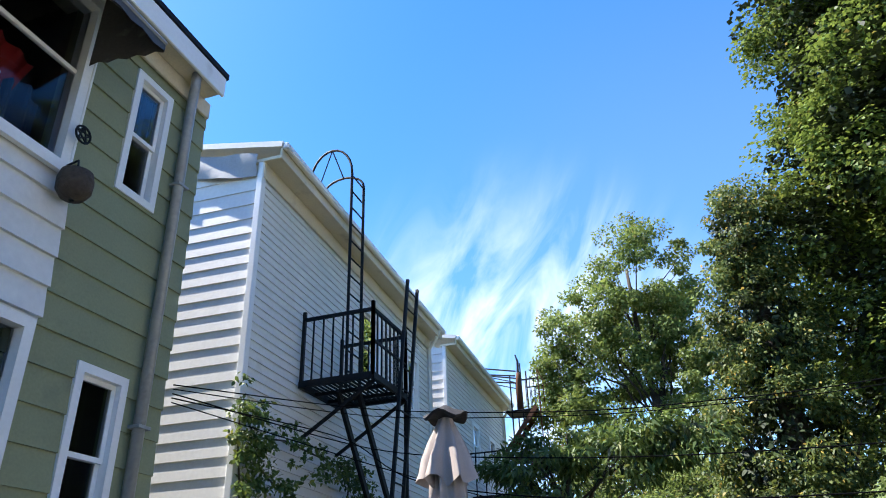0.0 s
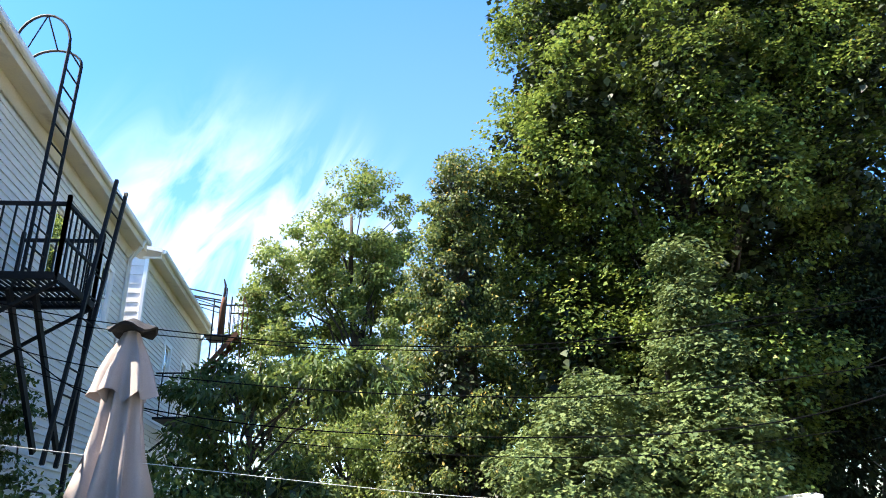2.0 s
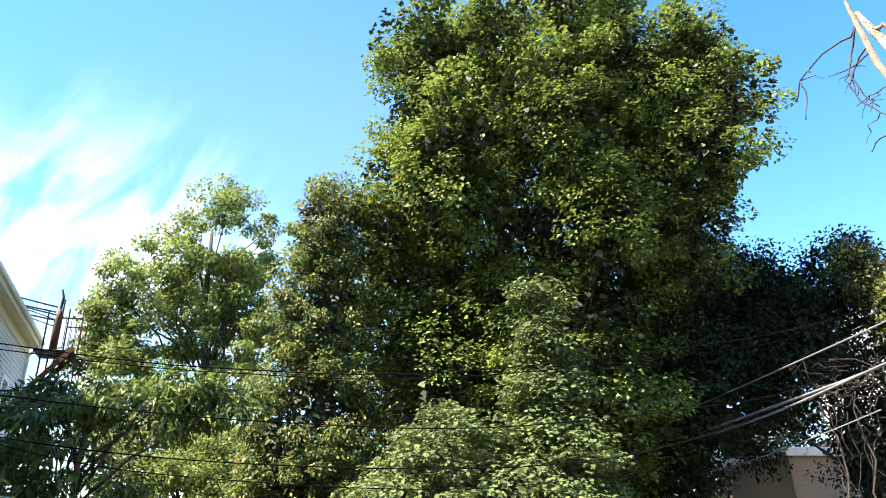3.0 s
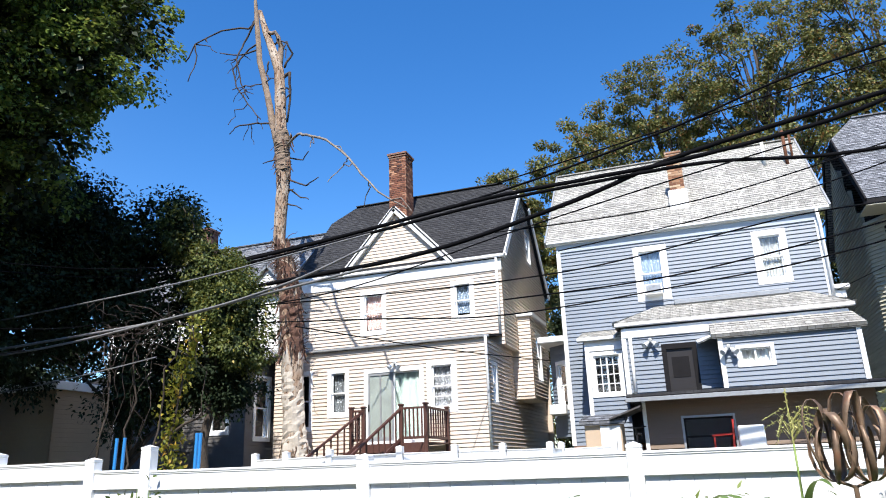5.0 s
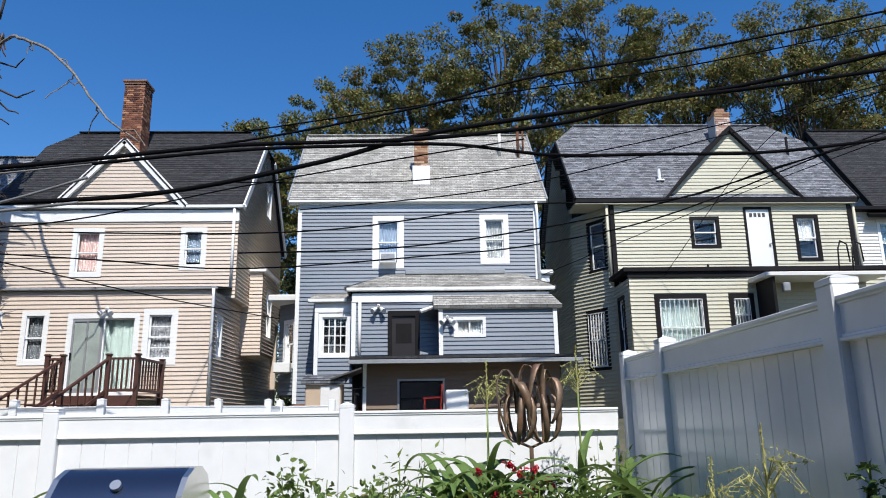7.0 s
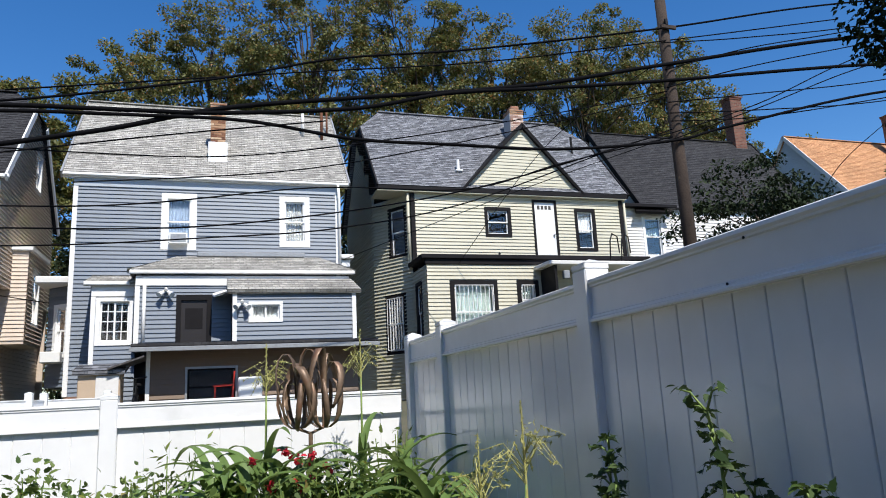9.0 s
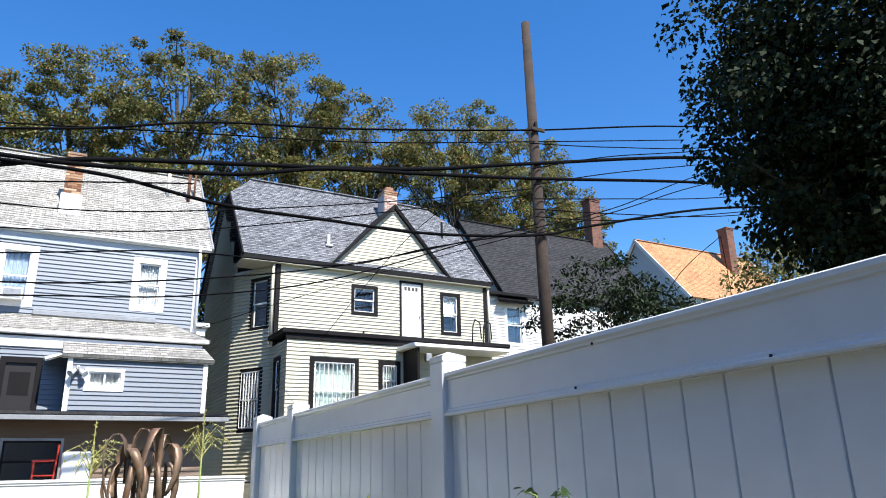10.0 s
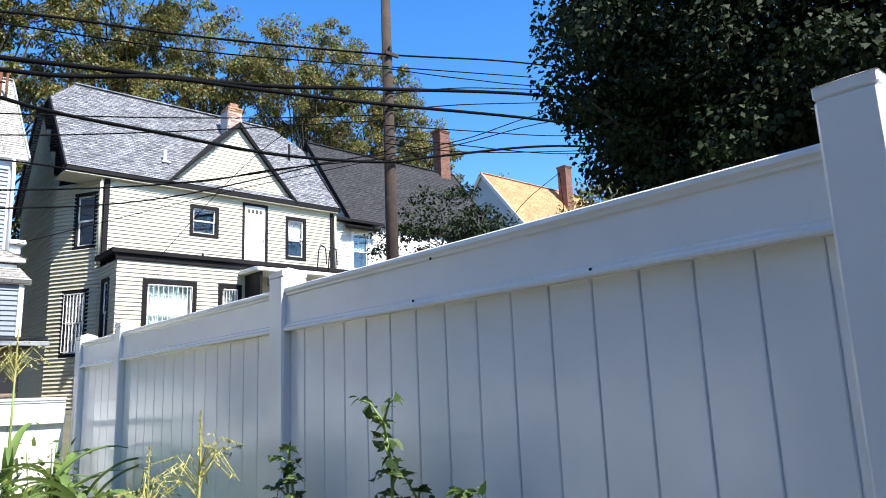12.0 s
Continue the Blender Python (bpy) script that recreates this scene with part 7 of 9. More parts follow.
def tomato(x, y, h, seed, label, size=0.036, step=0.062, reach=(0.09, 0.17)):
    """A tomato plant: one tall stem with feathered leaves hanging out from it on both sides."""
    rng = np.random.default_rng(seed)
    t = thing("tomato_plant", label, "tomato plant", (x, y, 0))
    n = 12
    line = [Vector((x + 0.012 * math.sin(i * 1.3), y + 0.02 * math.sin(i * 0.9 + seed), h * i / n * 0.97)) for i in range(n + 1)]
    part("stem", Shape().tube(line, [0.009 - 0.005 * i / n for i in range(n + 1)], 7), M_STEM, t, smooth=True)
    z, k, side_ = 0.35, 0, 1
    while z < h * 0.985:
        i = min(int(z / (h * 0.97) * n), n - 1)
        p = line[i].lerp(line[i + 1], min(z / (h * 0.97) * n - i, 1))
        side_ = -side_
        top = z > h - 0.16
        L = rng.uniform(*reach) * rng.choice([0.45, 0.6, 0.9])
        way = Vector((rng.uniform(-0.75, 0.15), side_ * rng.uniform(0.5, 1.0), rng.uniform(0.35, 1.1) if top else rng.uniform(-0.05, 0.6))).normalized()
        curve = [p, p + way * L * 0.5 + Vector((0, 0, 0.012)), p + way * L + Vector((0, 0, -0.12 * L if top else -0.35 * L))]
        st = part("leaf_stalk", Shape().tube(curve, [0.0035, 0.0028, 0.0015], 5), M_STEM, t, smooth=True)
        pts, ways = [], []
        for f in (0.35, 0.35, 0.6, 0.6, 0.82, 0.82, 1.0):
            q = curve[0].lerp(curve[1], f * 2) if f < 0.5 else curve[1].lerp(curve[2], f * 2 - 1)
            w = way.cross(Vector((0, 0, 1))).normalized() * (1 if len(pts) % 2 else -1) + way * 0.6
            if f == 1.0:
                w = way * 2
            pts.append(q + w.normalized() * size * 0.35)
            ways.append(w.normalized() * 1.6 + Vector((0, 0, -0.35)))
        leaves("leaf", np.array(pts), np.array(ways), size, TOOTHED, L_TOMATO, st, rng, 0.3)
        z += step * rng.uniform(0.75, 1.25) * (0.36 if z > h - 0.3 else 1.0)
        k += 1
    return t


tomato(1.26, 1.62, 1.42, 21, "tall dark green tomato plant against the white fence")
tomato(1.30, 1.56, 1.22, 31, "dark green tomato plant against the white fence", reach=(0.06, 0.11))
tomato(1.27, 2.12, 1.31, 22, "slim dark green tomato plant against the white fence", 0.034, 0.055, (0.06, 0.12))
tomato(1.29, 2.20, 1.20, 32, "dark green tomato plant against the white fence", 0.034, 0.06, (0.05, 0.1))
tomato(1.26, 1.31, 1.24, 23, "low dark green tomato plant against the white fence", 0.036, 0.06, (0.07, 0.13))
herb("tomato_plant", "leafy tomato plants below the corn", "tomato plant", 1.15, 2.75, 0.88, 0.2, 40, 0.08, OVAL, L_TOMATO, 24, stems=6)
rb = herb("rose_bush", "rose bush with small red flowers", "rose bush", 0.60, 4.15, 1.22, 0.28, 90, 0.055, OVAL, L_VINE, 25, stems=14)
herb("garden_herb", "bushy pale green garden plant", "plant", -0.15, 4.35, 1.22, 0.24, 70, 0.06, SLIM, L_LIGHT, 26, stems=9)
herb("garden_herb", "bushy pale green garden plant", "plant", 0.28, 4.0, 1.12, 0.28, 80, 0.06, OVAL, L_VINE, 27, stems=9)
herb("garden_herb", "tall weedy stems with small leaves", "plant", 1.15, 4.55, 1.36, 0.12, 26, 0.05, SLIM, L_LIGHT, 28, stems=6)
herb("garden_herb", "bushy green garden plant", "plant", 0.95, 3.7, 1.1, 0.25, 80, 0.07, OVAL, L_VINE, 29, stems=9)
herb("climbing_weed", "climbing weed over the low fence", "plant", -4.35, 4.75, 1.56, 0.22, 40, 0.06, OVAL, L_VINE, 30, stems=7)
for i, (x, y, h_, w_, m_) in enumerate(((-0.62, 4.3, 1.16, 0.12, "L_VINE"), (-0.42, 4.15, 1.08, 0.14, "L_LIGHT"), (-0.28, 4.4, 1.12, 0.12, "L_VINE"), (0.48, 3.9, 1.10, 0.2, "L_VINE"), (0.78, 3.9, 1.12, 0.2, "L_VINE"), (0.70, 4.3, 1.16, 0.2, "L_LIGHT"), (-1.0, 3.9, 1.02, 0.16, "L_LIGHT"), (-2.3, 4.2, 1.02, 0.2, "L_LIGHT"))):
    herb("garden_weed", "weedy garden plant with small leaves", "plant", x, y, h_, w_, 60, 0.045, SLIM if i % 2 else OVAL, L_VINE if m_ == "L_VINE" else L_LIGHT, 80 + i, stems=8)
for i, (x, y, h_, w_) in enumerate(((-0.85, 4.3, 1.20, 0.16), (-0.68, 4.1, 1.22, 0.18), (-0.48, 4.35, 1.16, 0.2), (-0.22, 4.15, 1.14, 0.2), (0.0, 4.3, 1.18, 0.2), (0.20, 4.3, 1.20, 0.2), (0.55, 4.0, 1.16, 0.22), (0.86, 3.8, 1.16, 0.2), (1.04, 3.6, 1.10, 0.18), (1.10, 4.2, 1.30, 0.16))):
    herb("garden_weed", "feathery pale green plants crowding the garden bed", "plant", x, y, h_, w_, 95, 0.05, TOOTHED, (L_LIGHT, L_VINE, L_CORN)[i % 3], 180 + i, stems=9)
for i, (x, y, h_) in enumerate(((0.30, 4.3, 1.42), (0.16, 4.2, 1.36), (0.42, 4.1, 1.30), (0.94, 4.3, 1.38), (1.06, 4.05, 1.34), (1.14, 3.7, 1.22), (1.0, 3.5, 1.14))):
    corn(x, y, h_, 210 + i, tassel=False, n=12, label="young corn plant with broad arching blades", width=0.09, reach=(0.34, 0.56))
rngr = np.random.default_rng(40)
for i in range(8):
    x, y, z = 0.60 + rngr.normal(0, 0.14), 4.0 + rngr.normal(0, 0.06), 1.06 + rngr.uniform(-0.06, 0.16)
    c = np.array([[x, y, z]]).repeat(14, 0) + rngr.normal(0, 0.012, (14, 3))
    leaves("flower", c, rngr.normal(0, 1, (14, 3)), 0.035, OVAL, L_ROSE, rb, rngr, -0.4, "small red rose")

# ---- things on the terrace of the blue house ----
ch = thing("metal_chair", "red metal rocking chair", "chair", (0.28, 17.4, 1.25))
for yy in (17.18, 17.58):
    part("side_frame", Shape().bar((0.08, yy, 1.27), (0.08, yy, 1.92), 0.03).bar((0.44, yy, 1.27), (0.50, yy, 2.22), 0.03), M_RED, ch)
    part("armrest", Shape().bar((0.04, yy, 1.92), (0.48, yy, 1.94), 0.04, 0.03), M_RED, ch)
    part("rocker", Shape().tube([(-0.06, yy, 1.31), (0.2, yy, 1.265), (0.4, yy, 1.27), (0.6, yy, 1.33)], 0.016, 6), M_RED, ch)
part("seat", Shape().box(0.06, 0.46, 17.18, 17.58, 1.62, 1.65, 0.01), M_RED, ch)
for i in range(5):
    part("back_slat", Shape().bar((0.455, 17.22 + 0.08 * i, 1.65), (0.50, 17.22 + 0.08 * i, 2.2), 0.025), M_RED, ch)
part("top_bar", Shape().bar((0.50, 17.17, 2.22), (0.50, 17.59, 2.22), 0.04), M_RED, ch)
solid("storage_box", Shape().box(0.58, 1.12, 17.2, 17.7, 1.25, 2.10, 0.03), M_WHITE_PLASTIC, "white plastic storage box on the terrace", "storage box")
terrace = solid("terrace", Shape().box(-1.75, 3.9, 15.8, 18.24, 0.9, 1.25, 0.02), M_GREY_SIDING, "concrete terrace slab before the basement", "terrace", "structure")
solid("bench", Shape().box(0.6, 2.6, 17.75, 18.1, 1.56, 1.62, 0.01).box(0.65, 0.75, 17.8, 18.05, 1.25, 1.56, 0.01).box(2.45, 2.55, 17.8, 18.05, 1.25, 1.56, 0.01), M_TAN, "plain tan bench along the basement wall", "bench")
shed = thing("garden_shed", "small tan resin shed with grey lid", "shed", (-2.4, 18.0, 1.0))
part("body", Shape().box(-2.82, -1.95, 17.7, 18.4, 1.1, 2.38, 0.02), M_SHED, shed)
part("door", Shape().box(-2.45, -1.98, 17.67, 17.698, 1.15, 2.26, 0.01), M_WHITE_SIDING, shed)
shingled(shed, "lid", M_ROOF_MID, [((-2.92, 17.6, 2.38), (-1.85, 17.6, 2.38), (-1.85, 18.45, 2.56), (-2.92, 18.45, 2.56))])
bike = thing("bicycle", "dark bicycle leaning by the terrace post", "bicycle", (-1.55, 17.3, 1.25))
for y in (17.1, 17.75):
    wheel = [(-1.58, y + 0.26 * math.cos(a), 1.53 + 0.26 * math.sin(a)) for a in [k * math.pi / 10 for k in range(21)]]
    part("wheel", Shape().tube(wheel, 0.02, 6), M_BLACK_IRON, bike)
part("bike_frame", Shape().tube([(-1.58, 17.1, 1.53), (-1.58, 17.3, 2.0), (-1.58, 17.62, 1.95), (-1.58, 17.75, 1.53), (-1.58, 17.42, 1.5), (-1.58, 17.3, 2.0)], 0.018, 6).tube([(-1.58, 17.3, 2.0), (-1.58, 17.25, 2.15)], 0.015, 6), M_BLACK_IRON, bike)
part("handlebar", Shape().tube([(-1.85, 17.22, 2.18), (-1.58, 17.25, 2.15), (-1.35, 17.22, 2.18)], 0.014, 6), M_BLACK_IRON, bike)
part("saddle", Shape().box(-1.65, -1.51, 17.55, 17.8, 2.0, 2.06, 0.02), M_BLACK_IRON, bike)
for x, y in ((-6.1, 7.6), (-6.06, 7.62), (-7.46, 7.7), (-7.33, 7.7)):
    solid("plant_stake", Shape().tube([(x, y, 0.2), (x + 0.02, y, 1.97)], 0.022, 8), M_BLUE_PLASTIC, "bright blue plastic garden stake", "stake", group="blue stakes")


# ---- trees and climbers ----
def lobes(blobs, wide, tall, each, seed):
    """The crown's blobs broken into hanging lobes set on their outsides, with hollows between them."""
    r = np.random.default_rng(seed)
    got = []
    for x, y, z, rx, ry, rz, count in blobs:
        for _ in range(max(1, count // each)):
            d = r.normal(0, 1, 3)
            d /= np.linalg.norm(d)
            f = r.uniform(0.58, 0.84)
            k = r.uniform(0.75, 1.25)
            got.append((x + d[0] * rx * f, y + d[1] * ry * f, z + d[2] * rz * f, wide * k, wide * k, tall * k, each))
    return got


MAPLE_CROWN = [(-13.4, 6.8, 9.0, 4.2, 4.4, 4.5, 420), (-12.9, 7.2, 12.2, 3.0, 3.5, 3.0, 210), (-14.0, 4.1, 11.3, 2.2, 1.7, 3.2, 100), (-11.7, 10.2, 12.3, 1.0, 0.9, 1.5, 48), (-11.8, 9.2, 9.2, 1.7, 1.5, 2.4, 88),
               (-14.6, 3.6, 6.6, 2.4, 2.0, 3.0, 120), (-13.2, 7.2, 5.4, 2.4, 2.6, 2.4, 100), (-14.4, 7.0, 3.2, 2.6, 3.2, 2.2, 130), (-14.0, 4.8, 4.6, 2.2, 2.2, 1.8, 90), (-10.9, 10.3, 10.6, 0.5, 0.5, 0.5, 8)]
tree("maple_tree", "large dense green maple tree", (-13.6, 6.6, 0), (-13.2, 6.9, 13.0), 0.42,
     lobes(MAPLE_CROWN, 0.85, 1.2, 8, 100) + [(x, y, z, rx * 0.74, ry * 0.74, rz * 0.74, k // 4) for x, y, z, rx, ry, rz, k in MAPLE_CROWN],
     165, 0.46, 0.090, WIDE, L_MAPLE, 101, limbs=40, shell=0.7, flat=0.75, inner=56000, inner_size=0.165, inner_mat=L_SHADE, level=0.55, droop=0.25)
tree("sapling", "pale green young maple in front of the big tree", (-9.8, 3.9, 0), (-9.6, 4.0, 3.6), 0.07,
     [(-9.7, 3.3, 2.2, 1.3, 1.4, 1.35, 110), (-9.4, 2.4, 1.9, 1.0, 0.9, 1.0, 45), (-9.3, 4.5, 2.3, 1.0, 0.7, 1.1, 50), (-9.35, 4.45, 3.7, 0.6, 0.5, 0.9, 30), (-9.35, 4.3, 4.6, 0.35, 0.32, 0.8, 16)],
     185, 0.40, 0.066, LOBED, L_PALE, 102, limbs=26, flat=0.45, level=0.6, droop=0.3, inner=5000, inner_size=0.09)
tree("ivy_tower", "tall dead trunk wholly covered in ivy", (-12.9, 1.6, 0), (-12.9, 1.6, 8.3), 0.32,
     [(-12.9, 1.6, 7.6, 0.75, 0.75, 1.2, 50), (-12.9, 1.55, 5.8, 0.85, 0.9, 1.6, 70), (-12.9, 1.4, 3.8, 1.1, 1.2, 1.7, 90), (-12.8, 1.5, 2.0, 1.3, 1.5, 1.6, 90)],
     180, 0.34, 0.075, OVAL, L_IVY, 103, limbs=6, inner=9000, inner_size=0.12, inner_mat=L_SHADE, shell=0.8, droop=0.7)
tree("light_tree", "airy light green tree behind the yards", (-22.0, -0.6, 0), (-21.8, -0.9, 11.5), 0.26,
     [(-22, -0.6, 11.2, 1.9, 1.9, 1.9, 60), (-21.5, -2.6, 9.4, 1.5, 1.2, 1.5, 34), (-21.8, 0.8, 9.2, 1.5, 1.3, 1.6, 34), (-21.6, -1.2, 7.0, 2.2, 2.2, 1.8, 55), (-21.0, -2.9, 6.0, 1.6, 1.4, 1.5, 36), (-21.5, 0.6, 5.0, 1.9, 1.8, 2.0, 50), (-20.5, -1.5, 3.6, 2.2, 2.2, 1.8, 60), (-21.3, -3.3, 7.8, 1.0, 0.9, 1.0, 24), (-21.9, -0.8, 9.6, 2.0, 2.0, 1.6, 50), (-21.6, 0.2, 7.6, 1.6, 1.5, 1.3, 36)],
     190, 0.46, 0.125, DIAMOND, L_LIGHT, 104, limbs=40, flat=0.6, twig=0.022)
tree("bushy_tree", "dense mixed shrubs below the ivy", (-15.5, 0.2, 0), (-15.5, 0.2, 4.0), 0.14,
     [(-15.5, -0.4, 2.6, 1.7, 1.7, 1.9, 110), (-14.6, 0.9, 2.4, 1.6, 1.3, 2.0, 90), (-15.8, -1.6, 3.4, 1.2, 1.0, 1.3, 50)],
     130, 0.40, 0.085, DIAMOND, L_LIGHT, 105, limbs=12, inner=3000, inner_size=0.12, inner_mat=L_SHADE)
tree("small_tree", "small broad-leaved tree with a fresh green crown", (-9.9, -1.7, 0), (-9.9, -1.7, 3.6), 0.09,
     [(-9.9, -2.0, 3.0, 0.8, 0.8, 0.8, 22), (-9.9, -1.0, 3.4, 0.6, 0.9, 0.45, 18), (-9.9, -2.4, 2.1, 0.6, 0.6, 0.7, 18), (-9.9, -1.3, 1.9, 0.8, 0.8, 0.6, 18), (-9.8, -0.1, 3.5, 0.5, 0.7, 0.3, 12)],
     130, 0.36, 0.13, SLIM, L_VINE, 106, limbs=16, flat=0.5, droop=0.8, inner=500, inner_size=0.2, inner_mat=L_SHADE)
# dark mass added for the maple's shade, which is in its leaf colour
tree("understory_tree", "dense foliage with the maple's shade put into its dark leaves", (-16.0, 11.6, 0.6), (-16.0, 11.6, 6.0), 0.16,
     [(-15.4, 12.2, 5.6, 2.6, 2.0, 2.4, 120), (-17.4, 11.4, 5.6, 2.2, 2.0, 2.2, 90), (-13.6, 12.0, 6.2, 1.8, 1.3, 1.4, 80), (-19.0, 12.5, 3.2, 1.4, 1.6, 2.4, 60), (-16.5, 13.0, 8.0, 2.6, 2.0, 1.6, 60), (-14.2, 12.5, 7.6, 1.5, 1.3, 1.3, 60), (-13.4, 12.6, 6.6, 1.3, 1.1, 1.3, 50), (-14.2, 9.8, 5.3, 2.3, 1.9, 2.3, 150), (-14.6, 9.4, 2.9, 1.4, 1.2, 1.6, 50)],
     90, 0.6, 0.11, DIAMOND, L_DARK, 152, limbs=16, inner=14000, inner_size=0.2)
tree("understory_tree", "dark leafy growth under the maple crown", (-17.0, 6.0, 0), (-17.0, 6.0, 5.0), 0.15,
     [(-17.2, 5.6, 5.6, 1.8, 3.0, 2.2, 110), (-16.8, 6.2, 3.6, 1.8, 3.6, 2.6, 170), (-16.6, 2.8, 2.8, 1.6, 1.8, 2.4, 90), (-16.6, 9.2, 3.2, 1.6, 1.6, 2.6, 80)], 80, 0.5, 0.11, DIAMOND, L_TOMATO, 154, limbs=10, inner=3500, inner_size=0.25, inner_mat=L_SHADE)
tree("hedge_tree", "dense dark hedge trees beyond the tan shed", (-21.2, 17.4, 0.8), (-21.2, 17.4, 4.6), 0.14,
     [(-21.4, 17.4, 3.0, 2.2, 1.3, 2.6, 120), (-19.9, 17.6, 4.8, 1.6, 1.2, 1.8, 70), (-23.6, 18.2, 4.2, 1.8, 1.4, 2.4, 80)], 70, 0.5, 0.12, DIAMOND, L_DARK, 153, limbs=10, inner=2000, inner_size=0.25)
# its low right blobs are the yellow vine tree's shaded underside, coloured dark
tree("dark_tree", "dark green tree in the yard behind, with the vine tree's shaded underside", (-12.0, 12.6, 0.8), (-12.0, 12.6, 6.6), 0.2,
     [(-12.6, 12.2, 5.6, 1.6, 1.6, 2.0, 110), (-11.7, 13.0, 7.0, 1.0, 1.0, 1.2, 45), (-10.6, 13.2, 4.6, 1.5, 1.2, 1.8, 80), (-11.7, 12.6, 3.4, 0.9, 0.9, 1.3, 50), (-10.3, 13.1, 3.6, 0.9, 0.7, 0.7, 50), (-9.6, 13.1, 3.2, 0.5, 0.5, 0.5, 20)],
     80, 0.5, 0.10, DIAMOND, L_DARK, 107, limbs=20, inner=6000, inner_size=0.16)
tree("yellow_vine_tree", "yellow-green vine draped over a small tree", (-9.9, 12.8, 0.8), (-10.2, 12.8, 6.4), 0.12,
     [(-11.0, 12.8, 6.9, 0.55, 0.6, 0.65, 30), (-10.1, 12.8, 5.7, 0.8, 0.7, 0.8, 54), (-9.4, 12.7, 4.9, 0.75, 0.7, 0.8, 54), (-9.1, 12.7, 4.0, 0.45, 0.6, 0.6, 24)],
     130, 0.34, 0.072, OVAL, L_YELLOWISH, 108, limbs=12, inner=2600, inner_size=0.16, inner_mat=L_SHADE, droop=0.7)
rng = np.random.default_rng(109)
n = 900
f = rng.uniform(0, 1, n)
f = f ** 1.25
col = np.stack([-9.12 + 0.5 * f + 0.1 * np.sin(9 * f) + rng.normal(0, 0.15, n) * (1.1 - 0.6 * f), 10.5 + rng.normal(0, 0.12, n), 0.9 + 3.4 * f], 1)
vine = thing("hanging_vine", "column of yellow-green vine leaves climbing to the cables", "vine", (-9.12, 10.5, 0.5))
part("stem", Shape().tube([(-9.12, 10.5, 0.4), (-9.0, 10.5, 1.8), (-8.75, 10.5, 3.2), (-8.62, 10.5, 4.3)], [0.035, 0.025, 0.02, 0.012], 8), M_BARK, vine)
leaves("leaves", col, rng.normal(0, 1, (n, 3)), 0.10, OVAL, L_YELLOW, vine, rng, 0.6)

# bare branches and dry twigs where the cables meet
twigs = thing("bare_vine_tangle", "tangle of bare grey vine stems round the cables", "vine", (-9.5, 10.1, 0.5))
rng = np.random.default_rng(110)
for _ in range(34):
    s = Shape()
    p = Vector((-9.6 + rng.normal(0, 0.55), 10.1 + rng.normal(0, 0.25), 3.95 + rng.normal(0, 0.22)))
    limb(s, p, p + Vector((rng.normal(0, 0.6), rng.normal(0, 0.3), rng.normal(0, 0.2))), 0.007, 0.004, rng, 0.45, 5, 7)
    part("stem", s, M_TWIG, twigs, smooth=True)
for _ in range(9):
    s = Shape()
    p = Vector((-9.7 + rng.normal(0, 0.5), 10.1 + rng.normal(0, 0.15), rng.uniform(3.5, 4.0)))
    limb(s, p, p + Vector((rng.normal(0, 0.4), 0.1, -rng.uniform(0.9, 2.3))), 0.007, 0.004, rng, 0.2, 5, 8)
    part("stem", s, M_TWIG, twigs, smooth=True)
for _ in range(3):
    s = Shape()
    p = Vector((-9.4 + rng.normal(0, 0.3), 10.2, 0.5))
    limb(s, p, p + Vector((rng.normal(0, 0.3), 0.0, 3.4)), 0.022, 0.010, rng, 0.12, 6, 7)
    part("stem", s, M_BARK, twigs, smooth=True)

# the dead tree
dead = thing("dead_tree", "tall dead tree trunk with bleached wood and bare branches", "dead tree", (-9.95, 16.0, 1.1))
rng = np.random.default_rng(111)


def rough_tube(path, radii, sides, rough, ragged=0.0, grow=1.0):
    """A trunk or a sleeve of bark round it, knobbly, with ragged ends."""
    pts = [Vector(q) for q in path]
    n = len(pts) * 5
    grid = []
    edge = rng.normal(0, ragged, (2, sides))
    for i in range(n + 1):
        f = i / n * (len(pts) - 1)
        j = min(int(f), len(pts) - 2)
        p, r = pts[j].lerp(pts[j + 1], f - j), radii[j] + (radii[j + 1] - radii[j]) * (f - j)
        row = []
        for k in range(sides):
            a = 2 * math.pi * k / sides
            q = r * grow * (1 + rough * (0.6 * math.sin(3 * a + i * 0.11) * math.sin(1.7 * a + 2) + rng.normal(0, 0.35)))
            z = edge[0][k] * max(0, 1 - i / 4) + edge[1][k] * max(0, 1 - (n - i) / 4)
            row.append(p + Vector((q * math.cos(a), q * math.sin(a), z)))
        grid.append(row + row[:1])
    return Shape().sheet(grid)


TRUNK = [(-9.75, 0.9, 0.50), (-9.75, 1.8, 0.37), (-9.77, 2.3, 0.31), (-9.83, 3.1, 0.275), (-9.88, 4.05, 0.285), (-9.97, 5.3, 0.30), (-10.06, 6.3, 0.29), (-10.22, 7.0, 0.235), (-10.42, 7.6, 0.18), (-10.40, 8.3, 0.185), (-10.37, 9.1, 0.19), (-10.37, 9.6, 0.20), (-10.42, 10.4, 0.215)]
part("trunk", rough_tube([(x, 16, z) for x, z, _ in TRUNK], [r * 0.93 for _, _, r in TRUNK], 16, 0.08), M_DEAD_PALE, dead, smooth=True)


def on_trunk(z):
    for (xa, za, ra), (xb, zb, rb_) in zip(TRUNK, TRUNK[1:]):
        if za <= z <= zb:
            f = (z - za) / (zb - za)
            return xa + (xb - xa) * f, 0.93 * (ra + (rb_ - ra) * f)
    return TRUNK[-1][0], TRUNK[-1][2]


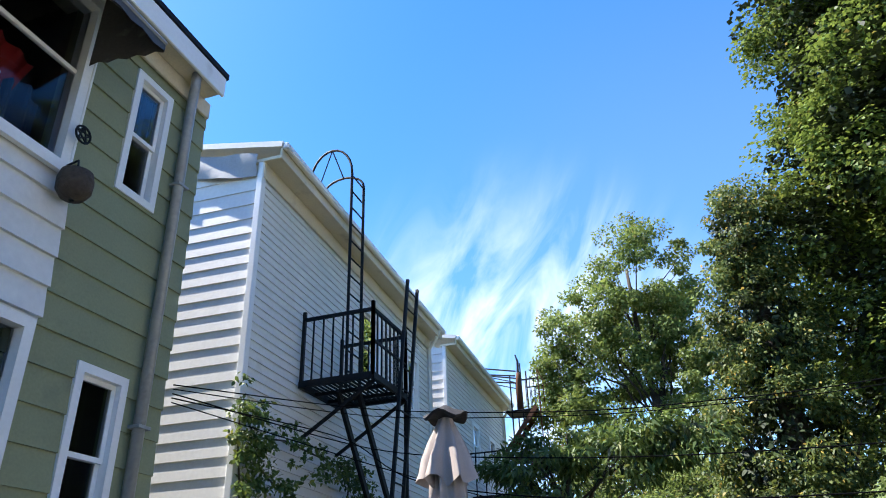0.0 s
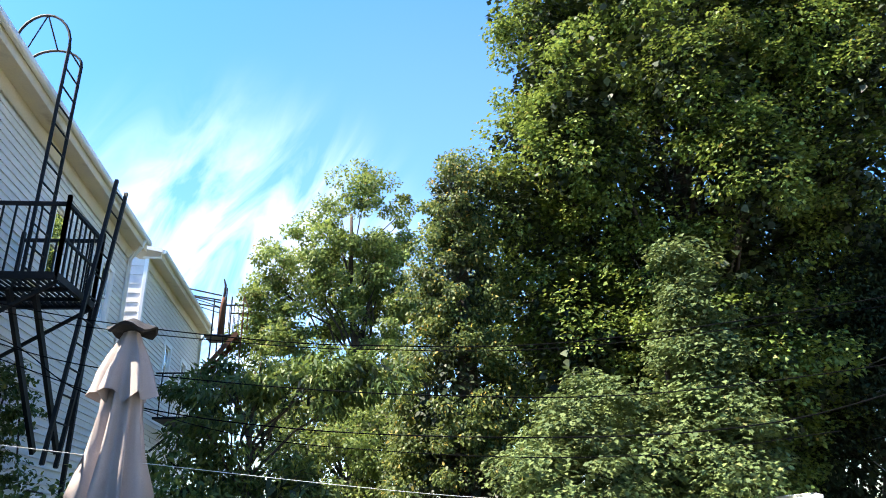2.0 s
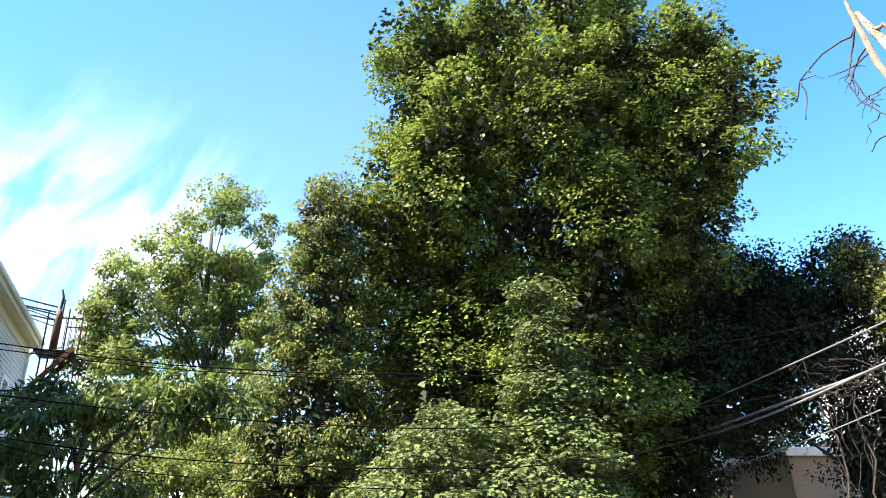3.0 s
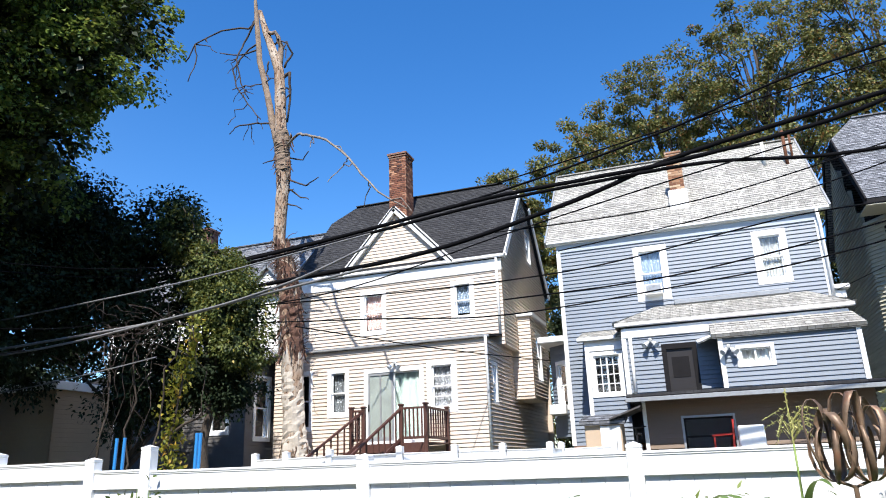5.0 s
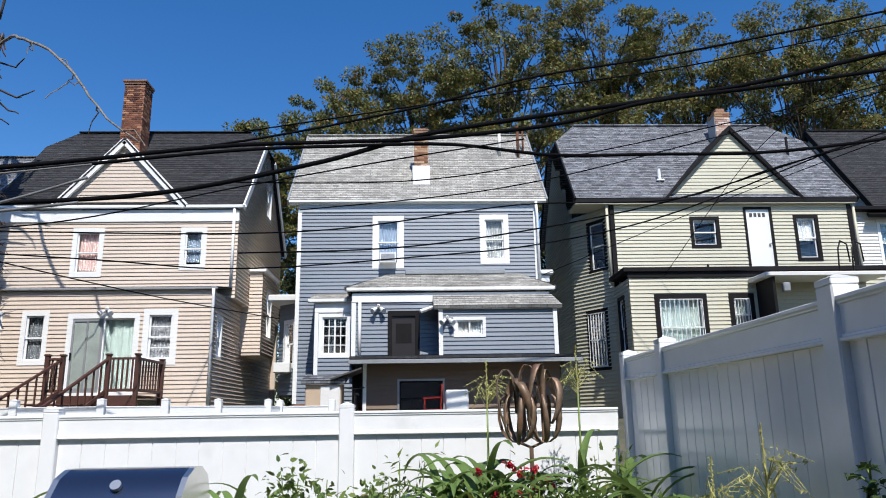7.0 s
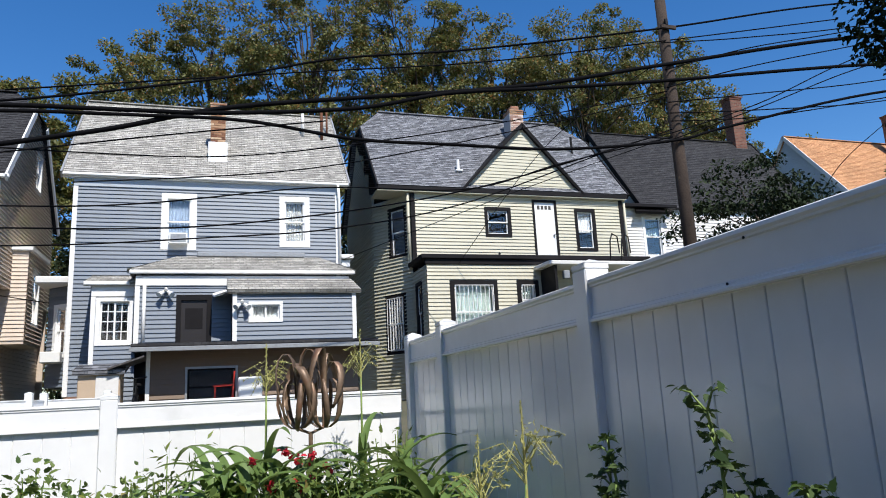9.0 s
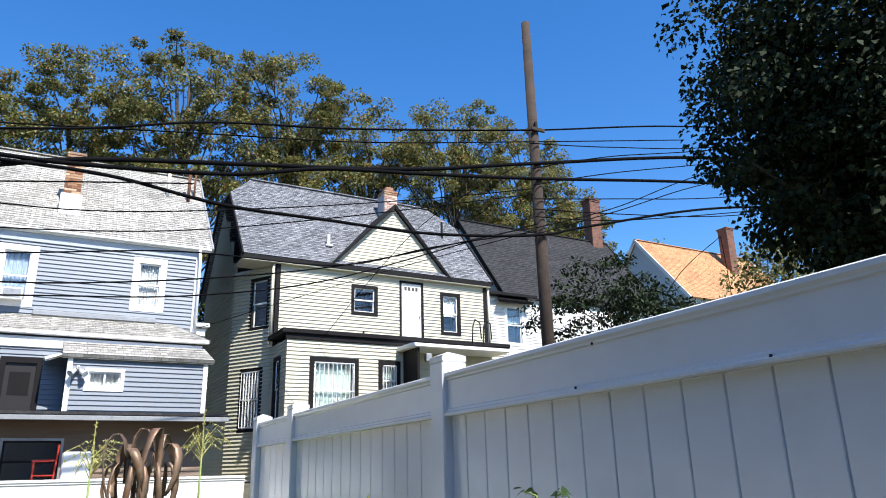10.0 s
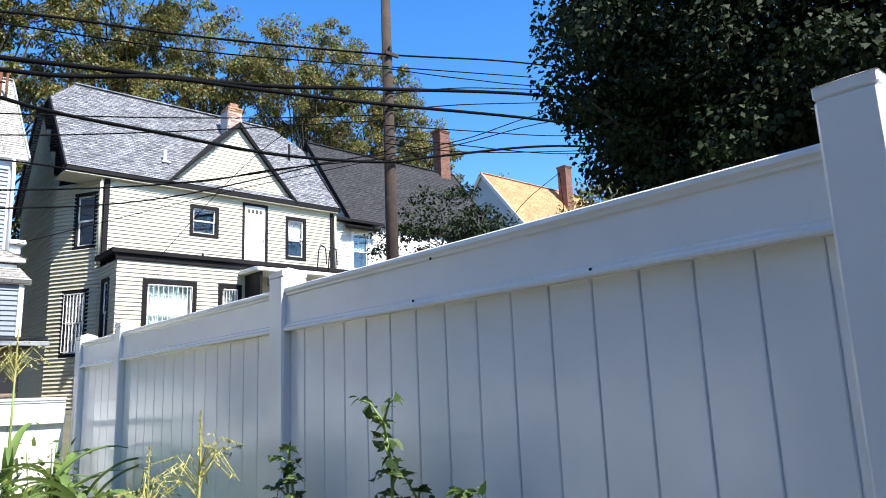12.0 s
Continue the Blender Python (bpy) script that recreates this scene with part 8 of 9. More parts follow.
for z0, z1, grow, mat, label in ((4.3, 7.35, 1.03, M_FLAKE, "rough red-brown bark"), (1.3, 4.35, 1.025, M_BARE, "bleached bare wood"), (0.95, 1.9, 1.06, M_DEAD_DARK, "brown root bark"), (9.45, 10.75, 1.09, M_DEAD_DARK, "dark shaggy bark")):
    zs = [z0 + (z1 - z0) * i / 6 for i in range(7)]
    part("bark", rough_tube([(on_trunk(z)[0], 16, z) for z in zs], [on_trunk(z)[1] for z in zs], 16, 0.16, 0.16, grow), mat, dead, label)
for k in range(130):
    z = rng.uniform(4.3, 7.7) if k < 90 else (rng.uniform(9.3, 11.2) if k < 116 else rng.uniform(1.3, 2.3))
    a = rng.uniform(0, 2 * math.pi)
    if 6.9 < z < 7.7:
        a = rng.normal(-0.6, 0.9)
    cx_, r = on_trunk(z)
    p = Vector((cx_ + r * 1.05 * math.cos(a), 16 + r * 1.05 * math.sin(a), z))
    out_, side_ = Vector((math.cos(a), math.sin(a), 0)), Vector((-math.sin(a), math.cos(a), 0))
    L, w, lift = rng.uniform(0.14, 0.40), rng.uniform(0.010, 0.030), rng.uniform(0.03, 0.14)
    rows = []
    for i in range(4):
        f = i / 3
        q = p + out_ * (lift * f * f) + Vector((0, 0, -L * f)) + side_ * (rng.normal(0, 0.04) * f)
        ww = w * (1 - 0.7 * f * f)
        rows.append([q - side_ * ww + out_ * 0.02, q + out_ * 0.035, q + side_ * ww])
    part("bark_flake", Shape().sheet(rows), M_FLAKE if k % 3 else M_TWIG, dead)
for k in range(150):
    z = rng.normal(6.9, 0.35) if k < 80 else rng.uniform(4.4, 7.0)
    a = rng.uniform(0, 2 * math.pi)
    cx_, r = on_trunk(min(z, 10.0))
    p = Vector((cx_ + r * math.cos(a), 16 + r * math.sin(a), z))
    q = p + Vector((math.cos(a) * rng.uniform(0.12, 0.42), math.sin(a) * 0.3, rng.normal(-0.02, 0.16)))
    s = Shape()
    limb(s, p, q, 0.012, 0.005, rng, 0.5, 4, 4)
    part("dead_ivy_stem", s, M_FLAKE if k % 2 else M_TWIG, dead)
part("fork", rough_tube([(-10.45, 16, 10.3), (-10.75, 16, 11.1), (-11.0, 16, 12.2), (-11.32, 16, 13.4), (-11.5, 16, 14.9), (-11.6, 16, 15.8)], [0.19, 0.11, 0.095, 0.085, 0.07, 0.04], 10, 0.14), M_DEAD_DARK, dead, smooth=True)
part("fork", rough_tube([(-10.44, 16, 10.3), (-10.49, 16, 11.0), (-10.55, 16, 12.0), (-10.62, 16, 12.9), (-10.85, 16, 13.6), (-11.15, 16, 14.4), (-11.4, 16, 15.2)], [0.21, 0.165, 0.16, 0.15, 0.135, 0.11, 0.07], 10, 0.08), M_DEAD_PALE, dead, smooth=True)


def bough(name, pts, r0, r1, mat, twigs=3, lean=0.0):
    """A dry branch through the given x, z with a few side twigs."""
    n = len(pts)
    line = []
    for i, (x, z) in enumerate(pts):
        k = 1 - lean * i / (n - 1) / 16
        line.append(Vector((x * k, 16 * k + 0.12 * math.sin(2.1 * i), 1.45 + (z - 1.45) * k)))
    fine = []
    for a, b in zip(line, line[1:]):
        for j in range(3):
            fine.append(a.lerp(b, j / 3) + Vector(rng.normal(0, 0.015, 3)))
    fine.append(line[-1])
    m = len(fine) - 1
    b = part(name, Shape().tube(fine, [r0 + (r1 - r0) * i / m for i in range(m + 1)], 6), mat, dead, smooth=True)
    for _ in range(twigs):
        q = fine[int(rng.uniform(0.3, 0.95) * m)]
        t = Shape()
        limb(t, q, q + Vector((rng.normal(-0.05, 0.3), rng.normal(0, 0.2), rng.uniform(-0.7, 0.15))), r1 * 1.1, r1 * 0.6, rng, 0.3, 5, 5)
        part("twig", t, mat, b)


bough("branch", [(-10.35, 10.3), (-10.0, 10.75), (-9.6, 10.55), (-9.0, 10.35), (-8.4, 9.75), (-7.85, 9.0), (-7.2, 8.3), (-6.7, 7.95)], 0.042, 0.015, M_BRANCH, 7, 4.2)
bough("branch", [(-11.5, 14.95), (-11.86, 14.8), (-12.71, 14.77), (-13.8, 14.62), (-14.2, 14.13)], 0.035, 0.02, M_TWIG, 2)
bough("branch", [(-13.75, 14.6), (-13.78, 14.03), (-13.86, 13.24)], 0.024, 0.014, M_TWIG, 0)
bough("branch", [(-11.55, 14.9), (-12.0, 14.27), (-12.08, 13.62), (-11.96, 12.76), (-11.72, 12.27)], 0.032, 0.016, M_TWIG, 4)
bough("branch", [(-11.4, 14.08), (-11.97, 13.88), (-12.19, 13.27), (-12.1, 12.7), (-11.73, 12.09), (-11.13, 11.37)], 0.030, 0.016, M_TWIG, 4)
bough("branch", [(-11.4, 13.8), (-12.1, 13.86), (-12.73, 13.98)], 0.03, 0.016, M_TWIG, 1)
bough("branch", [(-10.85, 11.2), (-11.4, 11.37), (-11.84, 11.31), (-12.27, 11.16)], 0.030, 0.014, M_TWIG, 3)
bough("branch", [(-11.0, 13.33), (-11.12, 12.98), (-10.87, 12.62), (-11.23, 12.59), (-11.87, 12.75), (-12.18, 12.57)], 0.026, 0.014, M_TWIG, 3)
bough("branch", [(-10.25, 9.37), (-9.7, 9.1), (-9.17, 9.19)], 0.030, 0.014, M_TWIG, 1)
bough("branch", [(-10.25, 9.07), (-9.85, 8.8), (-9.47, 8.59)], 0.030, 0.014, M_TWIG, 1)
bough("branch", [(-10.3, 8.67), (-9.78, 8.41)], 0.024, 0.014, M_TWIG, 0)
bough("branch", [(-10.25, 10.03), (-9.79, 9.9), (-9.5, 10.03)], 0.024, 0.014, M_TWIG, 0)
bough("branch", [(-10.5, 10.04), (-11.12, 10.04)], 0.026, 0.014, M_TWIG, 0)
bough("branch", [(-10.62, 12.9), (-10.64, 13.81), (-10.75, 14.21), (-11.13, 14.3)], 0.10, 0.045, M_DEAD_DARK, 2)
bough("branch", [(-10.55, 12.6), (-10.44, 12.76), (-10.21, 12.68), (-10.22, 12.19), (-10.35, 11.2)], 0.06, 0.03, M_TWIG, 2)
bough("branch", [(-10.45, 13.0), (-10.26, 13.46), (-10.32, 13.75), (-10.6, 13.92)], 0.035, 0.02, M_TWIG, 1)

dead.location, dead.scale = (-11.63, 18.71, 1.04), (1.17, 1.17, 1.17)

# woods behind the houses
for i, (x, z, w) in enumerate(((-8.2, 16.0, 2.0), (-4.4, 18.4, 2.6), (-0.6, 21.2, 3.4), (4.2, 22.4, 3.8), (9.6, 23.6, 3.6), (14.6, 22.6, 3.8), (19.6, 23.2, 3.8), (25.2, 22.9, 3.6), (29.6, 19.6, 3.0))):
    y = 33.5 + (i % 3) * 0.8
    tree("background_tree", "tall olive-green tree behind the houses", (x, y, 1.4), (x + 0.3, y, z - 2), 0.34,
         [(x, y, z - 2.6, w, w * 0.8, 2.7, 60), (x - w * 0.5, y, z - 5.2, w * 0.8, w * 0.7, 2.4, 40), (x + w * 0.55, y, z - 5.6, w * 0.8, w * 0.7, 2.6, 40), (x, y, z - 9, w * 1.0, w * 0.8, 2.8, 55), (x + w * 0.3, y, z - 12.5, w, w * 0.7, 2.6, 40)],
         150, 0.62, 0.180, DIAMOND, L_OLIVE, 120 + i, limbs=60, flat=0.6, twig=0.055)
# dense growth in the alleys between the houses, their shade in the leaf colour
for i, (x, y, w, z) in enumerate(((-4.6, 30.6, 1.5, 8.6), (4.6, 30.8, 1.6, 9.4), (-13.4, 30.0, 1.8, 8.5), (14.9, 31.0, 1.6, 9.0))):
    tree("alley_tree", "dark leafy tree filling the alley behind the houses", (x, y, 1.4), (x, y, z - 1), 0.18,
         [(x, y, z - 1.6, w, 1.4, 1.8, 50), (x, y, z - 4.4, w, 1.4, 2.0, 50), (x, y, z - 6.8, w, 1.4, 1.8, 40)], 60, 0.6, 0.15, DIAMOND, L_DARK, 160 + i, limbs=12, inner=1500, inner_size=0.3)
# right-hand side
# seen against the light: its dark underside is put into the leaf colour
tree("shade_tree", "overhanging tree beyond the tall fence, backlit shade put into its dark leaves", (9.2, 4.0, 0), (9.0, 4.0, 7.0), 0.26,
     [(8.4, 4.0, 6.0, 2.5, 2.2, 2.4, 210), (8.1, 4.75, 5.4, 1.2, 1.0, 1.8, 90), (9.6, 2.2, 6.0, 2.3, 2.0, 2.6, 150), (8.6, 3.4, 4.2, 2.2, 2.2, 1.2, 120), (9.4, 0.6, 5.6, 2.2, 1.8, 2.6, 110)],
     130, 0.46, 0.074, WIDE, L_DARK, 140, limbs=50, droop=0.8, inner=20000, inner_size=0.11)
tree("small_dark_tree", "small layered dark green tree beside the pole", (12.6, 13.2, 0.8), (12.6, 13.2, 5.6), 0.12,
     [(12.4, 13.4, 5.8, 1.4, 1.0, 0.9, 60), (13.2, 12.6, 5.0, 1.3, 1.0, 0.8, 50), (11.0, 14.0, 5.1, 0.8, 0.7, 0.5, 16), (12.6, 13.2, 4.2, 1.6, 1.2, 0.7, 50)],
     60, 0.42, 0.10, OVAL, L_DARK, 141, limbs=26, flat=0.4)
tree("small_tree", "light green shrub tree beyond the tall fence", (14.6, 10.6, 0.6), (14.6, 10.6, 5.0), 0.10,
     [(14.6, 10.6, 5.0, 1.3, 1.2, 1.0, 50), (15.4, 10.0, 4.6, 1.4, 1.2, 1.1, 60), (14.7, 10.3, 5.7, 0.9, 0.8, 0.8, 34)],
     60, 0.40, 0.10, OVAL, L_OLIVE, 142, limbs=16)
tree("background_tree", "distant green tree past the orange roof", (38.0, 36.0, 1.4), (38.0, 36.0, 14.0), 0.3,
     [(38, 36, 15.0, 2.6, 2.2, 2.2, 60), (38, 36, 12, 3.0, 2.6, 2.4, 60)], 40, 0.8, 0.26, OVAL, L_VINE, 143, limbs=20)
# vine over the white house's foot
rng = np.random.default_rng(150)
wv = thing("climbing_vine", "green vine climbing the white house wall", "vine", (-8.2, -4.9, 0))
strands = ([(-6.98, 3.9), (-7.02, 3.3), (-7.2, 2.6), (-7.35, 1.9)], [(-7.05, 3.75), (-7.35, 3.5), (-8.0, 3.6), (-8.6, 3.58), (-9.4, 3.55), (-10.1, 3.5), (-10.4, 3.1), (-10.55, 2.6)], [(-7.2, 3.3), (-7.8, 3.05), (-8.3, 3.0)], [(-9.9, 3.4), (-9.8, 2.9), (-9.7, 2.4)], [(-7.4, 2.4), (-8.6, 2.0), (-9.8, 2.1), (-10.6, 2.2)])
places_ = []
for line, thick, count in zip(strands, (0.15, 0.11, 0.06, 0.17, 0.30), (46, 62, 14, 34, 90)):
    for _ in range(count):
        f = rng.uniform(0, len(line) - 1.001)
        i = int(f)
        (xa, za), (xb, zb) = line[i], line[i + 1]
        places_.append((xa + (xb - xa) * (f - i) + rng.normal(0, thick), -4.84 + abs(rng.normal(0, 0.07)), za + (zb - za) * (f - i) + rng.normal(0, thick) - abs(rng.normal(0, 0.10))))
c = np.array(places_)
w = np.tile(np.array([[0.0, 0.8, 0.2]]), (len(c), 1))
pl, ou = spread(c, w, 26, 0.13, rng)
pl[:, 1] = np.maximum(pl[:, 1], -4.94)
leaves("leaves", pl, ou, 0.07, OVAL, L_VINE, wv, rng, 0.5)
for line in strands:
    part("stem", Shape().tube([(x, -4.9, z) for x, z in line], 0.012, 6), M_BARK, wv)
part("stem", Shape().tube([(-7.3, -4.88, 0.0), (-7.32, -4.88, 1.0), (-7.35, -4.9, 1.9)], 0.02, 6), M_BARK, wv)
tree("garden_shrub", "leafy shrub at the foot of the umbrella", (-8.4, -3.0, 0), (-8.4, -3.0, 1.8), 0.05,
     [(-8.4, -3.2, 1.6, 0.8, 0.8, 0.7, 50), (-8.6, -2.5, 1.7, 0.7, 0.6, 0.6, 34)], 36, 0.28, 0.085, OVAL, L_VINE, 151, limbs=12, category="shrub")

# ---- utility pole and cables ----
pole = thing("utility_pole", "weathered brown wooden utility pole", "utility pole", (10.4, 13.5, 1.0))
part("shaft", Shape().tube([(10.42, 13.5, 0.9), (10.4, 13.5, 6), (10.38, 13.5, 13.2)], [0.165, 0.15, 0.115], 16), M_POLE, pole, smooth=True)
part("bracket", Shape().box(10.2, 10.62, 13.30, 13.36, 9.85, 9.95, 0.01), M_POLE, pole)
part("insulator", Shape().tube([(10.36, 13.33, 9.95), (10.36, 13.33, 10.1)], 0.04, 8), M_BLACK_IRON, pole)


def cable(name, label, pts, r, mat=None, sag=0.0):
    """A cable through the given points, smoothed, sagging between its ends."""
    p = [Vector(q) for q in pts]
    line = []
    n = 10
    for i in range(len(p) - 1):
        a, b, c, d = p[max(i - 1, 0)], p[i], p[i + 1], p[min(i + 2, len(p) - 1)]
        for k in range(n):
            t = k / n
            line.append(0.5 * ((2 * b) + (c - a) * t + (2 * a - 5 * b + 4 * c - d) * t * t + (3 * b - a - 3 * c + d) * t ** 3))
    line.append(p[-1])
    m = len(line) - 1
    line = [q - Vector((0, 0, sag * 4 * (i / m) * (1 - i / m))) for i, q in enumerate(line)]
    return solid(name, Shape().tube(line, r, 6), mat or M_CABLE, label, "cable", group="overhead cables", smooth=True)


cable("cable", "thick black overhead cable bundle", [(-20.96, 13.35, 4.63), (-13.58, 13.35, 5.21), (-9.21, 13.35, 5.54), (-5.24, 13.35, 5.77), (-2.11, 13.35, 6.38), (0.09, 13.35, 6.99), (2.78, 13.35, 7.44), (5.48, 13.35, 7.85), (7.43, 13.35, 8.23), (10.17, 13.35, 8.9), (16.66, 13.35, 10.37), (23.04, 13.35, 11.13)], 0.046, M_CABLE)
cable("cable", "thick black overhead cable bundle", [(-19.84, 13.33, 5.4), (-13.66, 13.33, 5.88), (-7.85, 13.33, 6.34), (-3.98, 13.33, 6.74), (-1.61, 13.33, 6.83), (0.12, 13.33, 6.9), (2.73, 13.33, 7.2), (4.7, 13.33, 7.69), (7.06, 13.33, 8.02), (10.15, 13.33, 8.48), (17.18, 13.33, 9.61), (23.0, 13.33, 10.08)], 0.042, M_CABLE)
cable("cable", "thick black overhead cable bundle", [(-19.5, 13.299999999999999, 5.27), (-13.63, 13.299999999999999, 5.77), (-7.84, 13.299999999999999, 6.24), (-3.8, 13.299999999999999, 6.63), (-1.51, 13.299999999999999, 6.73), (0.6, 13.299999999999999, 6.76), (2.65, 13.299999999999999, 6.53), (4.72, 13.299999999999999, 6.54), (7.22, 13.299999999999999, 6.59), (10.13, 13.299999999999999, 6.97), (11.93, 13.299999999999999, 7.48), (17.08, 13.299999999999999, 8.81), (24.92, 13.299999999999999, 10.08)], 0.034, M_CABLE)
cable("cable", "thin black overhead cable", [(-13.7, 13.37, 5.97), (-5.25, 13.37, 6.63), (-0.42, 13.37, 7.5), (2.3, 13.37, 8.25), (5.38, 13.37, 8.8), (10.26, 13.37, 9.87), (15.0, 13.37, 11.06), (21.32, 13.37, 12.38)], 0.024, M_CABLE)
cable("cable", "thin black overhead cable", [(-3.5, 13.389999999999999, 7.08), (1.8, 13.389999999999999, 7.93), (5.64, 13.389999999999999, 8.54), (10.27, 13.389999999999999, 9.55), (15.9, 13.389999999999999, 10.82)], 0.015, M_CABLE)
cable("cable", "thin black overhead cable", [(-13.64, 13.41, 5.3), (-8.09, 13.41, 5.06), (-2.31, 13.41, 5.01), (1.88, 13.41, 5.52), (5.05, 13.41, 5.63), (7.28, 13.41, 6.31), (10.21, 13.41, 7.11)], 0.014, M_CABLE)
cable("cable", "thin black overhead cable", [(-13.62, 13.43, 5.02), (-6.53, 13.43, 4.51), (-3.51, 13.43, 4.29), (0.14, 13.43, 4.51), (2.38, 13.43, 4.74), (4.98, 13.43, 5.33), (8.76, 13.43, 6.77), (10.23, 13.43, 7.22)], 0.014, M_CABLE)
cable("cable", "thin black overhead cable", [(-3.52, 13.45, 4.6), (0.14, 13.45, 4.74), (4.61, 13.45, 5.51), (8.77, 13.45, 6.78), (10.25, 13.45, 7.32)], 0.015, M_CABLE)
cable("cable", "thin black overhead cable", [(-8.2, 13.3, 4.5), (-6.2, 17.0, 4.35), (-4.35, 21.95, 4.5)], 0.014, M_CABLE)
cable("cable", "thin black overhead cable", [(-13.2, 13.25, 5.08), (-7.62, 13.25, 5.11), (-3.46, 13.25, 5.88), (-0.69, 13.25, 6.39), (2.09, 13.25, 6.85)], 0.014, M_CABLE)
cable("cable", "thin black overhead cable", [(-3.85, 13.469999999999999, 6.04), (0.0, 13.469999999999999, 6.07), (3.35, 13.469999999999999, 6.62), (7.14, 13.469999999999999, 7.47), (10.26, 13.469999999999999, 8.28)], 0.012, M_CABLE)
cable("cable", "thin black overhead cable", [(-2.37, 13.49, 5.47), (1.41, 13.49, 5.87), (4.89, 13.49, 6.66), (10.28, 13.49, 8.15)], 0.012, M_CABLE)
cable("cable", "thin black overhead cable", [(10.15, 13.32, 8.75), (12.81, 13.32, 9.62), (16.98, 13.32, 10.69), (22.98, 13.32, 12.5)], 0.014, M_CABLE)
cable("cable", "thin black overhead cable", [(10.15, 13.32, 8.3), (12.81, 13.32, 9.13), (16.98, 13.32, 10.25), (22.98, 13.32, 11.96)], 0.014, M_CABLE)
cable("cable", "thin black overhead cable", [(10.15, 13.32, 7.93), (12.81, 13.32, 8.38), (16.98, 13.32, 9.13), (22.98, 13.32, 10.59)], 0.014, M_CABLE)
cable("cable", "thin black overhead cable", [(10.15, 13.32, 7.66), (12.81, 13.32, 7.95), (16.98, 13.32, 8.54), (22.98, 13.32, 9.87)], 0.014, M_CABLE)
cable("cable", "thin black overhead cable", [(10.15, 13.32, 7.46), (12.81, 13.32, 7.77), (16.98, 13.32, 8.62), (22.98, 13.32, 9.97)], 0.014, M_CABLE)
cable("cable", "thin black overhead cable", [(10.15, 13.32, 7.17), (12.81, 13.32, 8.13), (16.98, 13.32, 9.98), (22.98, 13.32, 11.64)], 0.014, M_CABLE)
cable("cable", "thin black overhead cable", [(10.15, 13.32, 7.01), (12.81, 13.32, 8.02), (16.98, 13.32, 9.64), (22.98, 13.32, 11.21)], 0.014, M_CABLE)
cable("cable", "thin black overhead cable", [(10.15, 13.32, 9.45), (12.81, 13.32, 9.9), (16.98, 13.32, 10.78), (22.98, 13.32, 12.61)], 0.014, M_CABLE)
cable("cable", "thin black overhead cable", [(10.4, 13.4, 9.2), (8.6, 16.5, 8.0), (7.0, 19.9, 5.3)], 0.010, M_CABLE)
cable("cable", "thin black overhead cable", [(10.4, 13.4, 7.2), (7.4, 17.0, 6.6), (3.7, 20.9, 5.6)], 0.010, M_CABLE)
cable("cable", "thin black overhead cable", [(14.5, 11.5, 7.0), (15.2, 12.0, 6.2), (15.6, 12.3, 5.0)], 0.010, M_CABLE)
cable("cable", "thin black overhead cable", [(14.5, 11.5, 7.0), (13.4, 12.0, 6.0), (12.6, 12.4, 4.6)], 0.010, M_CABLE)
cable("cable", "pair of thin cables over the gardens", [(-5.16, -4.36, 3.46), (-8.0, -3.76, 3.87), (-8.0, -1.97, 3.61), (-8.0, -0.12, 3.48), (-8.0, 2.55, 3.55), (-8.0, 6.93, 4.21), (-8.0, 9.42, 4.86)], 0.007, M_CABLE)
cable("cable", "pair of thin cables over the gardens", [(-5.16, -4.36, 3.42), (-8.02, -3.77, 3.79), (-8.02, -1.98, 3.56), (-8.02, -0.12, 3.44), (-8.02, 2.55, 3.49), (-8.02, 6.95, 4.1), (-8.02, 9.45, 4.75)], 0.006, M_CABLE)
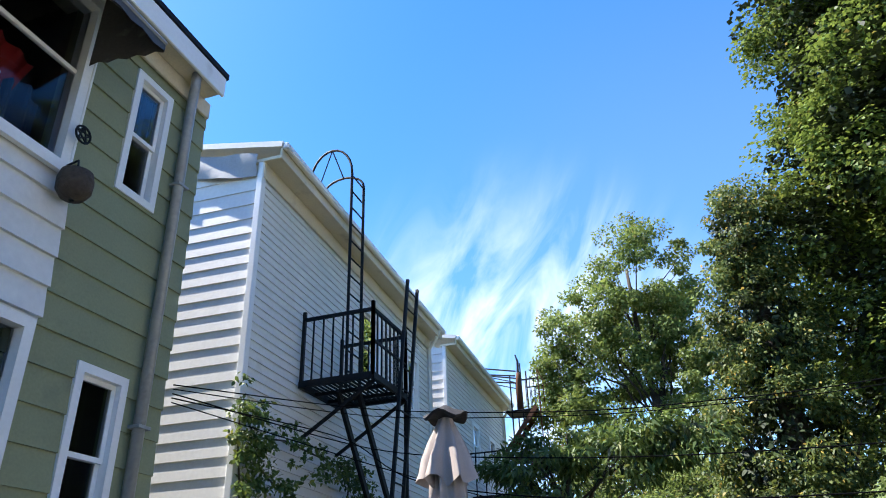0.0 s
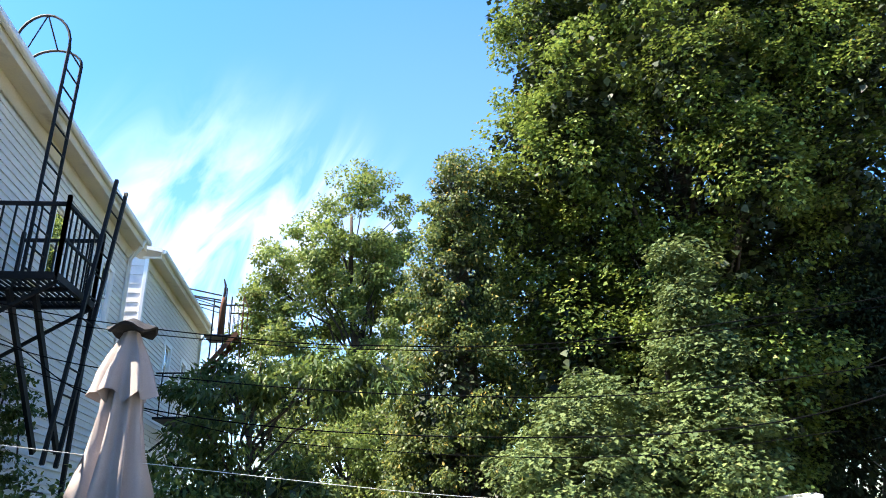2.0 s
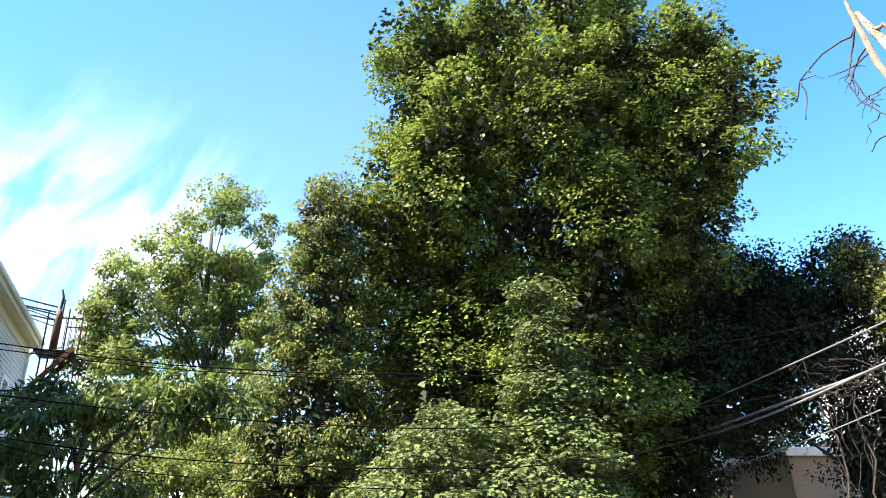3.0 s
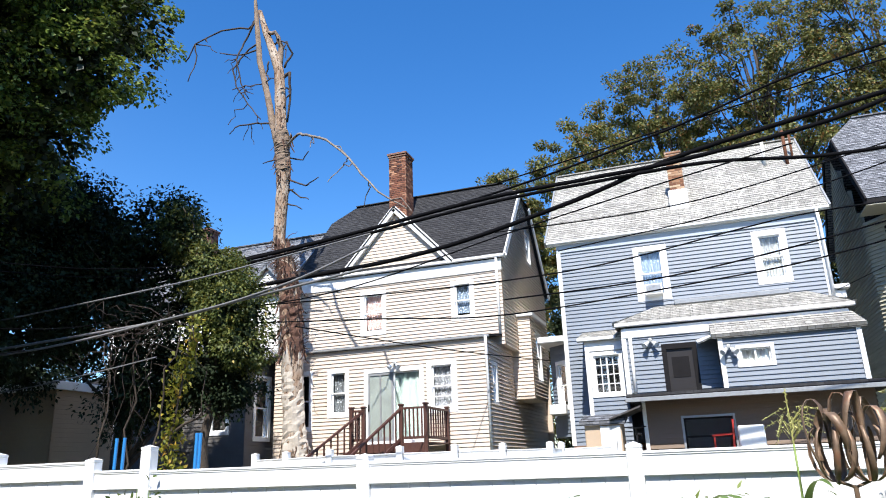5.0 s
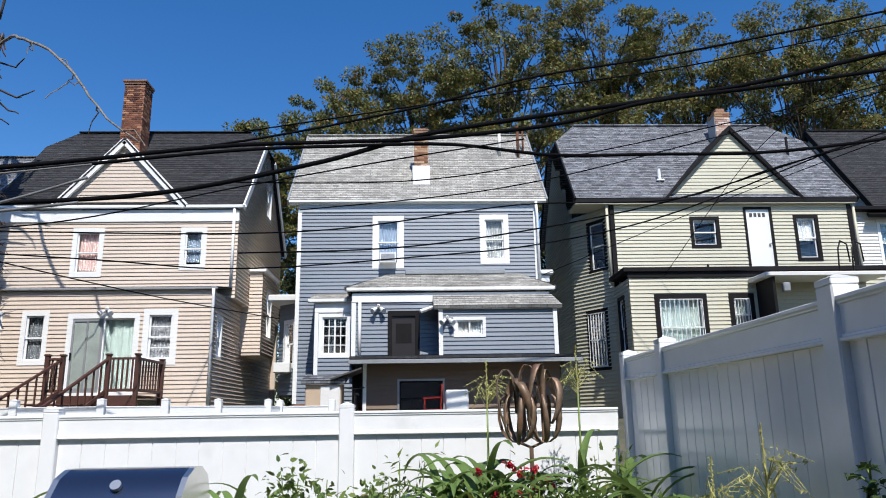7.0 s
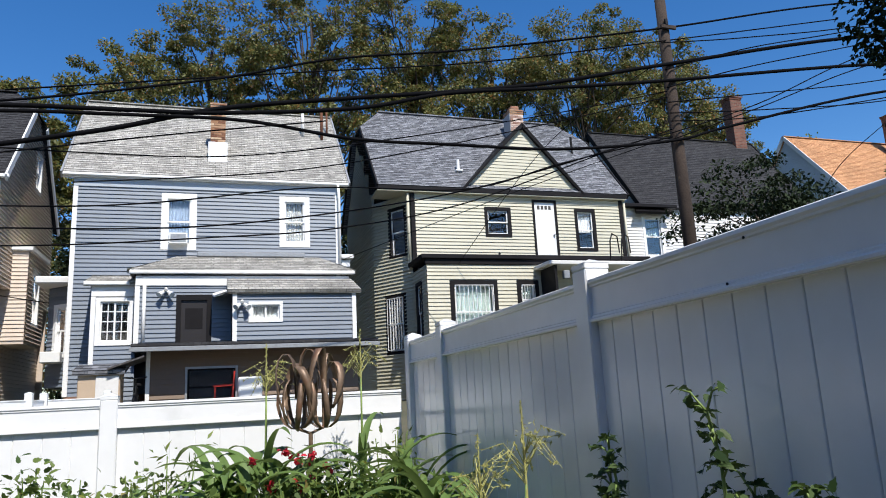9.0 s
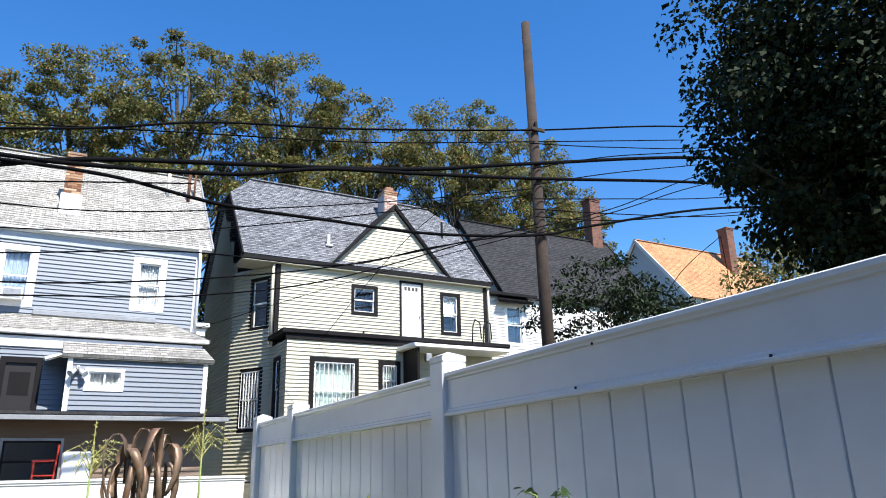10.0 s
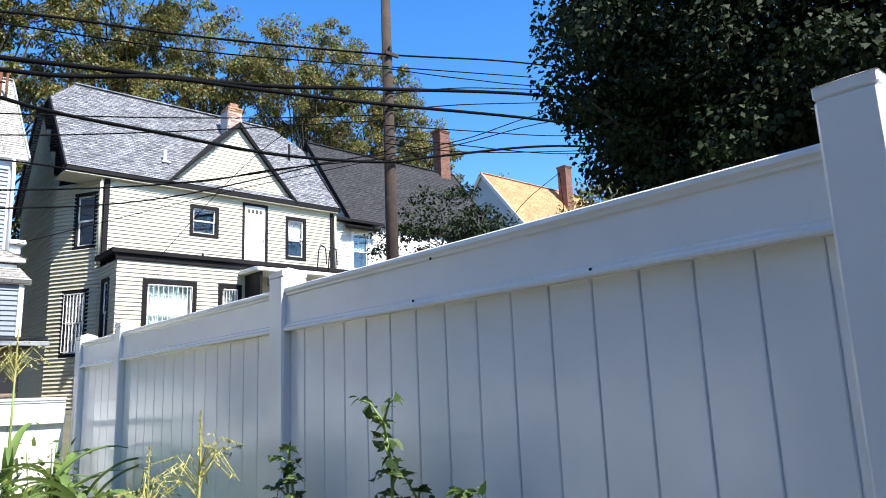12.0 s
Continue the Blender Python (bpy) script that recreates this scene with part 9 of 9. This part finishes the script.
cable("cable", "thin cable over the gardens", [(-5.16, -4.36, 3.38), (-8.04, -3.69, 3.38), (-8.04, -1.92, 3.1), (-8.04, 0.52, 2.92), (-8.04, 3.16, 2.92), (-8.04, 6.7, 3.33), (-8.04, 8.22, 3.73)], 0.007, M_CABLE)
cable("cable", "thin cable over the gardens", [(-5.16, -4.36, 3.34), (-8.06, -4.1, 3.55), (-8.06, -3.04, 2.93), (-8.06, -0.71, 2.55), (-8.06, 2.44, 2.44), (-8.06, 4.74, 2.6), (-8.06, 6.65, 3.05)], 0.007, M_CABLE)
cable("cable", "thin cable over the gardens", [(-5.16, -4.36, 3.3), (-8.08, -2.05, 2.64), (-8.08, 0.23, 2.31), (-8.08, 2.87, 2.23), (-8.08, 5.37, 2.47)], 0.006, M_CABLE)
# cables before the dark trees, coloured grey as if sunlit
cable("cable", "cable rising to the pole line, sunlight put into its grey", [(-19.41, 9.6, 3.95), (-12.54, 9.6, 3.72), (-8.45, 9.6, 4.02), (-6.2, 9.6, 4.35), (-4.66, 9.6, 4.8)], 0.02, M_CABLE_SUNLIT)
cable("cable", "cable rising to the pole line, sunlight put into its grey", [(-15.08, 9.62, 3.74), (-9.02, 9.62, 3.98), (-6.93, 9.62, 4.2), (-4.77, 9.62, 4.44)], 0.022, M_CABLE_SUNLIT)
cable("cable", "cable rising to the pole line, sunlight put into its grey", [(-14.33, 9.64, 4.3), (-8.63, 9.64, 4.62), (-6.09, 9.64, 4.86), (-4.64, 9.64, 5.01)], 0.014, M_CABLE_SUNLIT)
cable("cable", "cable hanging under the trees, sunlight put into its grey", [(-16.71, 9.7, 2.94), (-12.35, 9.7, 3.04), (-9.99, 9.7, 3.25), (-8.69, 9.7, 3.41)], 0.01, M_CABLE_SUNLIT)
cable("cable", "cable hanging under the trees, sunlight put into its grey", [(-14.89, 9.72, 3.95), (-14.34, 9.72, 3.12), (-13.31, 9.72, 2.31), (-12.6, 9.72, 1.78)], 0.01, M_CABLE_SUNLIT)
cable("clothes_line", "white clothes line by the umbrella", [(-5.6, -5.0, 2.42), (-6.0, -2.6, 2.14), (-6.0, -1.77, 2.02), (-6.0, 0.38, 1.76), (-6.0, 2.2, 1.62)], 0.0022, M_LINE)
